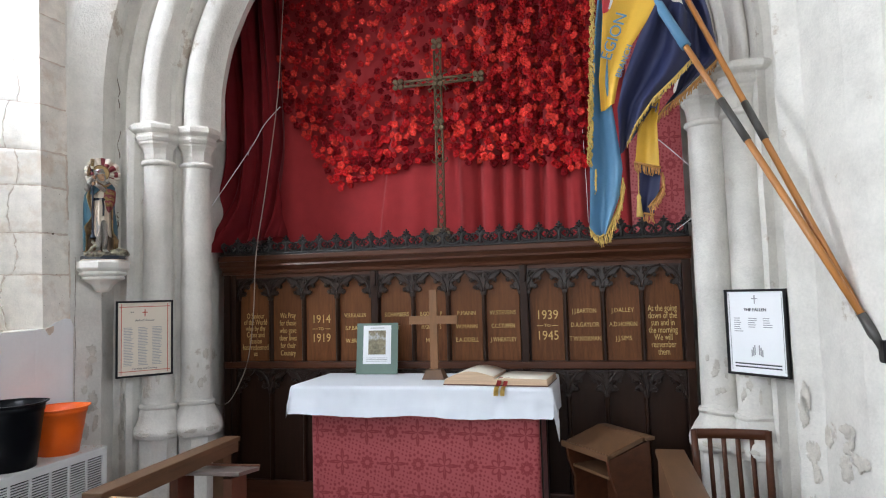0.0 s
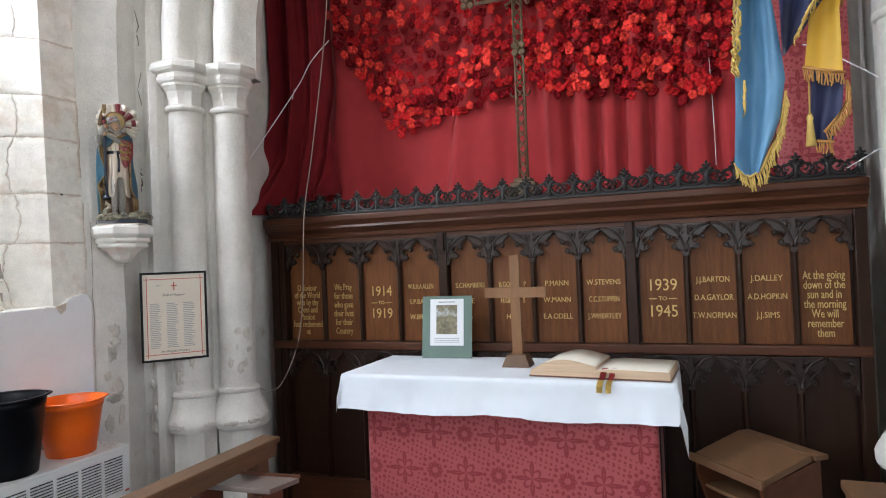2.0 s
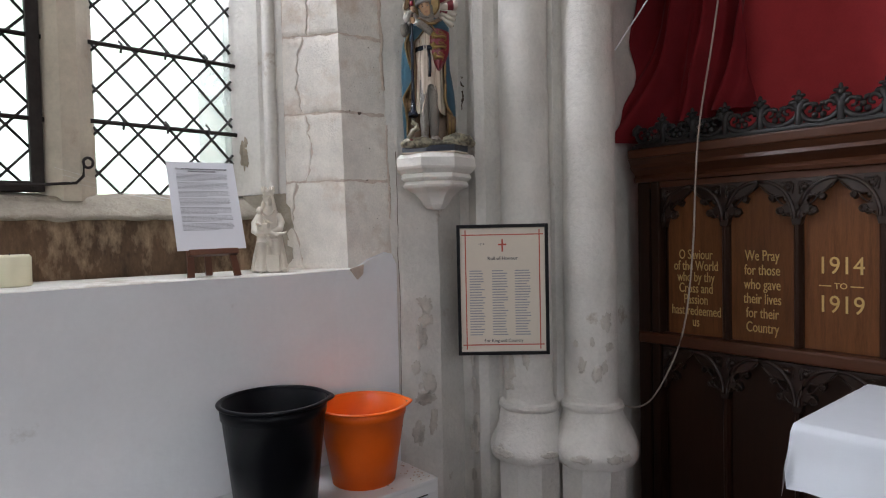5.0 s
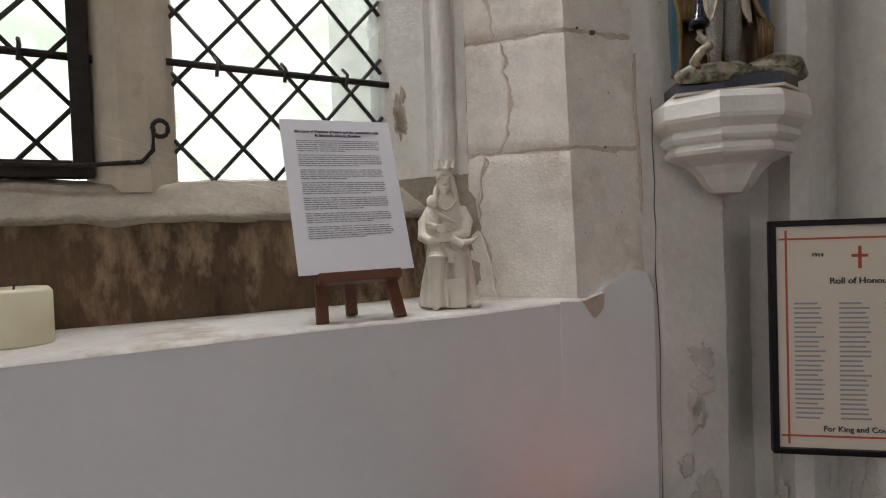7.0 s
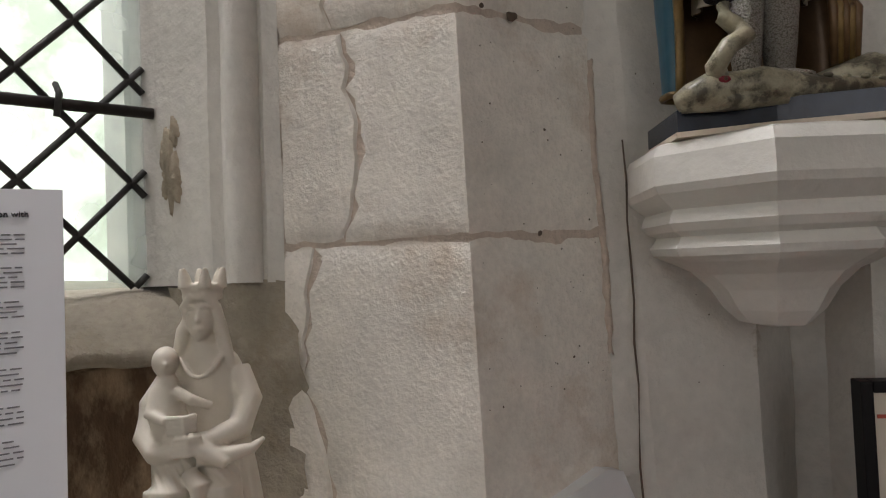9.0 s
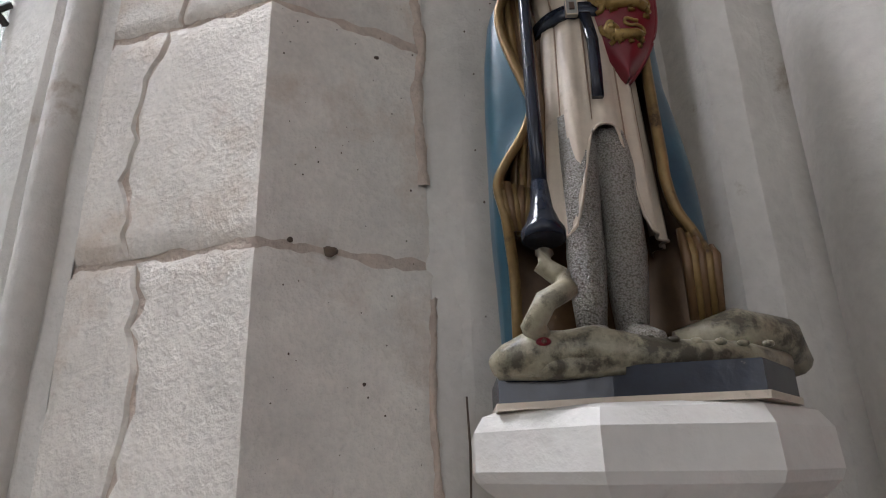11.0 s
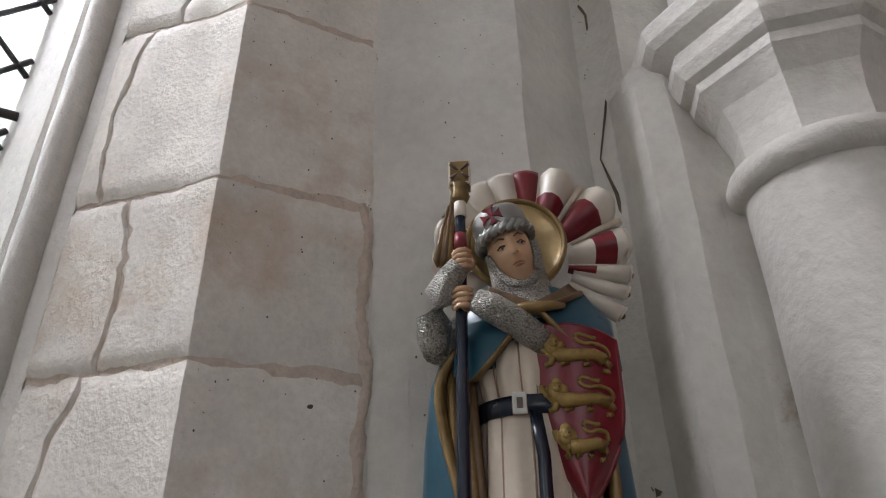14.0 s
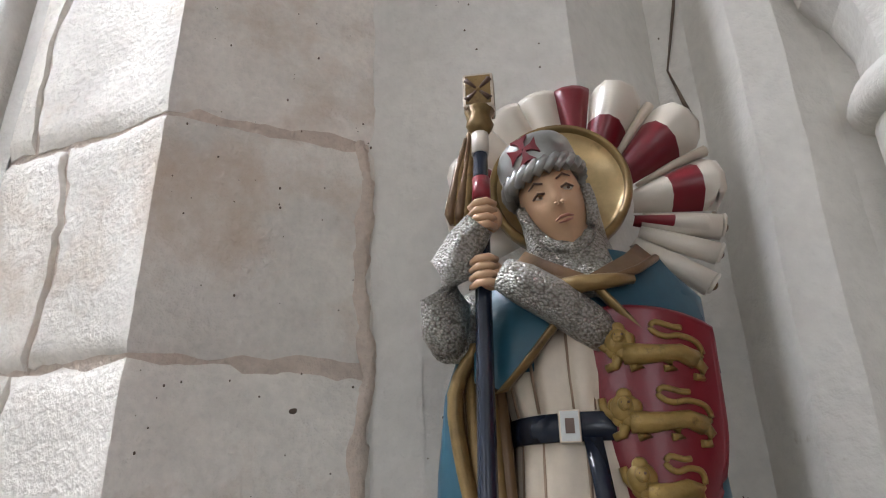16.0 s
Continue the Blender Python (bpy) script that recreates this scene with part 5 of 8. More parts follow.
# ---- heater, buckets ----
heater = thing("convector_heater", (-2.03, 3.0, FLOOR), "long white enamelled convector heater with a louvred grille", "heater")
HX, HY0, HY1, HZ = -1.856, 1.7, 3.856, 0.650
part("casing", boxm(-2.20, HX - 0.012, HY0, HY1 - 0.008, FLOOR + 0.05, HZ - 0.004, 0.004), ENAMEL, heater)
part("top_plate", boxm(-2.203, HX, HY0, HY1, HZ - 0.014, HZ, 0.004), ENAMEL, heater, "white top with brown crumbs of plaster")
part("plinth", boxm(-2.18, HX - 0.04, HY0 + 0.02, HY1 - 0.02, FLOOR, FLOOR + 0.05), DARKGAP, heater)
part("front_panel", boxm(HX - 0.012, HX - 0.002, HY0, HY1, FLOOR + 0.05, 0.44, 0.002), ENAMEL, heater)
part("front_rail", boxm(HX - 0.012, HX - 0.002, HY0, HY1, 0.605, HZ - 0.014, 0.002), ENAMEL, heater)
part("end_stile", boxm(HX - 0.012, HX - 0.002, HY1 - 0.035, HY1, 0.44, 0.605, 0.002), ENAMEL, heater)
part("grille_back", boxm(HX - 0.0118, HX - 0.011, HY0, HY1 - 0.035, 0.44, 0.605), DARKGAP, heater)
for i in range(16):
    y = HY1 - 0.035 - (i + 1) * 0.118
    part("grille_bar", boxm(HX - 0.0105, HX - 0.001, y, y + 0.012, 0.44, 0.605, 0.001), ENAMEL, heater)
    bm = bmesh.new()
    for k in range(12):
        z = 0.446 + k * 0.0132
        box(bm, HX - 0.010, HX - 0.003, y + 0.012, y + 0.118, z, z + 0.006)
    part("louvre", bm, ENAMEL, heater, "bank of thin white louvre slats")
part("badge", boxm(HX - 0.002, HX - 0.0005, HY1 - 0.03, HY1 - 0.008, 0.43, 0.44), REDINK, heater)
bm = bmesh.new()
r2 = random.Random(2)
for k in range(70):
    x, y = r2.uniform(-2.15, -1.87), 3.845 - abs(r2.gauss(0, 0.07))
    ball(bm, (x, y, HZ + 0.001), r2.uniform(0.0015, 0.005), 5, 3, (1, 1, 0.5))
tagged(solid("plaster_crumbs", bm, MORTAR, "brown crumbs of fallen plaster on the heater", "debris"), kind="stuff")


def bucket(name, c, r0, r1, h, material, label):
    root = thing(name, (*c, HZ), label, "bucket")
    z = HZ
    bm = bmesh.new()
    lathe(bm, *c, [(0.0001, z + 0.008), (r0 * 0.9, z + 0.008), (r0 * 0.93, z), (r0, z), (r0 + (r1 - r0) * 0.5, z + h * 0.5), (r0 + (r1 - r0) * 0.86, z + h * 0.86), (r0 + (r1 - r0) * 0.88 + 0.003, z + h * 0.865),
                   (r1 + 0.002, z + h * 0.985), (r1 - 0.004, z + h * 0.985), (r0 + (r1 - r0) * 0.5 - 0.004, z + h * 0.5), (r0 - 0.004, z + 0.012), (0.0001, z + 0.012)], 48, cap=False)
    part("body", bm, material, root, smooth=True)
    bm = bmesh.new()
    lathe(bm, *c, [(r1 - 0.005, z + h * 0.975), (r1 + 0.008, z + h * 0.975), (r1 + 0.010, z + h * 0.99), (r1 + 0.006, z + h), (r1 - 0.003, z + h), (r1 - 0.005, z + h * 0.975)], 48, cap=False)
    for v in bm.verts:                                  # pouring lip
        a = math.atan2(v.co.y - c[1], v.co.x - c[0]) - radians(60)
        a = (a + math.pi) % (2 * math.pi) - math.pi
        v.co.x += 0.014 * math.exp(-(a / 0.22) ** 2) * math.cos(radians(60))
        v.co.y += 0.014 * math.exp(-(a / 0.22) ** 2) * math.sin(radians(60))
    part("rim", bm, material, root, smooth=True)
    return root


bucket("black_bucket", (-2.0, 3.362), 0.116, 0.152, 0.325, BLACKPL, "tall black plastic bucket standing on the heater")
bucket("orange_bucket", (-2.013, 3.672), 0.102, 0.142, 0.25, ORANGEPL, "bright orange plastic bucket standing on the heater")


# ---- corbel and painted statue of a knight ----
ANG = -35
SO = Vector((-2.075, 4.05, 0))
SM = Matrix.Translation((SO.x, SO.y, -0.018)) @ pose(0, 0, 0, 0, 0, ANG + 90)      # local x along the wall, -y towards the chapel


def octo(r, z, front=0.0):
    return [(r * math.cos(radians(-90 + 22.5 + 45 * k)) , r * math.sin(radians(-90 + 22.5 + 45 * k)) - front, z) for k in range(8)]


corbel = thing("statue_corbel", tuple(SM @ Vector((0.0, 0, 1.50))), "white painted octagonal stone corbel with moulded steps", "corbel")
bm = bmesh.new()
CP = [(0.002, 1.548), (0.040, 1.553), (0.056, 1.568), (0.072, 1.590), (0.094, 1.608), (0.116, 1.618), (0.127, 1.622), (0.139, 1.628), (0.143, 1.636), (0.137, 1.644), (0.134, 1.648), (0.146, 1.653), (0.153, 1.661), (0.150, 1.670),
      (0.146, 1.675), (0.156, 1.681), (0.168, 1.690), (0.172, 1.698), (0.171, 1.728), (0.162, 1.741), (0.150, 1.745)]
rings(bm, [octo(r * 0.89, z) for r, z in CP])
for f in bm.faces:
    f.smooth = False
bmesh.ops.transform(bm, matrix=SM, verts=bm.verts)
wobble(bm, 0.0035, 14)
part("moulded_corbel", bm, CORBEL, corbel)

CREAM = mat("aged_cream_paint", (0.62, 0.53, 0.42), 0.35, var=0.14, scale=25, fine=120, bump=0.25, bump_dist=0.002, stain=(0.30, 0.20, 0.12), stain_at=0.70, stain_scale=22)
BLUEP = mat("blue_green_paint", (0.022, 0.085, 0.125), 0.3, var=0.25, scale=18, fine=100, bump=0.15, bump_dist=0.002)
GOLDP = mat("worn_gold_paint", (0.24, 0.155, 0.058), 0.38, 0.4, var=0.4, scale=30, fine=140, bump=0.3, bump_dist=0.002, stain=(0.07, 0.04, 0.02), stain_at=0.62, stain_scale=35)
FLESH = mat("painted_flesh", (0.57, 0.36, 0.215), 0.38, var=0.1, scale=30, bump=0.1)
REDP = mat("painted_red", (0.18, 0.012, 0.020), 0.3, var=0.2, scale=25, bump=0.15)
NAVYP = mat("dark_blue_black_paint", (0.012, 0.017, 0.030), 0.22, var=0.3, scale=30, bump=0.1, stain=(0.5, 0.45, 0.38), stain_at=0.735, stain_scale=26)
SHELLP = mat("white_shell_paint", (0.66, 0.60, 0.51), 0.28, var=0.08, scale=25, bump=0.1, stain=(0.40, 0.28, 0.18), stain_at=0.72, stain_scale=25)
SILVERP = mat("painted_silver_helmet", (0.33, 0.33, 0.31), 0.32, 0.5, var=0.2, scale=30, bump=0.15)
DRAGONP = mat("olive_cream_dragon_paint", (0.34, 0.31, 0.22), 0.35, var=0.6, scale=34, fine=120, bump=0.5, bump_dist=0.003, stain=(0.07, 0.06, 0.04), stain_at=0.52, stain_scale=30)
LINEP = mat("brown_shadow_paint", (0.10, 0.055, 0.035), 0.4, var=0.2, scale=30, bump=0)
LININGP = mat("brown_gold_lining_paint", (0.15, 0.085, 0.038), 0.35, 0.2, var=0.35, scale=35, bump=0.15)


def mail_material():
    m = bpy.data.materials.new("painted_chain_mail")
    m.use_nodes = True
    N, L = m.node_tree.nodes, m.node_tree.links
    b = N["Principled BSDF"]
    b.inputs["Roughness"].default_value, b.inputs["Metallic"].default_value = 0.35, 0.45
    geo, vo, rp, bp = N.new("ShaderNodeNewGeometry"), N.new("ShaderNodeTexVoronoi"), N.new("ShaderNodeMapRange"), N.new("ShaderNodeBump")
    mp = N.new("ShaderNodeMapping")
    mp.inputs["Scale"].default_value = (560, 560, 640)
    L.new(geo.outputs["Position"], mp.inputs[0])
    L.new(mp.outputs[0], vo.inputs["Vector"])
    vo.inputs["Scale"].default_value = 1.0
    mix = N.new("ShaderNodeMix")
    mix.data_type = "RGBA"
    mix.inputs["A"].default_value, mix.inputs["B"].default_value = (0.42, 0.40, 0.36, 1), (0.19, 0.17, 0.14, 1)
    rp.inputs[1].default_value, rp.inputs[2].default_value = 0.35, 0.85
    L.new(vo.outputs["Distance"], rp.inputs[0])
    L.new(rp.outputs[0], mix.inputs["Factor"])
    L.new(mix.outputs["Result"], b.inputs["Base Color"])
    bp.inputs["Strength"].default_value, bp.inputs["Distance"].default_value, bp.invert = 0.9, 0.002, True
    L.new(vo.outputs["Distance"], bp.inputs["Height"])
    L.new(bp.outputs[0], b.inputs["Normal"])
    return m


MAIL = mail_material()
HALOP = mat("pale_gold_leaf", (0.62, 0.45, 0.22), 0.28, 0.35, var=0.35, scale=22, fine=90, bump=0.25, bump_dist=0.002, stain=(0.20, 0.11, 0.04), stain_at=0.66, stain_scale=16)
GOLDL = mat("dull_gold_paint", (0.30, 0.195, 0.055), 0.42, 0.25, var=0.3, scale=60, fine=220, bump=0.5, bump_dist=0.002, stain=(0.10, 0.06, 0.02), stain_at=0.64, stain_scale=60)
LIPP = mat("painted_lips", (0.36, 0.15, 0.10), 0.4, var=0.1, scale=30, bump=0)
# CREASEP: brown that puts shade into the tunic creases
CREASEP = mat("brown_fold_shade", (0.30, 0.20, 0.13), 0.4, var=0.2, scale=30, bump=0)
SLOTS = [CREAM, BLUEP, GOLDP, MAIL, FLESH, REDP, NAVYP, SHELLP, SILVERP, DRAGONP, LINEP, LININGP, HALOP, GOLDL, LIPP, CREASEP]
(sCREAM, sBLUE, sGOLD, sMAIL, sFLESH, sRED, sNAVY, sSHELL, sSILVER, sDRAGON, sLINE, sLINING, sHALO, sGOLDL, sREDLIP, sCREASE) = range(16)


def knight():
    bm = bmesh.new()
    # plinth
    pl = [(-0.122, -0.080), (-0.040, -0.112), (0.060, -0.136), (0.115, -0.070), (0.115, 0.02), (-0.122, 0.02)]
    prism(bm, pl, 1.7435, 1.749, sCREAM)
    prism(bm, [(x * 0.985, y * 0.985) for x, y in pl], 1.749, 1.771, sNAVY)
    # dragon: flat head, body along the plinth, coiled tail
    tube(bm, [(-0.122, -0.085, 1.776), (-0.112, -0.092, 1.779), (-0.095, -0.100, 1.783), (-0.07, -0.102, 1.785), (-0.05, -0.104, 1.786), (0.0, -0.106, 1.778), (0.06, -0.10, 1.777), (0.105, -0.07, 1.776)], [0.009, 0.014, 0.018, 0.015, 0.017, 0.013, 0.012, 0.009], 12, sDRAGON)
    tube(bm, [(-0.120, -0.090, 1.772), (-0.08, -0.104, 1.773), (-0.03, -0.112, 1.773)], [0.007, 0.011, 0.009], 10, sDRAGON)
    ball(bm, (-0.088, -0.1165, 1.789), 0.0042, 10, 6, (1.4, 0.6, 0.8), sRED)
    ball(bm, (-0.088, -0.1190, 1.789), 0.0020, 8, 5, (1, 0.6, 1), sLINE)
    for k in range(9):
        ball(bm, (-0.06 + 0.017 * k, -0.112 + 0.002 * (k % 2), 1.794 - 0.0012 * k), 0.0035, 8, 5, (1.4, 1, 0.8), sDRAGON)
    tube(bm, [(0.03, -0.06, 1.79), (0.075, -0.068, 1.803), (0.115, -0.055, 1.798), (0.135, -0.03, 1.783)], [0.016, 0.019, 0.018, 0.015], 12, sDRAGON)
    tube(bm, [(-0.085, -0.10, 1.785), (-0.094, -0.112, 1.802), (-0.085, -0.122, 1.818), (-0.068, -0.118, 1.828), (-0.070, -0.104, 1.842), (-0.083, -0.108, 1.85), (-0.080, -0.104, 1.862)], [0.011, 0.010, 0.009, 0.009, 0.009, 0.008, 0.007], 10, sDRAGON)
    # feet and legs
    for s, x, w in ((-1, -0.037, 0.92), (1, -0.003, 1.0)):
        rings(bm, [circle(x + s * 0.004, -0.070, 1.786, 0.015, 0.030, 14), circle(x + s * 0.004, -0.066, 1.800, 0.015, 0.028, 14), circle(x, -0.048, 1.812, 0.013, 0.016, 14)], sMAIL)
        rings(bm, [circle(x, -0.048, 1.805, 0.013 * w, 0.014, 18), circle(x, -0.050, 1.84, 0.0165 * w, 0.018, 18), circle(x, -0.053, 1.875, 0.0185 * w, 0.020, 18), circle(x, -0.056, 1.905, 0.0170 * w, 0.020, 18), circle(x - s * 0.001, -0.054, 1.95, 0.0190 * w, 0.021, 18), circle(x - s * 0.003, -0.046, 2.01, 0.022, 0.022, 18)], sMAIL)

    # long cloak: blue outside, gilded hem, brown and gold lining
    CL = [(1.800, -0.100, -0.030, -0.108, 0.076, 0.070, -0.045), (1.860, -0.100, -0.036, -0.110, 0.076, 0.068, -0.052), (1.890, -0.103, -0.044, -0.112, 0.075, 0.060, -0.056),
          (1.915, -0.106, -0.050, -0.113, 0.074, 0.046, -0.058), (1.945, -0.112, -0.052, -0.1135, 0.072, 0.040, -0.060), (1.965, -0.104, -0.056, -0.113, 0.070, 0.040, -0.060), (1.990, -0.088, -0.060, -0.1125, 0.067, 0.040, -0.058),
          (2.020, -0.077, -0.062, -0.112, 0.063, 0.040, -0.056), (2.050, -0.083, -0.058, -0.112, 0.058, 0.041, -0.052), (2.100, -0.096, -0.048, -0.111, 0.056, 0.041, -0.050), (2.145, -0.101, -0.044, -0.107, 0.057, 0.040, -0.050),
          (2.175, -0.085, -0.050, -0.096, 0.058, 0.036, -0.054), (2.200, -0.060, -0.060, -0.083, 0.056, 0.020, -0.062), (2.225, -0.040, -0.060, -0.062, 0.036, 0.004, -0.060)]

    def smooth_line(keys, n):
        pts = [Vector(k) for k in keys]
        pts = [pts[0] * 2 - pts[1]] + pts + [pts[-1] * 2 - pts[-2]]
        out = []
        for i in range(1, len(pts) - 2):
            for j in range(n):
                t = j / n
                a, b, c, d = pts[i - 1:i + 3]
                out.append(0.5 * (2 * b + (c - a) * t + (2 * a - 5 * b + 4 * c - d) * t * t + (3 * b - a - 3 * c + d) * t ** 3))
        return out + [pts[-2]]
    outer, inner = [], []
    for z, xl, yl, ol, orr, xr, yr in CL:
        loop = smooth_line([(xl, yl, z), (ol - 0.001, yl * 0.6 - 0.004, z), (ol + 0.006, 0.000, z), (-0.02, 0.008, z), (orr - 0.006, 0.000, z), (orr + 0.001, yr * 0.6 - 0.004, z), (xr, yr, z)], 5)
        loop = [Vector((p.x, min(p.y, 0.010), p.z)) for p in loop]
        outer.append(loop)
        inner.append([Vector((p.x * 0.93 - 0.001, p.y * 0.9 - 0.004, p.z)) for p in loop])
    rings(bm, outer, sBLUE, False, False)
    rings(bm, inner, sLINING, False, False)
    for i, s in ((0, 1), (-1, -1)):
        line = smooth_line([loop[i] for loop in outer[:12]], 3)
        rings(bm, [[p + Vector((-0.003 * s, -0.003, 0)), p + Vector((0.001 * s, -0.0045, 0)), p + Vector((0.0065 * s, -0.002, 0)), p + Vector((0.006 * s, 0.003, 0)), p + Vector((-0.003 * s, 0.002, 0))] for p in line], sGOLD)
    tube(bm, outer[0], 0.004, 6, sGOLD)
    # folds of the lining behind the lance, and of the turned-back corners
    for k, (x, y) in enumerate(((-0.096, -0.035), (-0.090, -0.040), (-0.084, -0.038), (-0.078, -0.044), (-0.072, -0.042))):
        tube(bm, [(x, y, 2.17 - 0.003 * k), (x + 0.003, y - 0.004, 2.10), (x + 0.008, y - 0.006, 2.03), (x + 0.004, y - 0.004, 1.96), (x - 0.001, y, 1.90)], [0.004, 0.005, 0.004, 0.005, 0.004], 7, (sLINING, sGOLD)[k % 2])
    for k in range(5):
        tube(bm, [(-0.108 + 0.006 * k, -0.050 - 0.002 * (k % 2), 1.950 - 0.002 * k), (-0.104 + 0.005 * k, -0.050, 1.925), (-0.098 + 0.003 * k, -0.047, 1.902)], [0.004, 0.005, 0.003], 7, (sGOLD, sLINING)[k % 2])
        tube(bm, [(0.044 + 0.006 * k, -0.060, 1.895 - 0.004 * k), (0.046 + 0.006 * k, -0.062, 1.87), (0.047 + 0.0055 * k, -0.056, 1.815)], [0.003, 0.005, 0.004], 7, (sLINING, sGOLD)[k % 2])

    # tunic: fluted, gathered by the belt, split over the legs
    tx, ty = -0.017, -0.022
    up = [circle(tx, ty, z, rx, ry, 96, fl, 15) for z, rx, ry, fl in ((2.116, 0.045, 0.047, 0.03), (2.150, 0.052, 0.050, 0.05), (2.19, 0.055, 0.046, 0.03), (2.215, 0.04, 0.035, 0.0))]
    skirt = []
    for j in range(13):
        t = j / 12
        loop = []
        for i in range(96):
            a = 2 * math.pi * i / 96
            g = (a - 1.5 * math.pi + math.pi) % (2 * math.pi) - math.pi
            zig = 0.004 * math.sin(g * 7) * math.exp(-((abs(g) - 0.45) / 0.35) ** 2)
            gap = math.exp(-(abs(g - 0.04) / (0.42 if g < 0 else 0.48)) ** 4)
            zb = 1.890 + 0.102 * gap + zig + 0.0008 * math.sin(i * 0.9)
            z = zb + (2.118 - zb) * t
            h = min(1, (2.118 - z) / 0.22)
            rx, ry = 0.0465 + 0.010 * h, 0.048 + 0.008 * h
            f = 1 + (0.030 + 0.040 * h * (1 - 0.6 * gap)) * math.cos(13 * a + 1.5 * math.sin(2 * a)) * 0.9 + 0.012 * math.cos(29 * a)
            loop.append((tx + rx * f * math.cos(a), ty + ry * f * math.sin(a), z))
        skirt.append(loop)
    rings(bm, skirt, sCREAM, False)
    rings(bm, up, sCREAM, False)
    rings(bm, [[(x * 0.97 - 0.0005, y * 0.97, z) for x, y, z in skirt[0]], [(x * 0.93, y * 0.93, z + 0.015) for x, y, z in skirt[0]]], sLINING, False)
    # shade painted in: thin brown tubes along the valleys between the skirt folds
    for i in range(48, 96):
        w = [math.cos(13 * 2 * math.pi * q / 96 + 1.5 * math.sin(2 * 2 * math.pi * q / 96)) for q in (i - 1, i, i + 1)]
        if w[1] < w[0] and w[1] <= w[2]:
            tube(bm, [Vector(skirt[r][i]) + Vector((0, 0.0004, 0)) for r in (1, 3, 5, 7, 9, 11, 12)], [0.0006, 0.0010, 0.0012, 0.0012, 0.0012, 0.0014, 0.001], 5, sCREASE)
    hem = [Vector(p) for p in skirt[0][50:95]]
    tube(bm, hem, 0.0016, 6, sCREAM)
    # pleats of the chest, their shade drawn as thin brown lines
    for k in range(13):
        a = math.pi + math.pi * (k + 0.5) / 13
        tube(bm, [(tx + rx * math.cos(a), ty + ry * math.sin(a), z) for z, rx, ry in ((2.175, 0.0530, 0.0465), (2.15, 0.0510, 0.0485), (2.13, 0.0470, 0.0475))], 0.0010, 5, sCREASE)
    # belt, buckle, strap
    rings(bm, [circle(tx, ty, 2.113, 0.0485, 0.0505, 40), circle(tx, ty, 2.1135, 0.050, 0.052, 40), circle(tx, ty, 2.1285, 0.050, 0.052, 40), circle(tx, ty, 2.129, 0.0485, 0.0505, 40)], sNAVY)
    box(bm, -0.038, -0.026, -0.077, -0.071, 2.112, 2.130, 0.001, mi=sSILVER)
    box(bm, -0.0345, -0.0295, -0.0785, -0.076, 2.117, 2.125, mi=sLINE)
    rings(bm, [[(x - 0.005, y, z), (x + 0.005, y, z), (x + 0.005, y + 0.005, z), (x - 0.005, y + 0.005, z)] for x, y, z in ((-0.020, -0.076, 2.115), (-0.016, -0.080, 2.08), (-0.017, -0.083, 2.04), (-0.018, -0.0835, 2.016))], sNAVY)
    # shoulders and short cape with a gilded edge
    rings(bm, [circle(-0.015, -0.018, 2.155, 0.072, 0.046, 40), circle(-0.015, -0.020, 2.185, 0.071, 0.048, 40), circle(-0.015, -0.022, 2.208, 0.062, 0.046, 40), circle(-0.017, -0.026, 2.230, 0.042, 0.036, 40)], sBLUE, False)
    for m, clasp in ((1, -0.014), (-1, -0.014)):
        def q(x, y, z):
            return Vector((clasp + m * (x - clasp), y, z))
        rows = [[q(-0.062, -0.048, 2.226), q(-0.040, -0.066, 2.214), q(-0.016, -0.0775, 2.203)], [q(-0.080, -0.048, 2.195), q(-0.058, -0.066, 2.188), q(-0.034, -0.0765, 2.181)],
                [q(-0.086, -0.052, 2.168), q(-0.070, -0.066, 2.164), q(-0.052, -0.073, 2.160)], [q(-0.086, -0.054, 2.150), q(-0.078, -0.062, 2.147), q(-0.069, -0.066, 2.143)]]
        rings(bm, rows, sBLUE, False, False)
        edge = smooth_line([r[-1] for r in rows], 5)
        rings(bm, [[p + Vector((-0.004 * m, -0.002, -0.002)), p + Vector((0, -0.004, 0)), p + Vector((0.005 * m, -0.001, 0.002)), p + Vector((0.004 * m, 0.003, 0))] for p in edge], sGOLD)
    # turned collar and clasp
    for m in (1, -1):
        x0 = -0.014
        rings(bm, [[(x0 - m * 0.036, -0.018, 2.246), (x0 - m * 0.044, -0.022, 2.232)], [(x0 - m * 0.036, -0.046, 2.237), (x0 - m * 0.045, -0.052, 2.224)], [(x0 - m * 0.024, -0.068, 2.222), (x0 - m * 0.030, -0.075, 2.210)], [(x0, -0.078, 2.207), (x0 - m * 0.004, -0.082, 2.198)]], sLINING, False, False)
        tube(bm, [(x0 - m * 0.044, -0.022, 2.232), (x0 - m * 0.045, -0.052, 2.224), (x0 - m * 0.030, -0.075, 2.210), (x0 - m * 0.004, -0.082, 2.199)], 0.0028, 7, sLINING)
    tube(bm, [(-0.040, -0.075, 2.201), (-0.020, -0.084, 2.200), (0.000, -0.081, 2.202), (0.012, -0.075, 2.204)], [0.004, 0.0055, 0.0045, 0.003], 8, sGOLD)
    rings(bm, [circle(-0.016, -0.034, 2.196, 0.044, 0.044, 28), circle(-0.017, -0.036, 2.212, 0.036, 0.036, 28), circle(-0.019, -0.038, 2.228, 0.029, 0.031, 28), circle(-0.022, -0.036, 2.245, 0.027, 0.028, 28), circle(-0.027, -0.032, 2.280, 0.0275, 0.027, 28)], sMAIL)

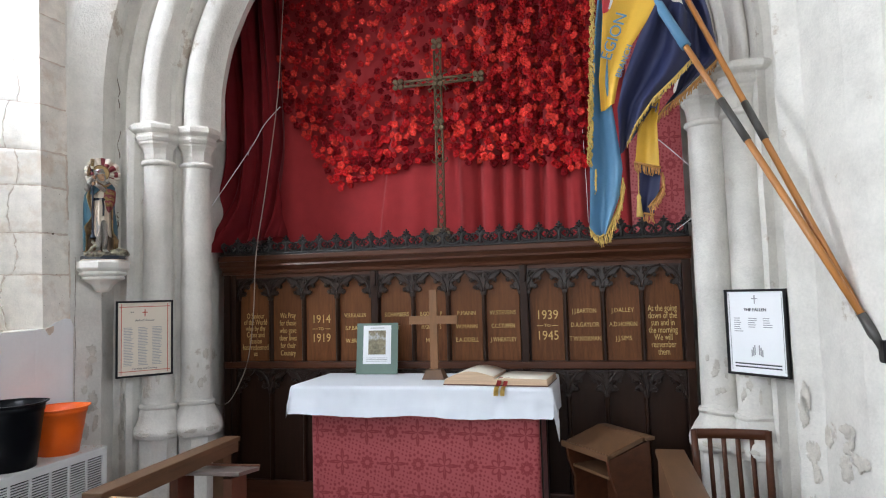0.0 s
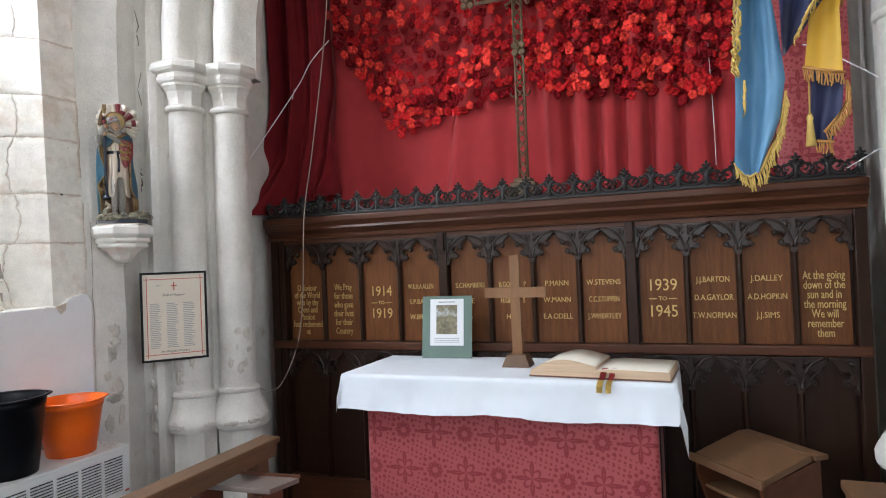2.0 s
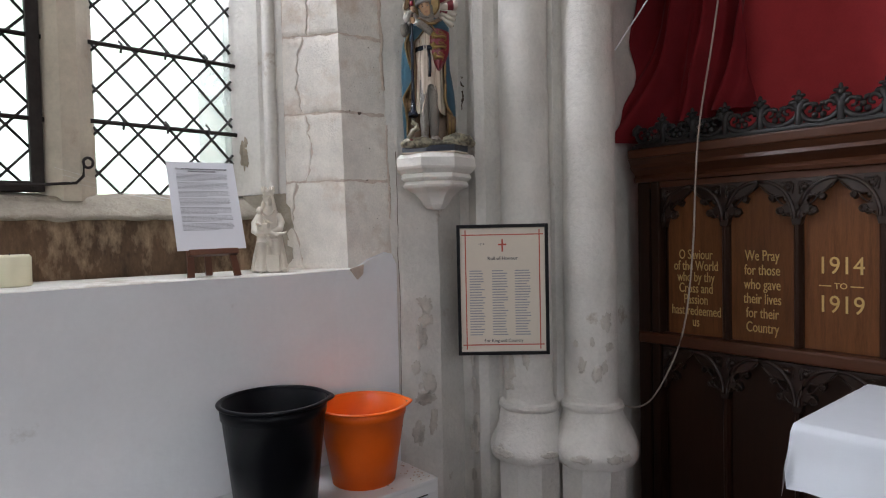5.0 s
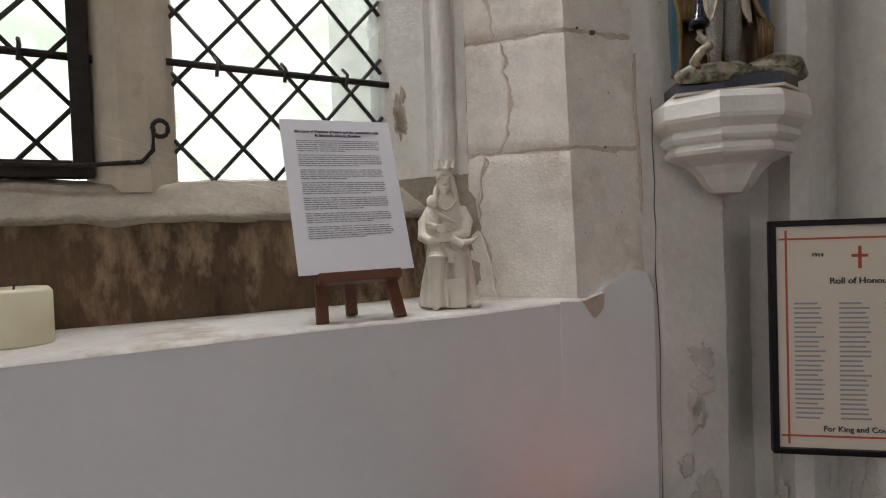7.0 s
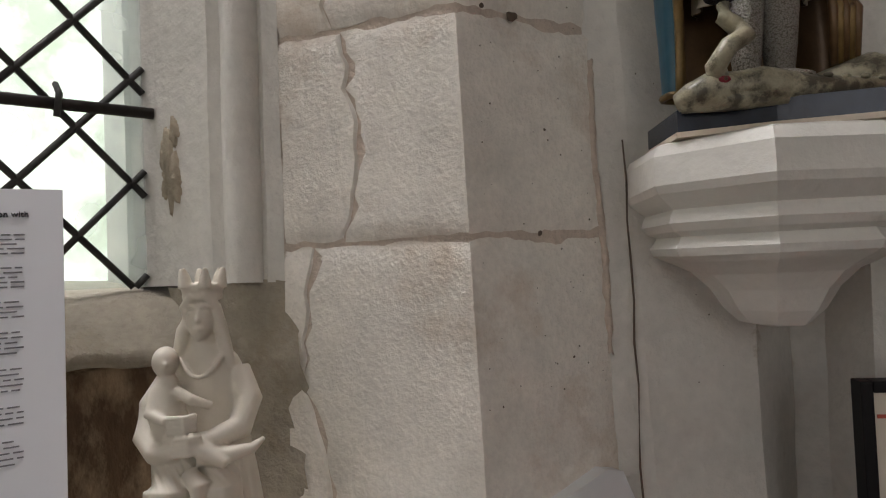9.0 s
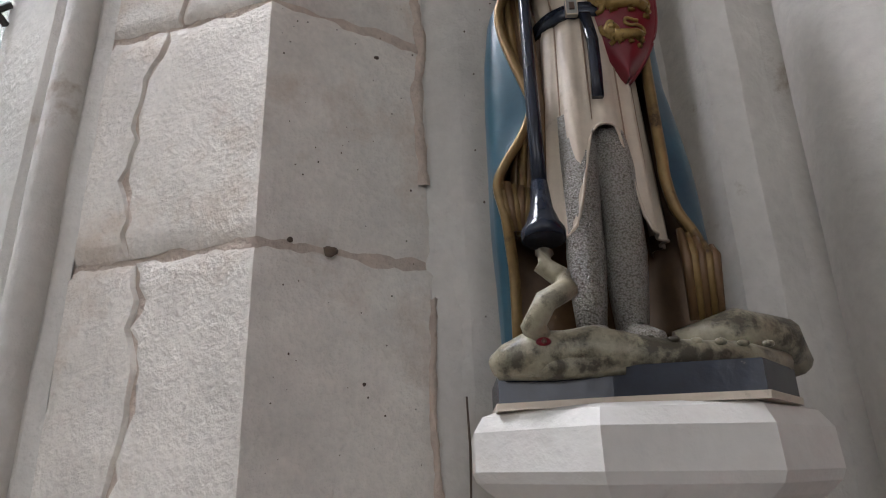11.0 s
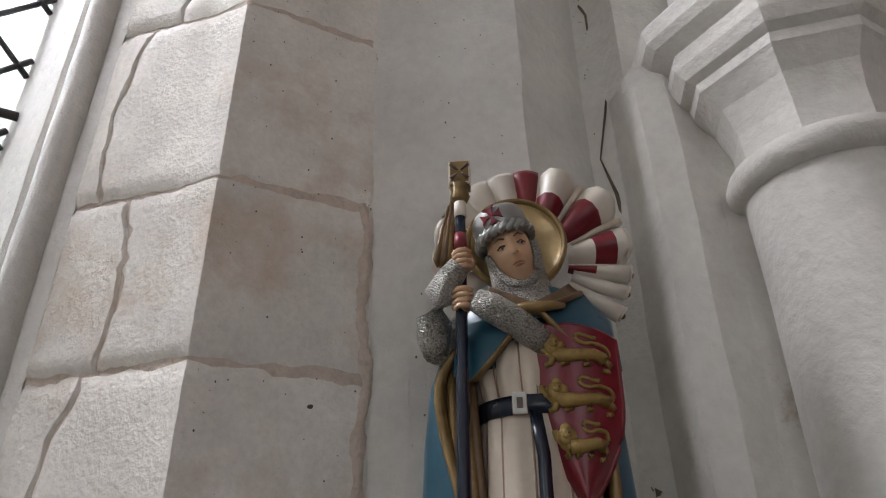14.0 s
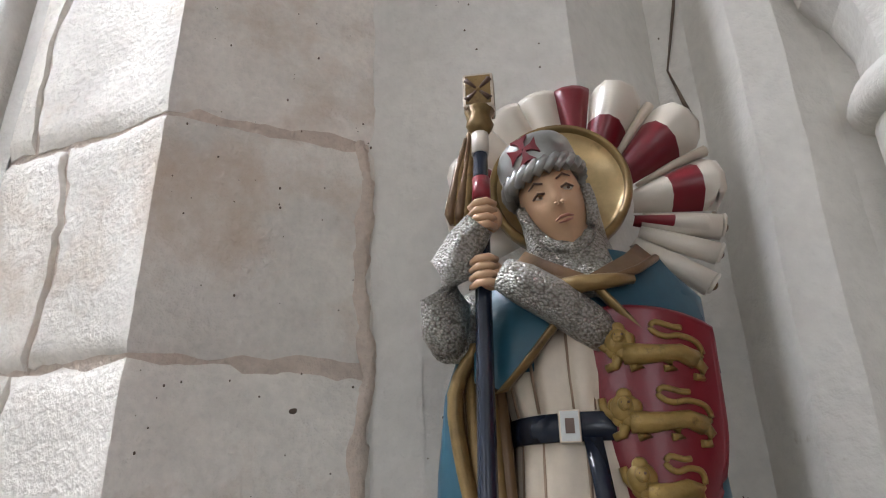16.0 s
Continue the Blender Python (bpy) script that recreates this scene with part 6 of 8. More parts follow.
    # head, leaning over one shoulder and bowed a little
    hc = Vector((-0.0285, -0.054, 2.2635))
    tilt = pose(0, 0, 0, 4, -17, -3) @ Matrix.Diagonal((0.98, 1.14, 0.93, 1))
    K, J = 32, 22
    loops = []
    for j in range(J + 1):
        t = j / J
        z = -0.036 + 0.072 * t
        r = 0.0225 * math.sin(math.pi * (0.10 + 0.80 * t)) ** 0.55 * (0.78 + 0.27 * t)
        loop = []
        for k in range(K):
            a = 2 * math.pi * k / K - math.pi / 2
            x, y = r * math.cos(a), r * 1.1 * math.sin(a)
            g = (a + math.pi / 2 if a < math.pi / 2 else a - 1.5 * math.pi)
            f = math.exp(-(g / 0.17) ** 2)
            y -= f * 0.0070 * math.exp(-((z + 0.007) / 0.0060) ** 2)            # nose
            y -= f * 0.0035 * math.exp(-((z - 0.004) / 0.007) ** 2)
            y -= f * 0.0022 * math.exp(-((z + 0.0205) / 0.003) ** 2)
            y -= f * 0.0030 * math.exp(-((z + 0.031) / 0.004) ** 2)
            for e in (-0.46, 0.46):
                y += 0.0030 * math.exp(-((g - e) / 0.2) ** 2 - ((z - 0.003) / 0.0045) ** 2)
                y -= 0.0012 * math.exp(-((g - e * 1.1) / 0.25) ** 2 - ((z + 0.009) / 0.006) ** 2)
            loop.append(hc + tilt @ Vector((x, y, z)))
        loops.append(loop)
    rings(bm, loops, sFLESH)

    def on_head(x, y, z):
        return hc + tilt @ Vector((x, y, z))
    for s in (-1, 1):
        ball(bm, on_head(s * 0.0096, -0.0188, 0.0016), 0.0024, 10, 6, (1.4, 0.6, 0.48), sSHELL)
        ball(bm, on_head(s * 0.0096 + 0.0006, -0.0199, 0.0016), 0.0012, 8, 6, (1, 0.5, 0.9), sLINE)
        tube(bm, [on_head(s * 0.0052, -0.0200, 0.0032), on_head(s * 0.0096, -0.0206, 0.0050), on_head(s * 0.0138, -0.0176, 0.0026)], [0.0010, 0.0014, 0.0008], 6, sFLESH)
        tube(bm, [on_head(s * 0.0054, -0.0212, 0.0028), on_head(s * 0.0096, -0.0216, 0.0040), on_head(s * 0.0136, -0.0182, 0.0020)], 0.0008, 5, sLINE)
        tube(bm, [on_head(s * 0.0046, -0.0228, 0.0092), on_head(s * 0.0095, -0.0222, 0.0116), on_head(s * 0.0142, -0.0188, 0.0096)], [0.0007, 0.0009, 0.0004], 6, sLINE)
        ball(bm, on_head(s * 0.0022, -0.0286, -0.0100), 0.0014, 8, 5, (1.1, 1, 0.9), sFLESH)
    tube(bm, [on_head(-0.0058, -0.0226, -0.0192), on_head(-0.002, -0.0246, -0.0184), on_head(0.002, -0.0246, -0.0184), on_head(0.0058, -0.0226, -0.0194)], [0.0005, 0.0011, 0.0011, 0.0005], 6, sREDLIP)
    tube(bm, [on_head(-0.0045, -0.0230, -0.0212), on_head(0, -0.0246, -0.0218), on_head(0.0045, -0.0230, -0.0212)], [0.0006, 0.0012, 0.0006], 6, sREDLIP)
    tube(bm, [on_head(0.0228 * math.cos(a), -0.006 - 0.008 * max(0, -math.sin(a)), 0.004 + 0.042 * math.sin(a)) for a in [math.pi + math.pi * k / 16 for k in range(17)]], 0.0040, 8, sMAIL)
    # low round cap on a twisted band, with a red cross
    rings(bm, [[on_head(r * math.cos(2 * math.pi * k / 32), 0.003 + r * 1.06 * math.sin(2 * math.pi * k / 32), z) for k in range(32)] for r, z in ((0.0250, 0.018), (0.0265, 0.024), (0.0275, 0.034), (0.0270, 0.043), (0.0240, 0.0485), (0.012, 0.051))], sSILVER)
    for k in range(24):
        a, b = 2 * math.pi * k / 24, 2 * math.pi * (k + 1.6) / 24
        tube(bm, [on_head(0.0265 * math.cos(a), 0.003 + 0.0285 * math.sin(a), 0.0160), on_head(0.0280 * math.cos((a + b) / 2), 0.003 + 0.030 * math.sin((a + b) / 2), 0.0205), on_head(0.0265 * math.cos(b), 0.003 + 0.0285 * math.sin(b), 0.0250)], 0.0034, 7, sSILVER)
    for k in range(4):
        a = math.pi / 2 * k
        c, s = math.cos(a), math.sin(a)
        pts = []
        for px, pz in [(0.0005, 0.0012), (0.0055, 0.0022), (0.0098, 0.0058), (0.0088, 0.0), (0.0098, -0.0058), (0.0055, -0.0022), (0.0005, -0.0012)]:
            X, Z = px * c - pz * s, px * s + pz * c
            X -= 0.0080
            pts.append((X, Z))
        lay = []
        for lift in (0.0016, -0.002):
            lay.append([bm.verts.new(on_head(X, 0.003 - 1.06 * math.sqrt(max(0, 0.0276 ** 2 - X * X)) - lift, 0.0360 + Z)) for X, Z in pts])
        f = bm.faces.new(lay[0])
        f.material_index = sRED
        for i in range(7):
            f = bm.faces.new((lay[0][i], lay[0][(i + 1) % 7], lay[1][(i + 1) % 7], lay[1][i]))
            f.material_index = sRED
    # halo: dished plate with a raised rim
    hz = Vector((-0.0225, -0.024, 2.2915))
    rings(bm, [[hz + Vector((r * math.cos(2 * math.pi * k / 48), y, r * math.sin(2 * math.pi * k / 48))) for k in range(48)] for r, y in ((0.001, 0.004), (0.042, 0.001), (0.0455, -0.004))], sHALO, False)
    rings(bm, [[hz + Vector((r * math.cos(2 * math.pi * k / 48), y, r * math.sin(2 * math.pi * k / 48))) for k in range(48)] for r, y in ((0.0450, -0.0035), (0.0465, -0.0075), (0.0490, -0.008), (0.0510, -0.004), (0.0505, 0.006), (0.046, 0.012))], sGOLD, False)
    # scallop shell behind the head: plain and red lobes, rolled lower ends
    sc = Vector((-0.008, 0.002, 2.280))
    lobes = [(206, 186, 0.098, 0), (185, 167, 0.104, 1), (166, 147, 0.108, 2), (146, 129, 0.112, 0), (128.6, 112, 0.112, 0), (111.6, 95.6, 0.112, 0), (95.5, 80.5, 0.112, 3), (80, 57, 0.114, 4), (52, 27, 0.116, 5), (22, -3, 0.108, 6), (-6, -18, 0.096, 7)]
    radii = [0.040, 0.058, 0.068, 0.078, 0.090, 0.100]
    for a0, a1, R, kind in lobes:
        a, da = radians((a0 + a1) / 2), radians(abs(a0 - a1) / 2)
        cols = []
        wide = abs(a0 - a1) / 25
        flat = kind in (0, 3)
        rr = [r for r in radii if r < R - 0.006] + [R - 0.006, R - 0.001, R]
        for i, r in enumerate(rr):
            lift = (0.004 + 0.016 * min(1, (r - 0.03) / 0.05) * (0.22 if flat else 0.6 + 0.4 * wide)) * (1 if i < len(rr) - 2 else (0.75 if i == len(rr) - 2 else -0.4))
            us = (-1, -0.85, -0.5, 0, 0.5, 0.85, 1)
            rim = R - 0.010 * wide if not flat else R
            cols.append([sc + Vector(((r - (0.010 * u ** 4 * wide if i >= len(rr) - 3 and not flat else 0)) * math.cos(a + da * u) * 0.97, -max(lift, -0.01) * (1 - abs(u) ** 2.6) - 0.004 + (0.008 if lift < 0 else 0), (r - (0.010 * u ** 4 * wide if i >= len(rr) - 3 and not flat else 0)) * math.sin(a + da * u))) for u in us])
        rows = rings(bm, cols, sSHELL, False, False)
        for f in set(f for row in rows for v in row for f in v.link_faces):
            cz = f.calc_center_median()
            d = (Vector((cz.x, 0, cz.z)) - Vector((sc.x, 0, sc.z))).length
            side = math.degrees(math.atan2(cz.z - sc.z, cz.x - sc.x))
            if kind == 3 or (kind == 4 and d < 0.074) or (kind == 5 and d < 0.089) or (kind == 6 and 0.062 < d < 0.083) or (kind == 7 and d < 0.066) or (kind == 2 and d < 0.085) or (kind == 1 and d < 0.08):
                f.material_index = sRED
    # broad grooves between the large lobes
    for a in (54.5, 24.5):
        d = Vector((math.cos(radians(a)) * 0.97, 0, math.sin(radians(a))))
        tube(bm, [sc + d * 0.05 + Vector((0, -0.002, 0)), sc + d * 0.08 + Vector((0, -0.006, 0)), sc + d * 0.110 + Vector((0, -0.002, 0))], [0.002, 0.0035, 0.0045], 7, sCREAM)
    for a, R, w in ((-12, 0.098, 0.0095), (-24, 0.099, 0.0080), (-37, 0.103, 0.0090)):
        d = Vector((math.cos(radians(a)), 0, math.sin(radians(a))))
        n = Vector((-d.z, 0, d.x))
        tube(bm, [sc + d * 0.045 + Vector((0, -0.004, 0)), sc + d * 0.075 + Vector((0, -0.008, 0)), sc + d * R + Vector((0, -0.010, 0))], [w * 0.7, w * 0.9, w], 14, sSHELL)
        e = sc + d * R + Vector((0, -0.010, 0))
        tube(bm, [e + d * 0.001 + (n * math.cos(t) + Vector((0, -1, 0)) * math.sin(t)) * (w * 0.95 - 0.0009 * t * w / 0.009) for t in [0.5 * i for i in range(17)]], 0.0016, 6, sSHELL)
        ball(bm, e + d * 0.0008, w * 0.45, 10, 6, (1, 1, 1), sLINING)

    # arms: forearm raised to the lance; the other laid across the chest
    tube(bm, [(-0.074, -0.020, 2.205), (-0.092, -0.034, 2.192), (-0.101, -0.046, 2.178), (-0.102, -0.054, 2.174)], [0.018, 0.018, 0.016, 0.012], 16, sMAIL)
    tube(bm, [(-0.1015, -0.054, 2.168), (-0.103, -0.057, 2.180), (-0.102, -0.061, 2.200), (-0.096, -0.067, 2.220), (-0.086, -0.073, 2.236), (-0.077, -0.077, 2.246)], [0.009, 0.0150, 0.0160, 0.0150, 0.0125, 0.0100], 18, sMAIL)
    tube(bm, [(-0.004, -0.066, 2.170), (-0.016, -0.073, 2.179), (-0.034, -0.081, 2.191), (-0.052, -0.084, 2.202), (-0.064, -0.083, 2.209)], [0.011, 0.0125, 0.0130, 0.0128, 0.0105], 16, sMAIL)
    for hx, hz_ in ((-0.0735, 2.2500), (-0.0740, 2.2125)):
        ball(bm, (hx + 0.002, -0.074, hz_), 0.0088, 12, 8, (1, 0.8, 1.15), sFLESH)
        for i in range(4):
            tube(bm, [(hx + 0.006, -0.077, hz_ + 0.0085 - i * 0.0052), (hx + 0.002, -0.0835, hz_ + 0.0082 - i * 0.0052), (hx - 0.005, -0.0830, hz_ + 0.0078 - i * 0.0052), (hx - 0.0095, -0.0765, hz_ + 0.0072 - i * 0.0052)], [0.0026, 0.0027, 0.0025, 0.002], 7, sFLESH)
    # lance with a flared foot and a gilded cross head, and the furled gilt banner behind it
    lance = lambda z: (-0.080 + 0.0045 * (z - 1.87) / 0.49, -0.104 + 0.050 * (z - 1.87) / 0.49, z)
    tube(bm, [lance(z) for z in (1.895, 2.0, 2.1, 2.2, 2.31)], [0.0068, 0.0062, 0.0056, 0.0052, 0.0050], 14, sNAVY)
    tube(bm, [lance(z) for z in (1.872, 1.880, 1.886, 1.900, 1.925)], [0.0175, 0.0180, 0.0145, 0.0095, 0.0068], 18, sNAVY)
    tube(bm, [lance(z) for z in (2.268, 2.285)], 0.0062, 12, sRED)
    tube(bm, [lance(z) for z in (2.305, 2.325)], 0.0060, 12, sSHELL)
    tube(bm, [lance(z) for z in (2.322, 2.330, 2.336, 2.342)], [0.006, 0.010, 0.008, 0.011], 12, sGOLD)
    c = Vector(lance(2.360))
    box(bm, c.x - 0.0110, c.x + 0.0110, c.y - 0.010, c.y + 0.010, 2.342, 2.370, 0.002, mi=sGOLD)
    for k in range(4):
        a = math.pi / 4 + k * math.pi / 2
        tube(bm, [(c.x + 0.002 * math.cos(a), c.y - 0.0100, 2.356 + 0.002 * math.sin(a)), (c.x + 0.012 * math.cos(a), c.y - 0.0098, 2.356 + 0.012 * math.sin(a))], [0.001, 0.0024], 5, sLINE)
    for k in range(4):
        tube(bm, [(-0.083 - 0.0015 * k, -0.034 - 0.002 * (k % 2), 2.345 - 0.004 * k), (-0.086 - 0.003 * k, -0.037, 2.305), (-0.090 - 0.0035 * k, -0.040 - 0.002 * (k % 2), 2.270), (-0.093 - 0.002 * k, -0.041, 2.262)], [0.0022, 0.0030, 0.0042, 0.002], 7, (sGOLD, sLINING)[k % 2])

    # shield, curved, with three gilded lions in low relief
    def sp(u, w, off=0.0):
        """u from -1 to 1 across, w from 0 at the top to 1 at the tip."""
        half = 0.0360 * (1 - (max(0, w - 0.36) / 0.64) ** 2.1)
        half = max(half, 0.0006)
        return (0.0165 + u * half - 0.002 * w, -0.080 - off + 0.014 * u * u + 0.004 * w, 2.180 - 0.140 * w - 0.006 * u * (1 - w) + 0.0035 * (1 - u * u) * (1 - w))
    U, Wn = 14, 20
    front = [[sp(-1 + 2 * i / U, j / Wn) for i in range(U + 1)] for j in range(Wn + 1)]
    backs = [[(x, y + 0.010, z) for x, y, z in row] for row in front]
    rings(bm, front, sRED, False, False)
    rings(bm, backs, sLINE, False, False)
    rim = front[0] + [r[-1] for r in front[1:]] + [r[0] for r in reversed(front[:-1])]
    tube(bm, [(x, y + 0.003, z) for x, y, z in rim], 0.0032, 6, sRED)
    for n, w0 in enumerate((0.13, 0.385, 0.635)):
        k = (0.95, 0.95, 0.80)[n]

        def q(u, w, off=0.001):
            return Vector(sp(u * k + 0.02, w0 + w, off))
        for du, dw, r in ((-0.52, 0.0, 0.0082), (-0.60, 0.035, 0.0052), (-0.44, 0.040, 0.0055), (-0.66, -0.01, 0.0045), (-0.38, -0.005, 0.0045), (-0.52, -0.045, 0.0045)):
            ball(bm, q(du, dw), r, 12, 8, (1, 0.55, 1), sGOLDL)
        ball(bm, q(-0.53, -0.012, 0.0045), 0.0042, 10, 6, (1, 0.6, 1), sGOLDL)
        ball(bm, q(-0.53, 0.000, 0.0065), 0.0018, 8, 5, (1, 0.6, 1), sGOLDL)
        for e in (-0.58, -0.48):
            ball(bm, q(e, -0.018, 0.0068), 0.0008, 6, 4, (1, 0.6, 1), sLINE)
        tube(bm, [q(-0.45, 0.050), q(-0.15, 0.052), (q(0.15, 0.040)), q(0.42, 0.026), q(0.66, 0.040)], [0.0064, 0.0058, 0.0048, 0.0050, 0.0056], 10, sGOLDL)
        for leg in (((-0.55, 0.06), (-0.60, 0.095), (-0.74, 0.105)), ((-0.30, 0.06), (-0.22, 0.098), (-0.38, 0.106)), ((0.30, 0.045), (0.22, 0.070), (0.30, 0.092), (0.14, 0.100)), ((0.68, 0.045), (0.80, 0.068), (0.76, 0.105), (0.62, 0.110)), ((-0.66, 0.03), (-0.84, 0.0), (-0.86, -0.04))):
            tube(bm, [q(*p) for p in leg], [0.0036, 0.0028, 0.0024, 0.0021][:len(leg)], 8, sGOLDL)
        tail = [(0.70, 0.035), (0.82, 0.0), (0.72, -0.040), (0.45, -0.045), (0.25, -0.030), (0.10, -0.035), (0.0, -0.055), (0.08, -0.082), (0.35, -0.075), (0.50, -0.080)]
        tube(bm, smooth_line([q(*p, 0.0005) for p in tail], 3), 0.0018, 6, sGOLDL)
    bmesh.ops.transform(bm, matrix=SM, verts=bm.verts)
    me = bpy.data.meshes.new("knight_statue")
    bmesh.ops.recalc_face_normals(bm, faces=bm.faces)
    bm.to_mesh(me)
    bm.free()
    for m in SLOTS:
        me.materials.append(m)
    ob = new("knight_statue", me)
    return tagged(ob, "painted plaster knight statue with red lion shield and shell", "statue")


knight()


# ---- ivory statuette, easel with laminated sheet, candle on the window ledge ----
def statuette():
    bm = bmesh.new()
    L = SH

    def t(*keys):
        tube(bm, [(x, y, L + z) for x, y, z, _ in keys], [r for *_, r in keys], 16)

    def b(x, y, z, r, sc=(1, 1, 1)):
        ball(bm, (x, y, L + z), r, 18, 12, sc)
    # spreading robe, narrow waist, shoulders, neck
    rings(bm, [circle(x, y, L + z, rx, ry, 40, fl, 11, 0.3) for x, y, z, rx, ry, fl in (
        (0, 0, 0, 0.060, 0.046, 0.05), (0, 0, 0.012, 0.058, 0.045, 0.05), (0.001, 0, 0.06, 0.050, 0.041, 0.05), (0.001, 0, 0.105, 0.044, 0.039, 0.03), (0, 0.006, 0.130, 0.039, 0.030, 0.0),
        (0, 0.009, 0.165, 0.035, 0.024, 0.0), (0, 0.009, 0.192, 0.036, 0.022, 0.0), (0, 0.008, 0.208, 0.029, 0.019, 0.0), (0, 0.006, 0.222, 0.014, 0.014, 0.0), (0, 0.004, 0.234, 0.011, 0.011, 0.0))])
    # knees under the robe, the near one lower, and the folds falling from them
    t((-0.012, 0.0, 0.116, 0.022), (-0.020, -0.034, 0.112, 0.021), (-0.022, -0.042, 0.100, 0.020), (-0.024, -0.045, 0.05, 0.018), (-0.028, -0.048, 0.004, 0.021))
    t((0.014, 0.0, 0.116, 0.020), (0.020, -0.028, 0.114, 0.020), (0.022, -0.036, 0.100, 0.018), (0.024, -0.036, 0.05, 0.016), (0.030, -0.038, 0.004, 0.020))
    for x0, x1, x2, r in ((-0.040, -0.048, -0.054, 0.006), (-0.030, -0.036, -0.042, 0.005), (-0.012, -0.014, -0.014, 0.005), (-0.002, -0.006, -0.004, 0.004), (0.036, 0.044, 0.050, 0.006)):
        t((x0, -0.046 + abs(x0) * 0.3, 0.092, r * 0.6), (x1, -0.056 + abs(x1) * 0.45, 0.05, r), (x2, -0.062 + abs(x2) * 0.5, 0.004, r * 1.3))
    # footstool block between the knees, and the pointed shoes
    box(bm, -0.006, 0.034, -0.058, -0.01, L, L + 0.058, 0.002)
    t((-0.026, -0.05, 0.006, 0.010), (-0.028, -0.066, 0.005, 0.007))
    t((0.044, -0.040, 0.006, 0.010), (0.060, -0.050, 0.005, 0.006))
    # fall of the mantle between the knees and its pointed corner
    t((-0.004, -0.044, 0.116, 0.006), (0.008, -0.050, 0.104, 0.010), (0.006, -0.052, 0.088, 0.006))
    t((0.004, -0.040, 0.128, 0.010), (0.030, -0.038, 0.126, 0.008), (0.050, -0.034, 0.130, 0.005), (0.060, -0.032, 0.138, 0.002))
    # sleeves
    t((0.030, 0.006, 0.196, 0.011), (0.041, -0.004, 0.168, 0.013), (0.036, -0.020, 0.146, 0.012), (0.016, -0.034, 0.140, 0.009), (-0.002, -0.042, 0.140, 0.006))
    t((-0.030, 0.006, 0.196, 0.011), (-0.046, -0.004, 0.166, 0.013), (-0.047, -0.016, 0.140, 0.013), (-0.034, -0.034, 0.130, 0.010), (-0.014, -0.046, 0.132, 0.007))
    for k in range(4):
        t((-0.016 + 0.001 * k, -0.050, 0.140 + 0.0045 * k - 0.009, 0.0026), (0.000, -0.053, 0.141 + 0.0045 * k - 0.009, 0.0026), (0.010, -0.048, 0.142 + 0.0045 * k - 0.009, 0.002))
        t((-0.020, -0.046, 0.150 + 0.0042 * k, 0.0024), (-0.004, -0.051, 0.151 + 0.0042 * k, 0.0024), (0.006, -0.046, 0.152 + 0.0042 * k, 0.002))
    # mantle collar
    t(*[(0.021 * math.cos(a), 0.002 - 0.020 * abs(math.sin(a)), 0.214 - 0.022 * math.sin(a) ** 2, 0.0024) for a in [math.pi * k / 10 for k in range(11)]])
    # head, hair, crown
    b(0, -0.001, 0.246, 0.0160, (0.92, 1.0, 1.25))
    b(0, -0.0075, 0.236, 0.0095, (0.95, 1, 1.1))
    t((0, -0.0155, 0.252, 0.0016), (0, -0.0185, 0.245, 0.0026), (0, -0.0190, 0.2425, 0.0022))
    t((-0.0045, -0.0160, 0.2365, 0.0010), (0, -0.0178, 0.2360, 0.0017), (0.0045, -0.0160, 0.2365, 0.0010))
    b(0, -0.0140, 0.2285, 0.0042)
    for sx in (-1, 1):
        t((sx * 0.003, -0.0158, 0.2555, 0.0012), (sx * 0.007, -0.0150, 0.2570, 0.0016), (sx * 0.011, -0.0115, 0.2555, 0.0010))
        b(sx * 0.0065, -0.0138, 0.2508, 0.0023, (1.5, 0.7, 0.8))
        t((sx * 0.004, -0.012, 0.268, 0.005), (sx * 0.0145, -0.007, 0.256, 0.005), (sx * 0.0175, -0.003, 0.236, 0.006), (sx * 0.022, -0.002, 0.212, 0.006), (sx * 0.026, -0.002, 0.196, 0.003))
    rings(bm, [circle(0, 0.002, L + z, r, r, 28) for r, z in ((0.0165, 0.262), (0.0185, 0.264), (0.0180, 0.270), (0.0192, 0.272), (0.0190, 0.277), (0.0170, 0.278))])
    for k in range(6):
        a = 2 * math.pi * k / 6 - math.pi / 2 + 0.4
        c, s_ = math.cos(a), math.sin(a)
        t((0.0172 * c, 0.002 + 0.0172 * s_, 0.274, 0.0062), (0.0185 * c, 0.002 + 0.0185 * s_, 0.284, 0.0048), (0.0205 * c, 0.002 + 0.0205 * s_, 0.293, 0.0020))
    # the child on the arm
    t((-0.022, -0.022, 0.140, 0.016), (-0.027, -0.026, 0.166, 0.0165), (-0.027, -0.024, 0.188, 0.0130), (-0.027, -0.022, 0.198, 0.007))
    b(-0.027, -0.024, 0.209, 0.0122, (0.95, 1.05, 1.15))
    b(-0.023, -0.036, 0.208, 0.0026)
    b(-0.036, -0.024, 0.207, 0.0036, (0.6, 1, 1.2))
    t((-0.034, -0.030, 0.184, 0.006), (-0.036, -0.040, 0.166, 0.0058), (-0.020, -0.048, 0.160, 0.004))
    t((-0.016, -0.032, 0.184, 0.005), (-0.002, -0.036, 0.176, 0.005), (0.014, -0.030, 0.168, 0.004))
    t((-0.022, -0.034, 0.144, 0.011), (0.002, -0.044, 0.138, 0.009), (0.022, -0.046, 0.126, 0.007), (0.030, -0.048, 0.120, 0.005))
    m = Matrix.Translation((-2.320, 3.508, 0)) @ pose(0, 0, 0, 0, 0, 62)
    bmesh.ops.transform(bm, matrix=m, verts=bm.verts)
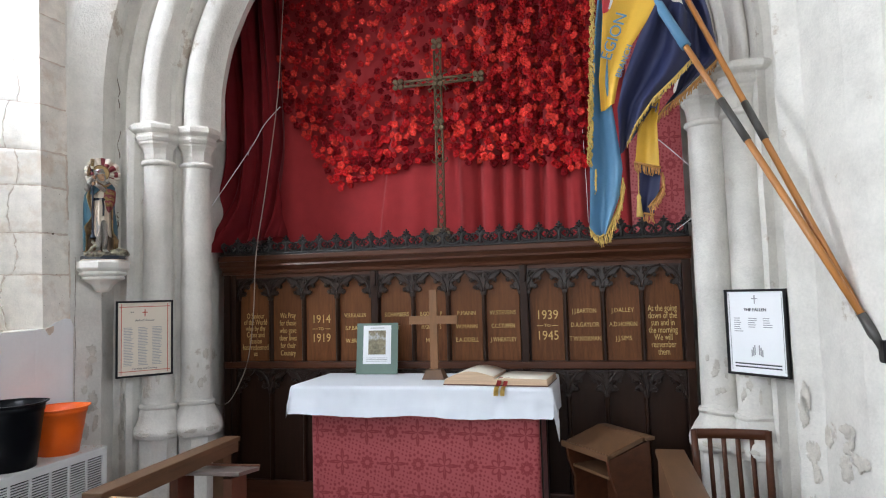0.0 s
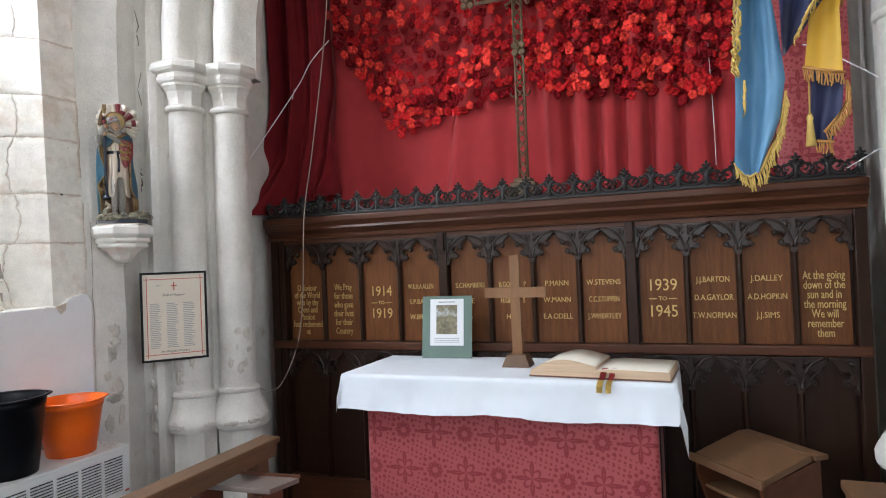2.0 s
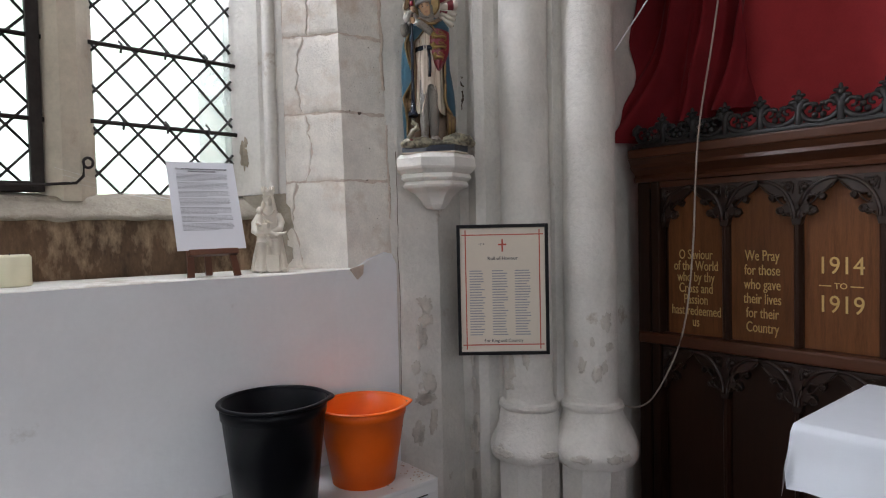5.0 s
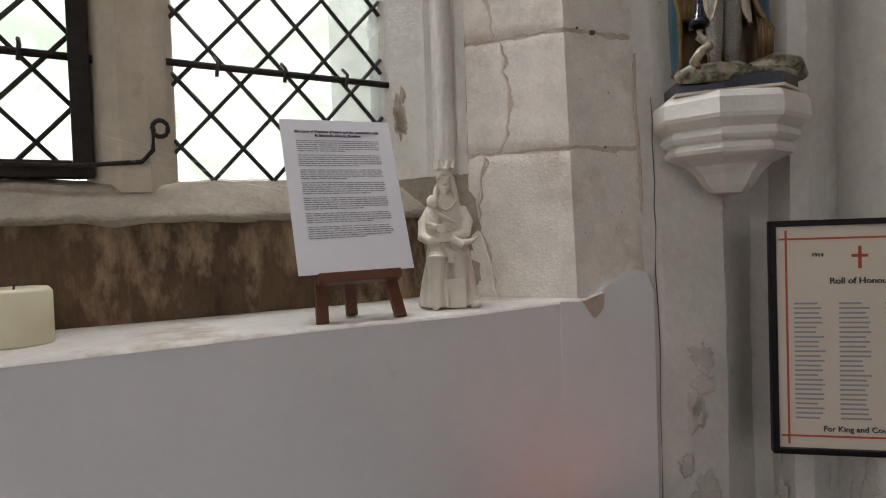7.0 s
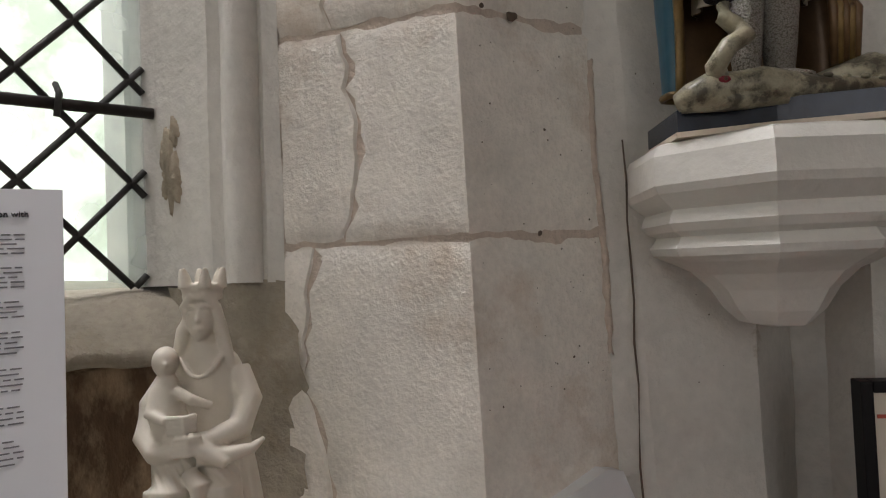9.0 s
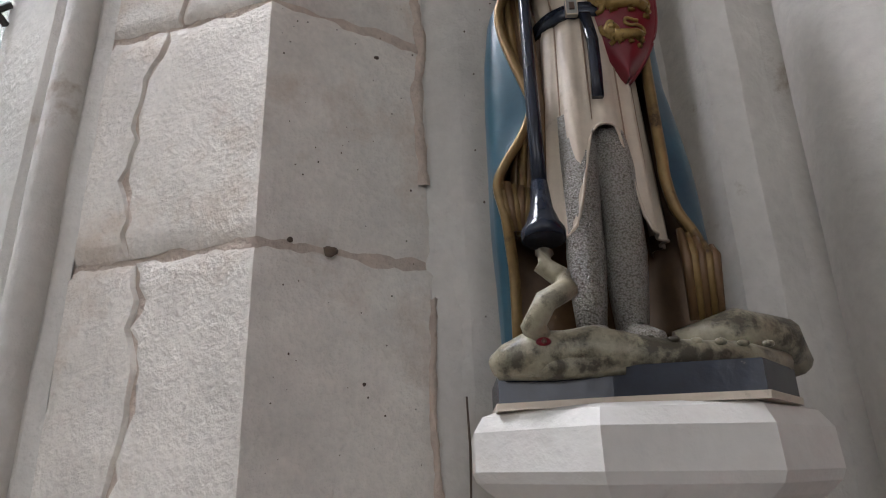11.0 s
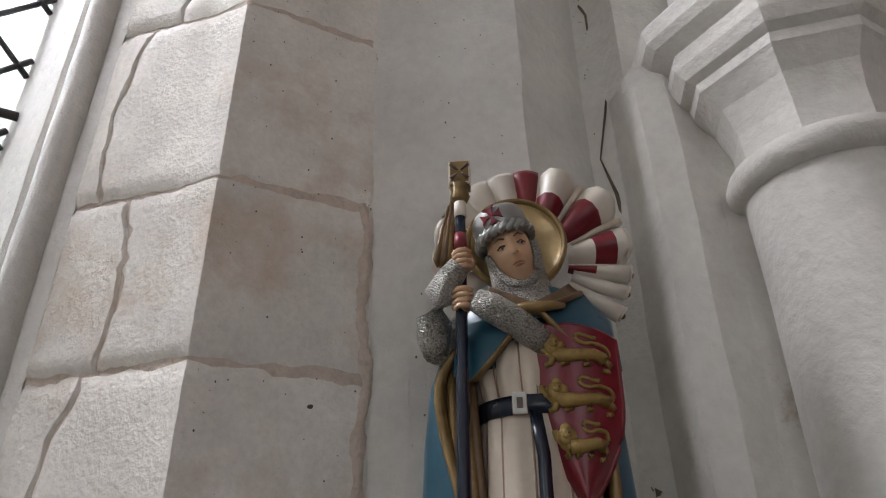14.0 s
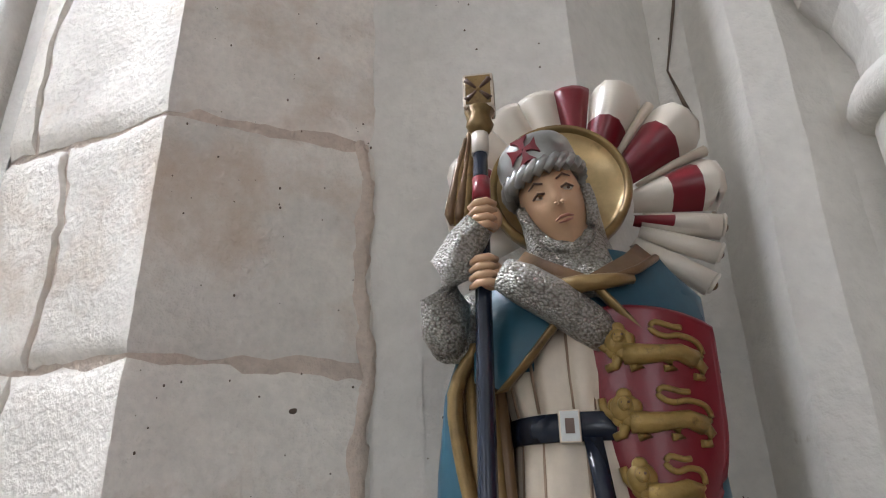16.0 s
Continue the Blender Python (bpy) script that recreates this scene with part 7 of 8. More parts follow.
    bmesh.ops.recalc_face_normals(bm, faces=bm.faces)
    ob = solid("mother_and_child_statuette", bm, IVORY, "ivory resin seated mother and child statuette on the ledge", "statue")
    fuse = ob.modifiers.new("fuse", "REMESH")
    fuse.mode, fuse.voxel_size, fuse.use_smooth_shade = "VOXEL", 0.0013, True
    soft = ob.modifiers.new("soften", "SMOOTH")
    soft.factor, soft.iterations = 0.5, 4
    return ob


statuette()

easel = thing("table_easel", (-2.30, 3.29, SH), "small red-brown wooden table easel on the window ledge", "easel")
PA, PB = Vector((-2.252, 3.183, 1.408)), Vector((-2.242, 3.388, 1.410))
UPV = (Vector((-2.356, 3.188, 1.690)) - PA).normalized()
SIDE = (PB - PA).normalized()
FWD = SIDE.cross(UPV).normalized()
if FWD.x < 0:
    FWD = -FWD
EM = Matrix((SIDE, -FWD, UPV)).transposed().to_4x4()
EM.translation = PA


def leg(p, q, w):
    bm = bmesh.new()
    p, q = Vector(p), Vector(q)
    s = SIDE * w
    t = FWD * 0.006
    rings(bm, [[c + s + t, c - s + t, c - s - t, c + s - t] for c in (p, q)])
    for f in bm.faces:
        f.smooth = False
    part("leg", bm, EASELWOOD, easel)


leg((-2.238, 3.215, SH), (-2.306, 3.235, 1.52), 0.010)
leg((-2.236, 3.360, SH), (-2.304, 3.338, 1.52), 0.010)
leg((-2.318, 3.298, SH), (-2.328, 3.288, 1.55), 0.010)
placed("ledge_bar", boxm(0.03, 0.18, -0.012, 0.012, -0.018, 0.0, 0.002), EASELWOOD, EM, easel)
placed("cross_bar", boxm(0.05, 0.16, 0.006, 0.014, 0.06, 0.075, 0.001), EASELWOOD, EM, easel)
leaf = thing("laminated_sheet", tuple(PA), "laminated white information sheet standing on the easel", "information sheet")
page = placed("sheet", boxm(-0.002, 0.210, -0.0016, 0, 0, 0.300, 0.0005), LAMINATE, EM, leaf)
lettering("print", "Our Lady of Messines (Mesen) and the connection with", 0.0072, INK, EM @ pose(0.104, -0.0021, 0.275), page)
lettering("print", "St Edmund's Church, Blunham", 0.0072, INK, EM @ pose(0.104, -0.0021, 0.267), page)
r3 = random.Random(8)
z = 0.256
for n in (6, 6, 5, 6, 6, 5, 6):
    for k in range(n):
        xe = 0.182 if k < n - 1 else r3.uniform(0.09, 0.15)
        x = 0.024
        while x < xe - 0.004:
            wd = min(r3.uniform(0.004, 0.016), xe - x)
            placed("print", boxm(x, x + wd, -0.0022, -0.0017, z, z + 0.0011), TYPEINK, EM, page)
            x += wd + 0.0022
        z -= 0.0042
    z -= 0.0045
bm = bmesh.new()
lathe(bm, -2.37, 2.772, [(0.050, SH), (0.0515, SH + 0.004), (0.0515, SH + 0.080), (0.046, SH + 0.087), (0.010, SH + 0.082)], 32)
candle = solid("pillar_candle", bm, WAX, "short cream pillar candle on the window ledge", "candle", smooth=True)
bm = bmesh.new()
tube(bm, [(-2.37, 2.772, SH + 0.08), (-2.369, 2.773, SH + 0.093)], 0.0015, 6)
part("wick", bm, INK, candle)

# ---- wooden furniture round the altar ----
rail = thing("bench_rail", (-1.16, 3.4, FLOOR), "oak bench rail with a flat worn top and square posts", "bench")
part("top_board", boxm(-1.215, -1.115, 2.99, 4.04, 0.655, 0.682, 0.006), MIDOAK, rail)
part("side_board", boxm(-1.135, -1.120, 3.0, 4.02, 0.60, 0.655, 0.003), MIDOAK, rail)
for y in (3.02, 3.90):
    part("post", boxm(-1.205, -1.14, y, y + 0.08, FLOOR, 0.655, 0.004), MIDOAK, rail)
part("low_board", boxm(-1.19, -1.15, 3.08, 3.90, 0.02, 0.10, 0.003), MIDOAK, rail)

kneeler = thing("reading_desk", (-1.15, 3.74, FLOOR), "dark oak sloping desk top on two trestle ends", "desk")
km = pose(-1.13, 3.73, 0.575, -8, 0, 4)
placed("desk_top", boxm(-0.245, 0.245, -0.115, 0.115, -0.014, 0.006, 0.003), DESKTOP, km, kneeler, "worn sloping desk top with a pale grey sheen painted into its colour")
placed("ledge", boxm(-0.20, 0.245, 0.108, 0.122, 0.006, 0.018, 0.002), EASELWOOD, km, kneeler)
for x in (-1.30, -0.985):
    part("end_panel", boxm(x, x + 0.05, 3.66, 3.80, FLOOR, 0.555, 0.003), EASELWOOD, kneeler)
part("stretcher", boxm(-1.25, -0.985, 3.71, 3.75, 0.10, 0.16, 0.003), EASELWOOD, kneeler)

front = thing("front_rail", (-0.6, 2.99, FLOOR), "pale worn oak front rail of the stalls", "rail")
part("top_board", boxm(-1.08, 0.10, 2.93, 3.01, 0.645, 0.670, 0.005), PALEOAK, front)
for x in (-1.05, 0.0):
    part("post", boxm(x, x + 0.06, 2.94, 3.0, FLOOR, 0.645, 0.003), PALEOAK, front)

prie = thing("prayer_desk", (0.94, 4.42, FLOOR), "oak prayer desk with a sloping top and open shelf", "prayer desk")
pm = Matrix.Translation((0.925, 4.42, 0)) @ pose(0, 0, 0, 0, 0, -52) @ Matrix.Diagonal((0.80, 0.80, 1, 1))
placed("sloping_top", boxm(-0.24, 0.24, -0.175, 0.115, -0.012, 0.014, 0.004), MIDOAK, pm @ pose(0, 0, 0.63, 13), prie, "worn brown sloping top")
placed("back_strip", boxm(-0.255, 0.255, 0.12, 0.20, 0.648, 0.668, 0.003), MIDOAK, pm, prie)
placed("front_lip", boxm(-0.255, 0.255, -0.205, -0.188, 0.572, 0.606, 0.003), MIDOAK, pm, prie)
for s in (-1, 1):
    bm = bmesh.new()
    x0, x1 = (s * 0.235, s * 0.210) if s > 0 else (s * 0.210, s * 0.235)
    outline = [(-0.165, FLOOR), (-0.165, 0.02), (-0.12, 0.06), (-0.12, 0.40), (-0.17, 0.50), (-0.18, 0.575), (0.17, 0.645), (0.18, FLOOR)]
    rings(bm, [[(x, y, z) for y, z in outline] for x in (min(x0, x1), max(x0, x1))])
    for f in bm.faces:
        f.smooth = False
    placed("side_panel", bm, OAKRAIL, pm, prie)
placed("shelf", boxm(-0.21, 0.21, -0.14, 0.16, 0.46, 0.476, 0.002), MIDOAK, pm, prie)
placed("back_panel", boxm(-0.21, 0.21, 0.155, 0.175, 0.0, 0.64, 0.002), OAKRAIL, pm, prie)
placed("kneeling_board", boxm(-0.21, 0.21, -0.36, -0.13, 0.02, 0.05, 0.003), OAKRAIL, pm, prie)

arm = thing("stall_rail", (1.2, 3.6, FLOOR), "warm brown oak stall rail with a flat top", "bench")
part("top_board", boxm(1.15, 1.285, 2.5, 4.03, 0.650, 0.682, 0.008), MIDOAK, arm)
part("side_board", boxm(1.158, 1.18, 2.55, 4.0, 0.30, 0.650, 0.003), MIDOAK, arm)
for y in (2.6, 3.92):
    part("post", boxm(1.18, 1.26, y, y + 0.08, FLOOR, 0.650, 0.004), MIDOAK, arm)

chair = thing("slatted_chair", (1.53, 4.10, FLOOR), "dark wooden chair with a slatted curved back", "chair")
CH = 0.735


def chair_post(x, lean):
    bm = bmesh.new()
    tube(bm, [(x, 4.19, FLOOR), (x, 4.19, 0.34), (x + lean * 0.004, 4.22, 0.56), (x + lean * 0.01, 4.235, CH)], [0.017, 0.019, 0.018, 0.016], 10)
    part("back_post", bm, OAKRAIL, chair)


chair_post(1.368, -1)
chair_post(1.700, 1)
bm = bmesh.new()
rings(bm, [[(x, 4.235 + 0.022 * math.cos((x - 1.534) / 0.17 * 1.4) - 0.004 + dy, z) for dy, z in ((-0.009, CH - 0.045), (0.012, CH - 0.045), (0.012, CH - 0.004), (0.0, CH + 0.004), (-0.009, CH - 0.002))] for x in [1.358 + 0.352 * k / 16 for k in range(17)]])
part("top_rail", bm, OAKRAIL, chair)
for k in range(4):
    x = 1.436 + k * 0.066
    bm = bmesh.new()
    rings(bm, [[(x - 0.011, y - 0.004, z), (x + 0.011, y - 0.004, z), (x + 0.011, y + 0.005, z), (x - 0.011, y + 0.005, z)] for y, z in ((4.20, 0.36), (4.225, 0.50), (4.245, 0.62), (4.250, CH - 0.03))])
    part("slat", bm, OAKRAIL, chair)
part("lower_rail", boxm(1.37, 1.70, 4.18, 4.205, 0.345, 0.385, 0.004), OAKRAIL, chair)
part("seat", boxm(1.355, 1.712, 3.82, 4.21, 0.315, 0.345, 0.010), OAKRAIL, chair)
for x in (1.372, 1.695):
    bm = bmesh.new()
    tube(bm, [(x, 3.85, FLOOR), (x, 3.85, 0.315)], [0.014, 0.018], 10)
    part("front_leg", bm, OAKRAIL, chair)

# ---- standards on leaning poles ----
def pole(p, q, k0, k1):
    bm = bmesh.new()
    p, q = Vector(p), Vector(q)
    tube(bm, [p + (q - p) * t for t in (0, 0.25, 0.5, 0.75, 1)], [0.0145, 0.016, 0.0155, 0.0145, 0.014], 14)
    bm2 = bmesh.new()
    tube(bm2, [p + (q - p) * t for t in (k0, k1)], 0.0178, 14)
    bm3 = bmesh.new()
    tube(bm3, [p + (q - p) * t for t in (-0.01, 0.06)], 0.019, 14)
    return bm, bm2, bm3


A0, A3, B0, B3 = (1.975, 3.55, 1.22), (1.19, 4.235, 3.20), (1.972, 3.590, 1.235), (1.37, 4.25, 3.19)


def cloth(name, left, right, y, material, parent, amp=0.02, waves=3.0, seed=0, label=""):
    """A hanging fold of silk between two edge lines of the same length in x and z."""
    bm = bmesh.new()
    def at(line, t):
        f = t * (len(line) - 1)
        i = min(int(f), len(line) - 2)
        return [line[i][k] + (line[i + 1][k] - line[i][k]) * (f - i) for k in (0, 1)]
    n, m = 40, 26
    rows = []
    for j in range(n + 1):
        a, b = at(left, j / n), at(right, j / n)
        rows.append([(a[0] + (b[0] - a[0]) * i / m, y - amp * math.sin(waves * math.pi * i / m + seed + 1.2 * j / n) - 0.3 * amp * math.sin(7 * i / m + 3 * j / n + seed), a[1] + (b[1] - a[1]) * i / m) for i in range(m + 1)])
    rings(bm, rows, 0, False, False)
    return part(name, bm, material, parent, label)


def fringe(line, y, parent, material, drop=0.045, seed=0, slant=0.0):
    bm = bmesh.new()
    r = random.Random(seed)
    for (xa, za), (xb, zb) in zip(line, line[1:]):
        n = max(2, int(math.hypot(xb - xa, zb - za) / 0.007))
        for k in range(n):
            x, z = xa + (xb - xa) * k / n, za + (zb - za) * k / n
            d = drop * r.uniform(0.8, 1.15)
            tube(bm, [(x, y, z), (x + slant * d + r.uniform(-0.004, 0.004), y - 0.006, z - d * 0.5), (x + 1.3 * slant * d + r.uniform(-0.006, 0.006), y - 0.004, z - d)], 0.0028, 4)
    tube(bm, [(x, y - 0.002, z) for x, z in line], 0.005, 6)
    part("fringe", bm, material, parent, "thick gold silk fringe" if material is GOLDFR else "copper silk fringe")


f1 = thing("standard_flag", A0, "blue and gold silk standard with gold fringe on a varnished pole", "flag", "standards")
for n, b, m in zip(("pole", "ferrule", "pole_butt"), pole(A0, A3, 0.46, 0.575), (POLEWOOD, TAPE, TAPE)):
    part(n, b, m, f1, smooth=True)
bm = bmesh.new()
p, q = Vector(A0), Vector(A3)
tube(bm, [p + (q - p) * t for t in (0.735, 0.80, 0.9, 1.0)], [0.026, 0.024, 0.026, 0.025], 12)
part("sleeve", bm, SILKBLUE, f1, "faded blue silk pole sleeve")
BL = [(0.999, 3.181), (0.955, 2.867), (0.929, 2.552), (0.903, 2.241), (0.896, 1.993), (0.884, 1.793), (0.929, 1.739)]
BR = [(1.044, 3.174), (1.02, 2.858), (1.015, 2.543), (1.048, 2.29), (1.069, 2.104), (1.047, 1.952), (0.971, 1.758)]
cloth("blue_fold", BL, BR, 4.19, SILKBLUE, f1, 0.022, 2.4, 0.4, "faded blue silk fold")
GL = [(1.035, 3.176), (1.004, 2.956), (0.985, 2.736), (0.966, 2.58), (0.97, 2.407)]
GR = [(1.408, 3.12), (1.253, 2.907), (1.143, 2.748), (1.067, 2.569), (1.041, 2.447)]
cloth("gold_band", GL, GR, 4.155, SILKGOLD, f1, 0.016, 2.2, 1.0, "yellow silk band with worn lettering")
NL = [(1.300, 3.05), (1.174, 2.776), (1.09, 2.566), (1.054, 2.414), (1.057, 2.166)]
NR = [(1.440, 2.90), (1.448, 2.662), (1.40, 2.58), (1.26, 2.456), (1.135, 2.267)]
cloth("navy_fold", NL, NR, 4.165, SILKNAVY, f1, 0.030, 3.4, 0.2, "dark navy silk fold")
fringe([(1.445, 2.645), (1.35, 2.55), (1.24, 2.45), (1.15, 2.33), (1.11, 2.24)], 4.13, f1, GOLDFR, 0.045, 1, -0.3)
fringe([(0.925, 2.0 + 0.0), (0.93, 2.1)], 4.15, f1, GOLDFR, 0.03, 2)
bm = bmesh.new()
rr = random.Random(9)
for k in range(230):
    t = k / 230
    x, z = 0.965 - 0.06 * t, 3.15 - 1.0 * t
    tube(bm, [(x, 4.15, z), (x + rr.uniform(-0.022, 0.012), 4.135, z - 0.02), (x + rr.uniform(-0.02, 0.01), 4.14, z - 0.045)], 0.003, 4)
part("fringe", bm, GOLDFR, f1, "thick gold silk fringe")
fringe([(0.884, 1.800), (0.905, 1.765), (0.935, 1.742), (0.975, 1.765), (1.01, 1.84), (1.047, 1.93), (1.069, 2.05)], 4.18, f1, GOLDFR, 0.055, 3, 0.1)
me = text_mesh("lettering", "EGION", 0.085, SILKBLUE)
me.transform(pose(1.055, 4.125, 2.80, 90, -68, 0))
part("lettering", me, SILKBLUE, f1)
me = text_mesh("lettering", "BRANCH", 0.045, SILKBLUE)
me.transform(pose(1.10, 4.122, 2.66, 90, -68, 0))
part("lettering", me, SILKBLUE, f1)
cloth("red_canton", [(1.01, 3.12), (1.0, 3.0), (1.0, 2.93)], [(1.06, 3.10), (1.05, 3.0), (1.03, 2.94)], 4.125, SILKRED, f1, 0.006, 1.5, 0, "red and white canton")
cloth("white_canton", [(1.055, 3.10), (1.045, 3.0), (1.03, 2.95)], [(1.075, 3.09), (1.06, 3.0), (1.04, 2.95)], 4.123, SILKWHITE, f1, 0.004, 1.5, 0)

f2 = thing("standard_flag", B0, "navy and yellow silk standard with copper fringe on a varnished pole", "flag", "standards")
for n, b, m in zip(("pole", "ferrule", "pole_butt"), pole(B0, B3, 0.46, 0.565), (POLEWOOD, TAPE, TAPE)):
    part(n, b, m, f2, smooth=True)
cloth("navy_fold", [(1.379, 3.124), (1.43, 2.92), (1.42, 2.70), (1.36, 2.50), (1.26, 2.38)], [(1.50, 3.10), (1.55, 2.90), (1.586, 2.665), (1.45, 2.55), (1.30, 2.40)], 4.235, SILKNAVY, f2, 0.02, 2.6, 0.7, "dark navy silk fold")
fringe([(1.585, 2.66), (1.50, 2.58), (1.40, 2.49), (1.30, 2.42), (1.255, 2.36)], 4.22, f2, ORANGEFR, 0.06, 4, -0.3)
YL = [(1.168, 2.465), (1.153, 2.281), (1.134, 2.129)]
YR = [(1.293, 2.545), (1.254, 2.334), (1.256, 2.09)]
cloth("yellow_fold", YL, YR, 4.205, SILKGOLD, f2, 0.014, 2.0, 0.3, "bright yellow silk fold")
me = text_mesh("lettering", "TH", 0.075, SILKNAVY)
me.transform(pose(1.215, 4.185, 2.42, 90, 14, 0))
part("lettering", me, SILKNAVY, f2)
fringe([(1.13, 2.135), (1.19, 2.115), (1.262, 2.095)], 4.195, f2, ORANGEFR, 0.05, 5)
cloth("navy_tail", [(1.157, 2.128), (1.15, 1.976), (1.158, 1.839)], [(1.264, 2.089), (1.250, 1.97), (1.216, 1.851)], 4.225, SILKNAVY, f2, 0.012, 2.0, 0.8)
fringe([(1.27, 2.07), (1.268, 2.00), (1.235, 1.94), (1.19, 1.89)], 4.21, f2, ORANGEFR, 0.05, 6, 0.1)
fringe([(1.165, 1.86), (1.22, 1.85)], 4.21, f2, ORANGEFR, 0.05, 7)
bm = bmesh.new()
tube(bm, [(1.148, 4.20, 2.10), (1.145, 4.20, 1.96)], 0.003, 6)
tube(bm, [(1.145, 4.20, 1.96), (1.145, 4.20, 1.945), (1.145, 4.20, 1.93), (1.145, 4.20, 1.84)], [0.006, 0.012, 0.010, 0.018], 12)
part("tassel", bm, GOLDFR, f2, "gold cord tassel")
bm = bmesh.new()
box(bm, 1.965, 2.03, 3.50, 3.62, 1.15, 1.24, 0.01)
socket = solid("pole_socket", bm, BLACKFR, "black metal flag pole socket on the wall", "bracket")

# brown board high on the pier
bm = bmesh.new()
box(bm, 2.028, 2.062, 2.75, 3.40, 2.13, 3.3, 0.008)
solid("hanging_board", bm, MIDOAK, "brown wooden board hanging on the whitewashed pier", "board")

# ---- cords and wires across the recess ----
def cord(name, pts, r, label, material=ROPE):
    bm = bmesh.new()
    smooth_pts = []
    P = [Vector(p) for p in pts]
    for i in range(len(P) - 1):
        a, b, c, d = P[max(i - 1, 0)], P[i], P[i + 1], P[min(i + 2, len(P) - 1)]
        for k in range(6):
            t = k / 6
            smooth_pts.append(0.5 * ((2 * b) + (c - a) * t + (2 * a - 5 * b + 4 * c - d) * t * t + (3 * b - a - 3 * c + d) * t ** 3))
    smooth_pts.append(P[-1])
    tube(bm, smooth_pts, r, 6)
    return solid(name, bm, material, label, "cord")


cord("rope", [(-1.43, 5.25, 4.2), (-1.46, 5.2, 3.346), (-1.445, 5.1, 2.903), (-1.493, 5.0, 2.226), (-1.521, 4.92, 1.794), (-1.548, 4.92, 1.336), (-1.597, 4.92, 1.006), (-1.702, 4.9, 0.762), (-1.763, 4.85, 0.701), (-1.753, 4.70, 0.754)],
     0.0036, "pale cord hanging slack in front of the screen")
cord("taut_wire", [(-1.70, 4.64, 2.126), (-1.599, 5.0, 2.617), (-1.53, 5.07, 2.80), (-1.447, 5.17, 2.962)], 0.003, "thin pale wire tied from the shaft to the curtain", WHITEPAPER)
cord("wire_end", [(-1.599, 4.99, 2.617), (-1.61, 4.98, 2.58), (-1.618, 4.98, 2.55)], 0.003, "short loose end of pale wire", WHITEPAPER)
cord("taut_wire", [(1.30, 5.2, 2.50), (1.356, 5.1, 2.441), (1.482, 4.65, 2.163)], 0.003, "thin pale wire tied from the shaft to the curtain", WHITEPAPER)
cord("taut_wire", [(1.42, 5.02, 1.83), (1.476, 4.65, 1.871)], 0.003, "thin pale wire tied from the shaft to the screen", WHITEPAPER)
cord("dangling_thread", [(0.86, 5.25, 2.6), (0.87, 5.24, 2.2), (0.872, 5.23, 1.93)], 0.002, "pale thread hanging over the curtain", WHITEPAPER)

# ---- cracks and holes in the stone ----
def crack(name, pts, r, stray=0.010):
    bm = bmesh.new()
    rn = random.Random(len(pts))
    out = []
    for a, b in zip(pts, pts[1:]):
        for k in range(8):
            t = k / 8
            out.append([a[i] + (b[i] - a[i]) * t + rn.uniform(-stray, stray) * (1 if i != 2 else 0.3) for i in range(3)])
    out.append(list(pts[-1]))
    tube(bm, out, [r * rn.uniform(0.3, 1.2) for _ in out], 5)
    return solid(name, bm, PITBROWN, "dark jagged crack in the limewashed stone", "crack", kind="structure")


crack("crack_1", [(-2.148, 4.262, 1.50), (-2.15, 4.26, 1.95), (-2.15, 4.262, 2.1), (-2.140, 4.262, 2.65), (-2.15, 4.26, 3.0)], 0.0028)
crack("crack_2", [(-2.146, 4.258, 1.94), (-2.146, 4.258, 2.06)], 0.007)
crack("crack_3", [(-2.190, 3.956, 1.75), (-2.184, 3.954, 1.37), (-2.180, 3.952, 0.72)], 0.0012, 0.003)
crack("crack_4", [(-2.038, 4.335, 0.1), (-2.04, 4.335, 0.75)], 0.005)
for i, (x, y, z, r) in enumerate(((-2.2065, 3.825, 1.884, 0.0065), (-2.2075, 3.845, 1.642, 0.003), (-2.206, 3.875, 2.130, 0.003), (-2.2065, 3.862, 1.76, 0.002), (-2.2085, 3.785, 1.89, 0.003))):
    bm = bmesh.new()
    ball(bm, (x, y, z), r, 10, 8, (0.5, 1, 0.9))
    wobble(bm, r * 0.5, 200)
    lean_back(solid("stone_hole", bm, PITBROWN, "small dark hole in the pale stone", "hole", "stone holes", kind="structure"))


def on_wall(p, q, f, z, out):
    """A place on the flat wall between two plan points, lifted off it towards the chapel."""
    d = Vector((q[0] - p[0], q[1] - p[1], 0)).normalized()
    n = Vector((d.y, -d.x, 0))
    return Vector((p[0] + (q[0] - p[0]) * f, p[1] + (q[1] - p[1]) * f, z)) + n * out


def patch(name, p, q, line, width, label, seed):
    """A ragged smear of mortar on the flat wall between two plan points."""
    bm = bmesh.new()
    rn = random.Random(seed)
    rows = []
    for (fa, za), (fb, zb) in zip(line, line[1:]):
        for k in range(12):
            t = k / 12
            f, z = fa + (fb - fa) * t, za + (zb - za) * t
            w = width * (0.55 + 0.9 * abs(noise.noise(Vector((z * 25, seed, 0)))) + rn.uniform(-0.12, 0.12))
            rows.append([on_wall(p, q, f + w * (u - 0.5) + rn.uniform(-0.006, 0.006), z + rn.uniform(-0.002, 0.002), o + rn.uniform(0, 0.0012)) for u, o in ((0, 0.001), (0.15, 0.0055), (0.5, 0.0065), (0.85, 0.0055), (1, 0.001))])
    rings(bm, rows, 0, False, False)
    ob = solid(name, bm, MORTAR, label, "mortar", kind="structure")
    lean_back(ob)
    return ob


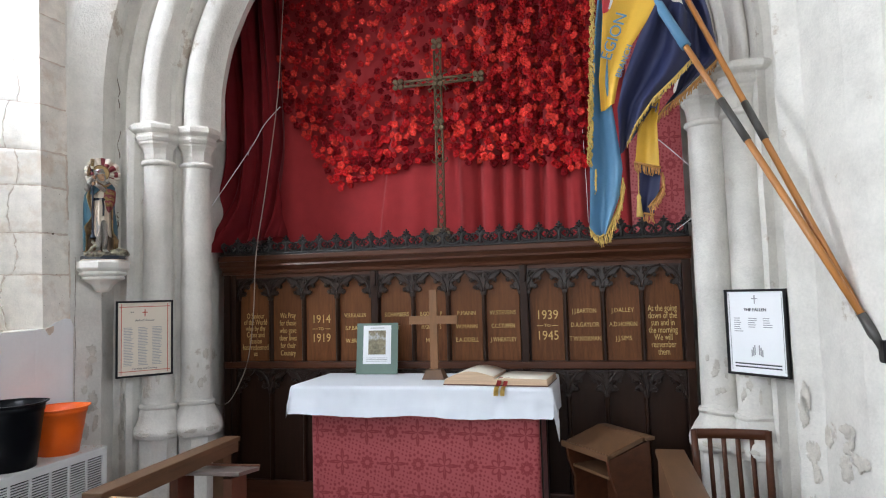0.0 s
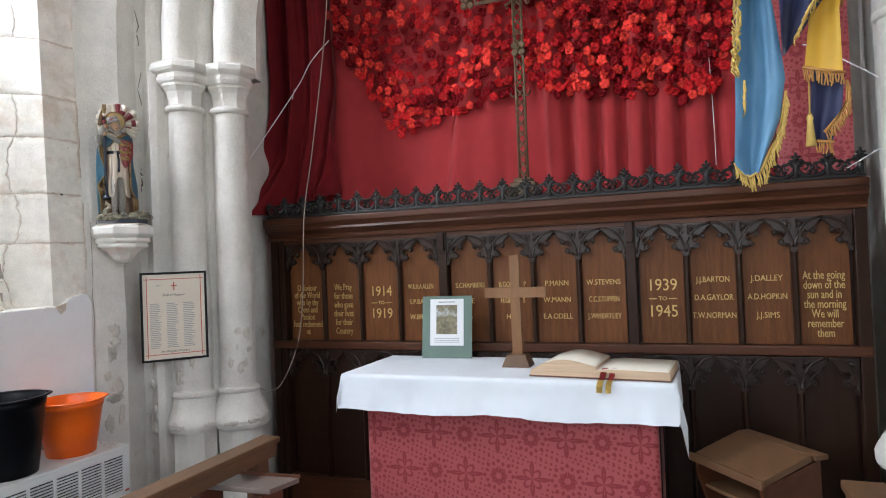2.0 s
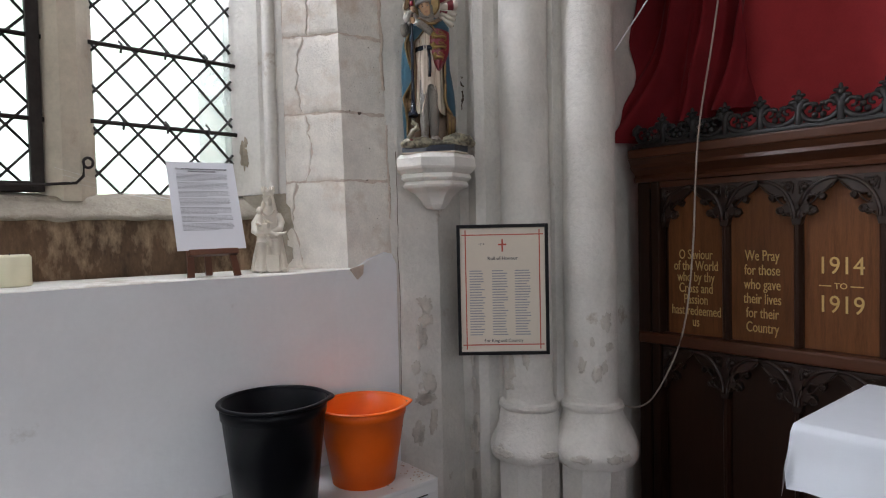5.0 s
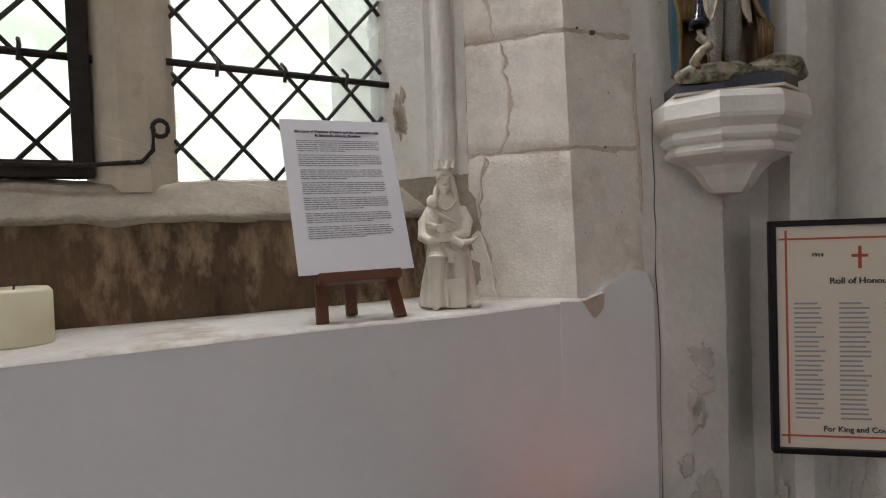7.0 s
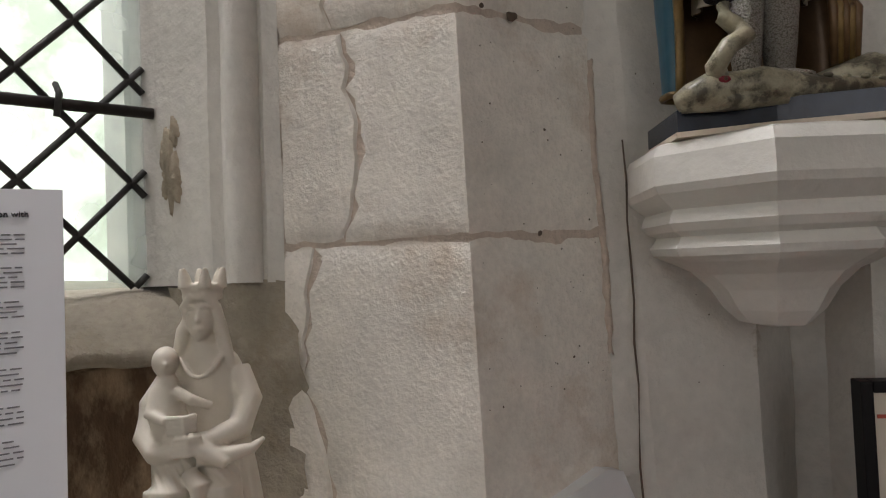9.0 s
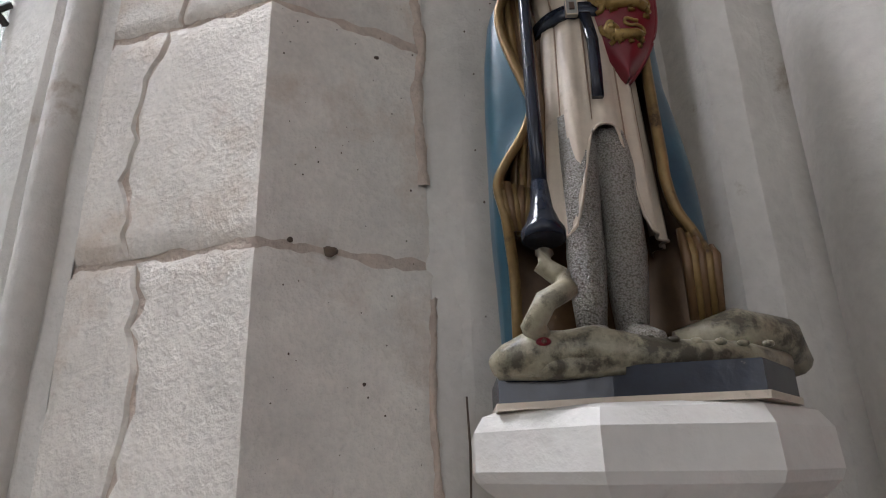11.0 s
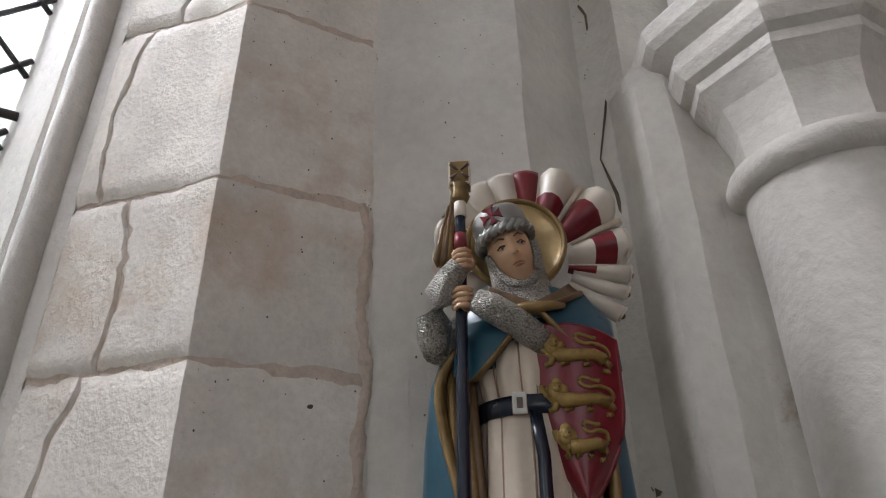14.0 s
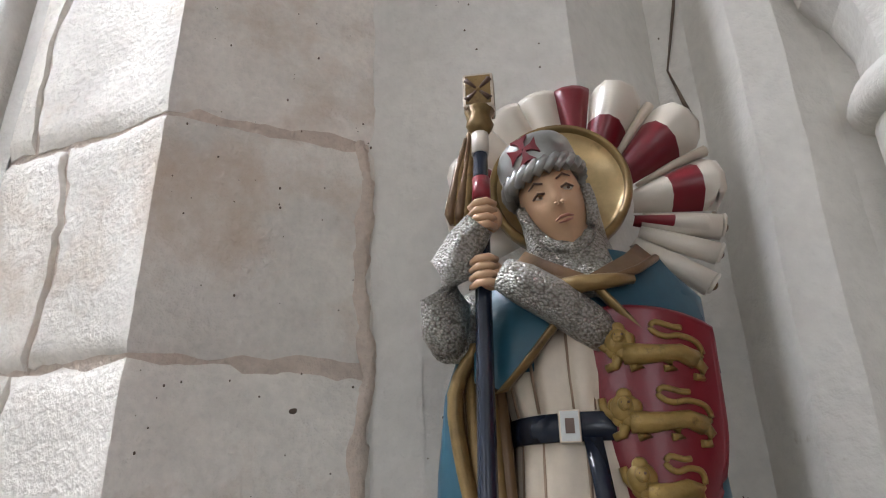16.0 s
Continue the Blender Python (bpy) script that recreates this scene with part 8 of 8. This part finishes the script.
PINK = "pinkish mortar patch on the pale quoin"
patch("mortar_trim_1", QUOIN, P1, [(0.93, 1.98), (0.90, 2.10), (0.95, 2.16), (0.90, 2.24), (0.93, 2.34), (0.88, 2.385)], 0.10, PINK, 3)
patch("mortar_trim_2", QUOIN, P1, [(0.95, 1.50), (0.97, 1.62), (0.94, 1.74), (0.97, 1.86)], 0.06, PINK, 5)
patch("mortar_trim_3", QUOIN, JB, [(0.60, 1.90), (0.55, 2.0), (0.57, 2.12), (0.50, 2.22), (0.52, 2.34)], 0.035, PINK, 7)
for k in range(14):
    rn = random.Random(40 + k)
    f, z = rn.uniform(0.05, 0.9), rn.uniform(1.7, 2.75)
    bm = bmesh.new()
    pts = []
    for i in range(9):
        pts.append(on_wall(QUOIN, JB, min(0.97, f), z, 0.0038))
        f, z = f + rn.uniform(-0.02, 0.03), z - rn.uniform(0.004, 0.018)
    tube(bm, pts, [0.0003] + [rn.uniform(0.0005, 0.0012) for _ in range(7)] + [0.0003], 5)
    lean_back(solid("hairline_crack", bm, PITBROWN, "fine crack in the pale dressed stone", "crack", "hairline cracks", kind="structure"))
bm = bmesh.new()
rn = random.Random(77)
for k in range(420):
    wall = rn.choice(((QUOIN, P1), (QUOIN, P1), (QUOIN, JB), (P2, P3), (P4, (-2.09, 4.292))))
    c = on_wall(*wall, rn.uniform(0.04, 0.96), rn.uniform(1.45, 2.9), 0.0035)
    ball(bm, c, rn.uniform(0.0004, 0.0011), 6, 4, (1, 1, rn.uniform(0.6, 1.6)))
lean_back(solid("stone_pits", bm, PITBROWN, "scattered brown pits in the limewashed stone", "pits", kind="stuff"))
bm = bmesh.new()
rows = []
for k in range(90):
    z = 1.36 + 3.2 * k / 89
    a = [Vector((-2.2085, 3.930, z)), Vector((-2.1985, 3.944, z)), Vector((-2.190, 3.957, z)), Vector((-2.178, 3.972, z))]
    rows.append([p + Vector((0.003 * noise.noise(Vector((z * 14, i, 0))), (0.010 if i == 0 else 0.003) * noise.noise(Vector((z * 17, i, 5))), 0)) for i, p in enumerate(a)])
rings(bm, rows, 0, False, False)
lean_back(solid("joint_fillet", bm, STONE, "limewash filling the joint between quoin and respond", "trim", kind="structure"))


# ---- patches where the limewash has flaked away ----
def flake(place, half_u, half_z, material, seed, label):
    """A thin ragged patch; place(u, z, out) gives a point of the surface about its middle."""
    bm = bmesh.new()
    K = 44
    rows = []
    for f, out in ((0.02, 0.0), (0.5, 0.0), (0.9, 0.0), (1.0, -0.006)):
        row = []
        for k in range(K):
            a = 2 * math.pi * k / K
            w = 1 + 0.55 * noise.noise(Vector((1.3 * math.cos(a), 1.3 * math.sin(a), seed))) + 0.40 * noise.noise(Vector((4 * math.cos(a), 4 * math.sin(a), seed + 9)))
            row.append(place(half_u * f * w * math.cos(a), half_z * f * w * math.sin(a), out))
        rows.append(row)
    rings(bm, rows, 0, False)
    return solid("flaked_patch", bm, material, label, "flaked plaster", "flaked patches", "structure")


def on_shaft(c, r, a0, z0):
    return lambda u, z, out: (c[0] + (r + out) * math.cos(a0 + u / r), c[1] + (r + out) * math.sin(a0 + u / r), z0 + z)


def on_flat(p, q, f0, z0, lift):
    w = math.hypot(q[0] - p[0], q[1] - p[1])
    return lambda u, z, out: tuple(on_wall(p, q, f0 + u / w, z0 + z, lift + out))


GREYBARE = "bare grey plaster where the limewash has flaked away"
rn = random.Random(31)
for c, r, flip in ((C1, R1, False), (C2, R2, False), (C1, R1, True), (C2, R2, True)):
    cc = (mirrored(c[0]) if flip else c[0], c[1])
    mid = radians(-100) if flip else radians(-55)
    for k in range(7):
        flake(on_shaft(cc, r * 1.06 + 0.0035, mid + rn.uniform(-0.9, 0.9), rn.uniform(0.86, 1.12)), rn.uniform(0.008, 0.026), rn.uniform(0.012, 0.035), BAREPLASTER, k + 20 * r + c[0], GREYBARE)
    for k in range(3):
        flake(on_shaft(cc, r * (1.62 if c is C1 else 1.84) + 0.006, mid + rn.uniform(-0.8, 0.8), 0.625), rn.uniform(0.02, 0.04), rn.uniform(0.010, 0.018), BAREPLASTER, k + 7 * c[0], GREYBARE)
for k in range(12):
    flake(on_flat(P2, P3, rn.uniform(0.25, 0.85), rn.uniform(0.55, 1.22), 0.007), rn.uniform(0.012, 0.04), rn.uniform(0.012, 0.05), BAREPLASTER, k + 0.4, GREYBARE)
for k in range(7):
    flake(on_flat(P4, (-2.058, 4.236), rn.uniform(0.6, 0.95), rn.uniform(0.45, 1.2), 0.009), rn.uniform(0.008, 0.02), rn.uniform(0.02, 0.05), BAREPLASTER, k + 3.4, GREYBARE)
for k in range(12):
    flake(on_flat((1.880, 3.94), (1.935, 3.62), rn.uniform(0.1, 0.9), rn.uniform(0.1, 0.95), 0.012), rn.uniform(0.015, 0.055), rn.uniform(0.02, 0.06), BAREPLASTER, k + 5.3, GREYBARE)
for k in range(6):
    flake(on_flat((1.790, 4.02), (1.880, 3.94), rn.uniform(0.2, 0.8), rn.uniform(0.4, 1.0), 0.012), rn.uniform(0.015, 0.04), rn.uniform(0.03, 0.08), BAREPLASTER, k + 8.3, GREYBARE)
for f0, z0, hu, hz in ((0.35, 0.48, 0.05, 0.10), (0.75, 0.40, 0.06, 0.16), (0.5, 0.15, 0.07, 0.12)):
    flake(on_flat((1.935, 3.62), (2.02, 3.45), f0, z0, 0.014), hu, hz, DAMPPLASTER, f0 * 7, "damp brown plaster near the foot of the pier")
for k in range(5):
    flake(on_flat((-2.60, 3.505), (-2.53, 3.535), rn.uniform(0.2, 0.9), rn.uniform(1.64, 1.80), 0.004), rn.uniform(0.006, 0.014), rn.uniform(0.015, 0.045), DAMPPLASTER, k + 11.3, "brown bare stone on the window jamb")
